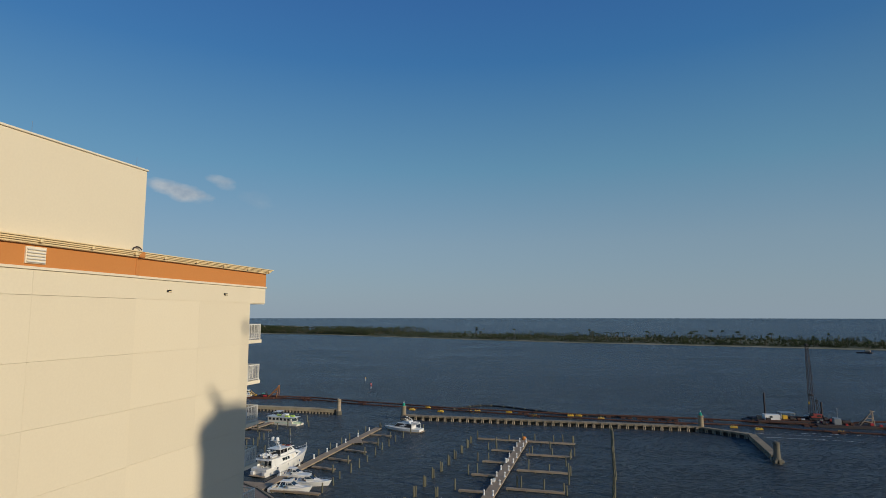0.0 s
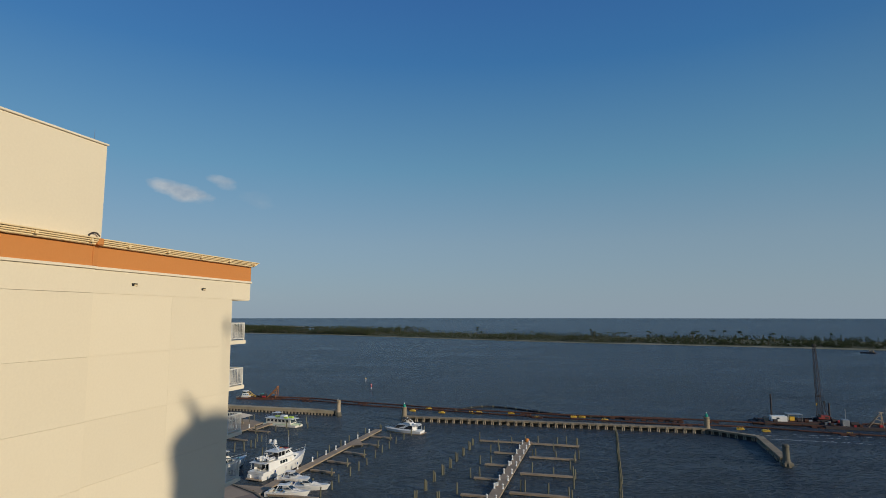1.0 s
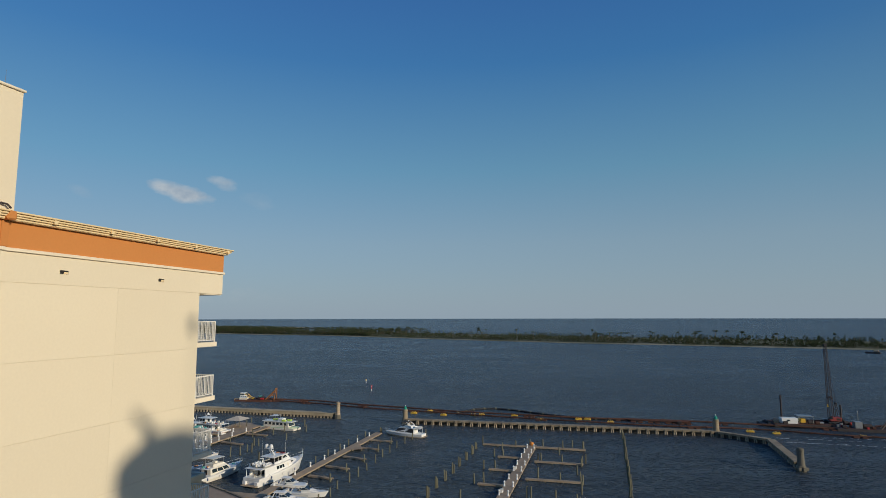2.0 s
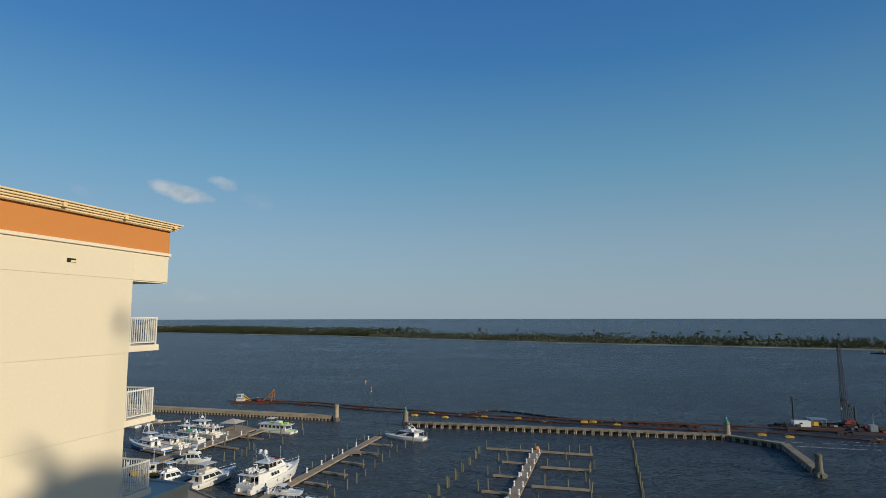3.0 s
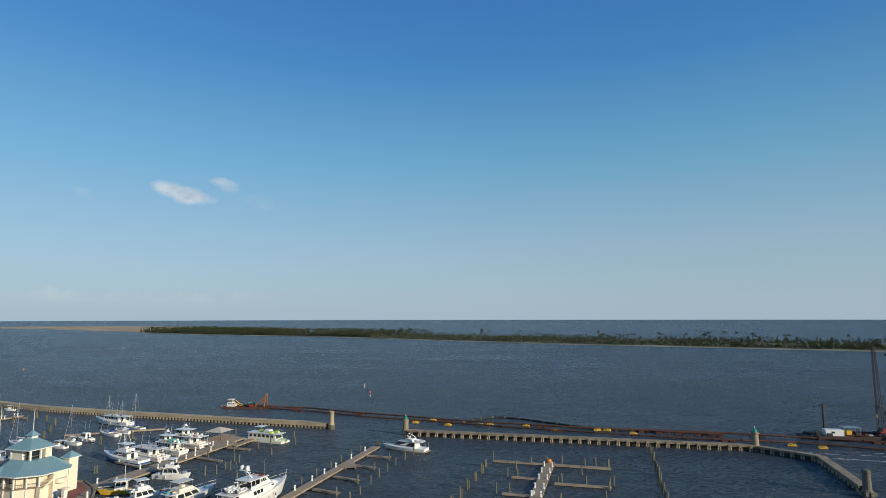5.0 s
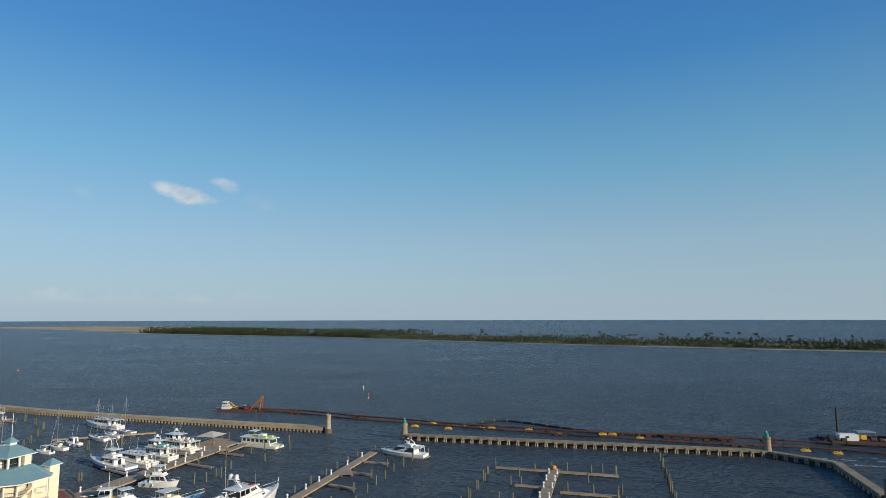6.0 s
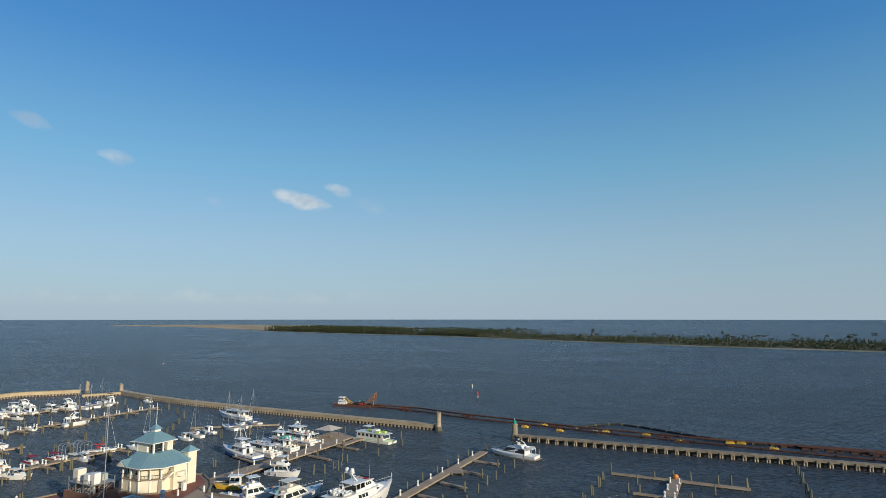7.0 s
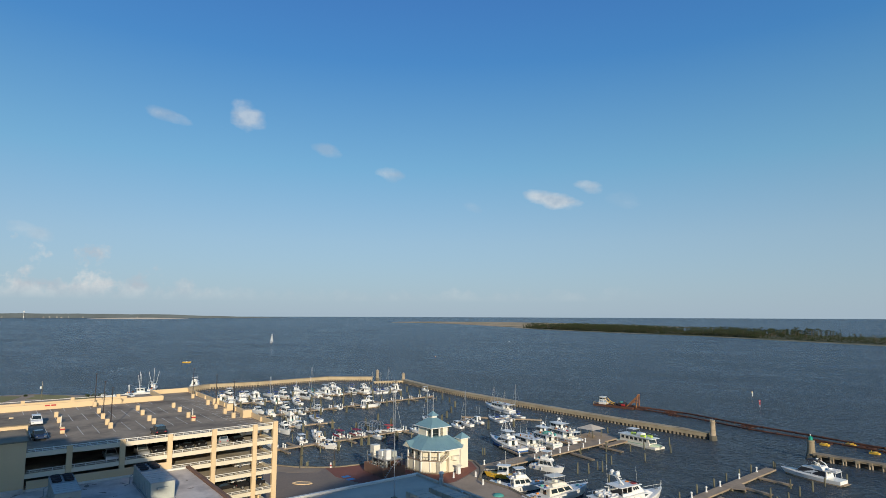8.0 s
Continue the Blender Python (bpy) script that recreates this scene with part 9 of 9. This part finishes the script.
def dredge():
    t = thing("cutter_dredge", "rusty cutter suction dredge with a white cabin and orange gantry", "dredge", pose(-107.4, 339.0, 0, 0, 0, -7) @ Matrix.Scale(0.84, 4))
    part("hull", box(-11.5, -2.5, -4, 4, -0.8, 0.9, bevel=0.12), "rust", t)
    for y0, y1 in ((-4.2, -1.6), (1.6, 4.2)):
        part("side_pontoon", box(-2.5, 13.5, y0, y1, -0.8, 1.1, bevel=0.12), "rust", t)
    part("cross_deck", box(-3, 12, -1.7, 1.7, 0.6, 0.9), "dark_steel", t)
    house = part("deckhouse", box(-9.0, -4.4, -1.9, 1.9, 0.9, 2.1, bevel=0.06), "gelcoat", t, "low white deckhouse")
    for x in (-8.6, -5.8):
        for y in (-1.5, 1.5):
            part("cabin_leg", box(x - 0.12, x + 0.12, y - 0.12, y + 0.12, 2.1, 3.0), "gelcoat", house)
    cab = part("cabin", box(-8.6, -5.6, -1.5, 1.5, 2.9, 5.0, bevel=0.08), "gelcoat", t, "white raised control cabin")
    for x in (-8.45, -7.5, -6.55):
        part("cabin_window", box(x, x + 0.8, -1.56, -1.49, 3.7, 4.6), "glass", cab)
    part("cabin_window", box(-5.62, -5.56, -1.2, 1.2, 3.7, 4.6), "glass", cab)
    part("cabin_roof", box(-8.9, -5.3, -1.7, 1.7, 5.0, 5.15, bevel=0.04), "gelcoat", cab)
    part("rail", chain([(-11.3, -3.8, 0.9), (-11.3, -3.8, 1.9), (-3, -3.8, 1.9), (-3, -3.8, 0.9)], 0.06, 5), "yellow", t)
    for y in (-1.6, 1.6):
        part("ladder_arm", chain([(-5.0, y, 4.4), (-2.6, y, 2.4), (0.6, y, 1.5)], 0.2, 6), "yellow", t, "yellow ladder arm")
        part("ladder_stay", tube((-4.2, y, 1.2), (-3.2, y, 3.2), 0.14, 0.14, 6), "yellow", t)
    part("winch", tube((1.0, -1.1, 1.6), (1.0, 1.1, 1.6), 0.55, 0.55, 10), "dark_steel", t)
    part("engine", box(3.4, 7.4, -1.5, 1.5, 0.9, 2.9, bevel=0.12), "dark_steel", t)
    part("engine_hatch", box(4.0, 5.4, -1.3, 1.3, 2.9, 3.3, bevel=0.06), "teal_canvas", t)
    part("fuel_tank", tube((6.0, -2.9, 1.75), (8.2, -2.9, 1.75), 0.6, 0.6, 10), "red", t, "red fuel tank")
    part("engine_stack", tube((6.6, 0.5, 2.9), (6.6, 0.5, 4.3), 0.16, 0.16, 7), "rust", t)
    for y in (-1.9, 1.9):
        part("gantry_leg", tube((14.6, y, 0.9), (15.3, y * .5, 8.2), 0.34, 0.26, 7), "gantry", t, "orange gantry leg")
        part("gantry_brace", tube((8.8, y, 1.0), (15.0, y * .55, 7.4), 0.3, 0.24, 7), "gantry", t, "orange gantry brace")
        part("gantry_rung", tube((11.3, y * .8, 3.8), (14.9, y * .8, 3.6), 0.22, 0.13, 6), "gantry", t)
        part("gantry_rung", tube((13.0, y * .65, 5.5), (15.0, y * .68, 5.4), 0.2, 0.12, 6), "gantry", t)
    part("gantry_beam", tube((15.3, -1.3, 8.1), (15.3, 1.3, 8.1), 0.34, 0.3, 7), "gantry", t)
    part("hoist_line", tube((15.3, 0, 8.0), (18.5, 0, 1.0), 0.04, 0.04, 4), "dark_steel", t)
    part("stern_raft", box(13.8, 19.5, -2.6, 2.6, -0.6, 0.7, bevel=0.1), "rust", t)
    part("suction_pipe", chain([(-2, 0, 1.4), (8, 0.4, 1.5), (16, 0.6, 1.2), (22, 2.6, 0.9)], 0.45, 9), "rust", t)


dredge()


def channel_marker(x, y, red, h):
    t = thing("channel_marker", "red and white channel marker post" if red else "slender pale channel marker post", "channel marker", pose(x, y, 0))
    part("post", tube((0, 0, -1), (0, 0, h), 0.17, 0.15, 8), "gelcoat", t)
    if red:
        part("band", tube((0, 0, h - 1.9), (0, 0, h - 0.5), 0.24, 0.24, 8), "red", t)
        part("day_board", box(-0.4, 0.4, -0.06, 0.06, h - 0.5, h + 0.35), "red", t)
    else:
        part("day_board", box(-0.32, 0.32, -0.06, 0.06, h - 0.6, h + 0.3), "yellow", t)


channel_marker(-48.2, 382.4, True, 2.9)
channel_marker(-57.4, 425, False, 2.2)
for x, y, mat, label in ((-381.4, 562.8, "orange", "small orange mooring buoy in the bay"), (-499.1, 935.8, "gelcoat", "small white mooring buoy in the bay")):
    b = part("mooring_buoy", lathe([(0.25, -0.4), (0.7, -0.1), (0.8, 0.5), (0.55, 1.0), (0.15, 1.25), (0.12, 1.7), (0.05, 1.75)], 12), mat, None)
    b.matrix_basis = pose(x, y, 0) @ Matrix.Scale(0.6, 4)
    tagged(b, label, "buoy", "mooring buoys")
flat = thing("anchored_barge", "small dark barge lying off the island beach", "barge", pose(519, 739, 0, 0, 0, -42))
part("hull", box(-8, 8, -3, 3, -0.5, 1.4, bevel=0.2), "dark_steel", flat)
part("deckhouse", box(1, 6, -2, 2, 1.4, 3.6, bevel=0.1), "deck_wood", flat)


# ---- small things on the quay ----
def bollard(x, y, red=False):
    t = thing("quay_marker", "white quay marker post with a red collar" if red else "white quay marker post", "marker post", pose(x, y, 1.5), "quay marker posts")
    part("post", lathe([(0.3, 0), (0.26, 0.2), (0.22, 1.1), (0.28, 1.2), (0.05, 1.5)], 9), "gelcoat", t)
    if red:
        part("collar", lathe([(0.3, 0.5), (0.31, 0.75), (0.28, 0.78)], 9), "red", t)


bollard(-130.2, 168.4, True)
bollard(-95.8, 180.5)
bollard(-91.5, 184.8)
bollard(-86.0, 179.6)


net = part("fishing_net", lathe([(1.4, 0), (1.2, 0.25), (0.7, 0.45), (0.3, 0.5)], 12), "teal_canvas", None)
net.matrix_basis = pose(-78.2, 174.0, 1.525)
tagged(net, "heap of green fishing net on the quay", "net")
cooler = thing("ice_box", "white ice box beside the pavilion steps", "ice box", pose(-97.0, 184.5, 1.53, 0, 0, -17))
part("body", box(-0.5, 0.5, -0.5, 0.5, 0, 1.9, bevel=0.05), "gelcoat", cooler)
part("lid", box(-0.85, 0.85, -0.85, 0.85, 2.2, 2.3, bevel=0.03), "cream_gelcoat", cooler)


def foam_lines():
    """Broken white wake streaks that drift past the pipeline's end."""
    r = random.Random(31)
    for j, line in enumerate((((101, 246), (118, 240), (133, 236), (150, 232)), ((112, 236), (124, 231), (140, 226), (156, 222)), ((120, 232), (134, 228), (146, 226)), ((135, 240), (150, 237), (168, 233)))):
        bm = bmesh.new()
        for p in smooth_line(line, 1.1):
            if r.random() < 0.35:
                continue
            w, l = r.uniform(0.08, 0.28), r.uniform(0.5, 1.3)
            x, y, a = p.x + r.uniform(-.4, .4), p.y + r.uniform(-.5, .5), r.uniform(-.5, .2)
            c, s = math.cos(a), math.sin(a)
            vs = [bm.verts.new((x + c * u * l - s * v * w, y + s * u * l + c * v * w, 0.03)) for u, v in ((-1, 0), (-.3, -1), (.5, -.8), (1, 0), (.3, 1), (-.5, .7))]
            bm.faces.new(vs)
        tagged(part("foam_streak", bm, "foam"), "broken white foam streak on dark water", "foam", kind="stuff")


foam_lines()


# ---- the western quay ----
def utility_pole(x, y):
    t = thing("utility_pole", "brown wooden utility pole with a pale transformer", "utility pole", pose(x, y, 1.55, 0, 0, -17))
    part("pole", tube((0, 0, 0), (0, 0, 9.4), 0.19, 0.13, 8), "pile_wood", t)
    for z in (8.9, 7.9):
        part("crossarm", box(-1.3, 1.3, -0.1, 0.1, z - 0.1, z + 0.08), "pile_wood", t)
        for k in (-1.1, -0.4, 0.4, 1.1):
            part("insulator", lathe([(0.06, z + 0.08), (0.1, z + 0.2), (0.04, z + 0.32)], 6, at=(k, 0)), "gelcoat", t)
    part("transformer", lathe([(0.2, 5.6), (0.42, 5.7), (0.42, 6.9), (0.2, 7.0)], 10, at=(0, -0.6)), "gelcoat", t, "pale grey transformer can")


utility_pole(-344.0, 174.2)
for x, y, turn, kind, paint, label in ((-324.5, 201.0, 8, "pickup", "car_white", "white pickup truck parked on the western quay"), (-321.0, 207.6, -10, "suv", "car_white", "white van parked on the western quay"), (-328.5, 198.0, 12, "suv", "car_white", "white car parked on the western quay")):
    car(kind, paint, pose(x, y, 1.54, 0, 0, turn), label)


def quay_bush(x, y, r, seed):
    rr = random.Random(seed)
    t = thing("shrub", "dark green clipped shrub on the quay", "shrub", pose(x, y, 1.54), "shrubs on the quay")
    part("stem", tube((0, 0, 0), (0, 0, r * 0.8), 0.12, 0.06, 6), "bark", t)
    bm = bmesh.new()
    for _ in range(90):
        a, z, d = rr.uniform(0, 6.3), rr.uniform(0.15, 1.5), r * math.sqrt(rr.random())
        c = Vector((d * math.cos(a), d * math.sin(a), r * z * (1 - 0.35 * d / r)))
        s = rr.uniform(0.18, 0.38)
        p = [Vector((rr.uniform(-1, 1), rr.uniform(-1, 1), rr.uniform(-1, 1))).normalized() * s for _ in range(4)]
        vs = [bm.verts.new(c + q) for q in p]
        for i, j, k in ((0, 1, 2), (0, 2, 3), (0, 3, 1), (1, 3, 2)):
            bm.faces.new((vs[i], vs[j], vs[k]))
    part("leaves", bm, "needles", t)


for i, (x, y, r) in enumerate(((-336.5, 196.0, 1.5), (-334.0, 198.2, 1.3), (-331.5, 199.0, 1.7), (-338.5, 193.6, 1.2), (-366, 175, 0.9))):
    quay_bush(x, y, r, i)
for n0 in (18.0, 19.2):
    bar = part("red_sign", box(0, 0.05, 0, 0.95, 0, 0.32), "red", None)
    bar.matrix_basis = grid(-156.98, n0, DECK + 0.72)
    tagged(bar, "small red notice on the deck's parapet wall", "sign", "parapet notices")
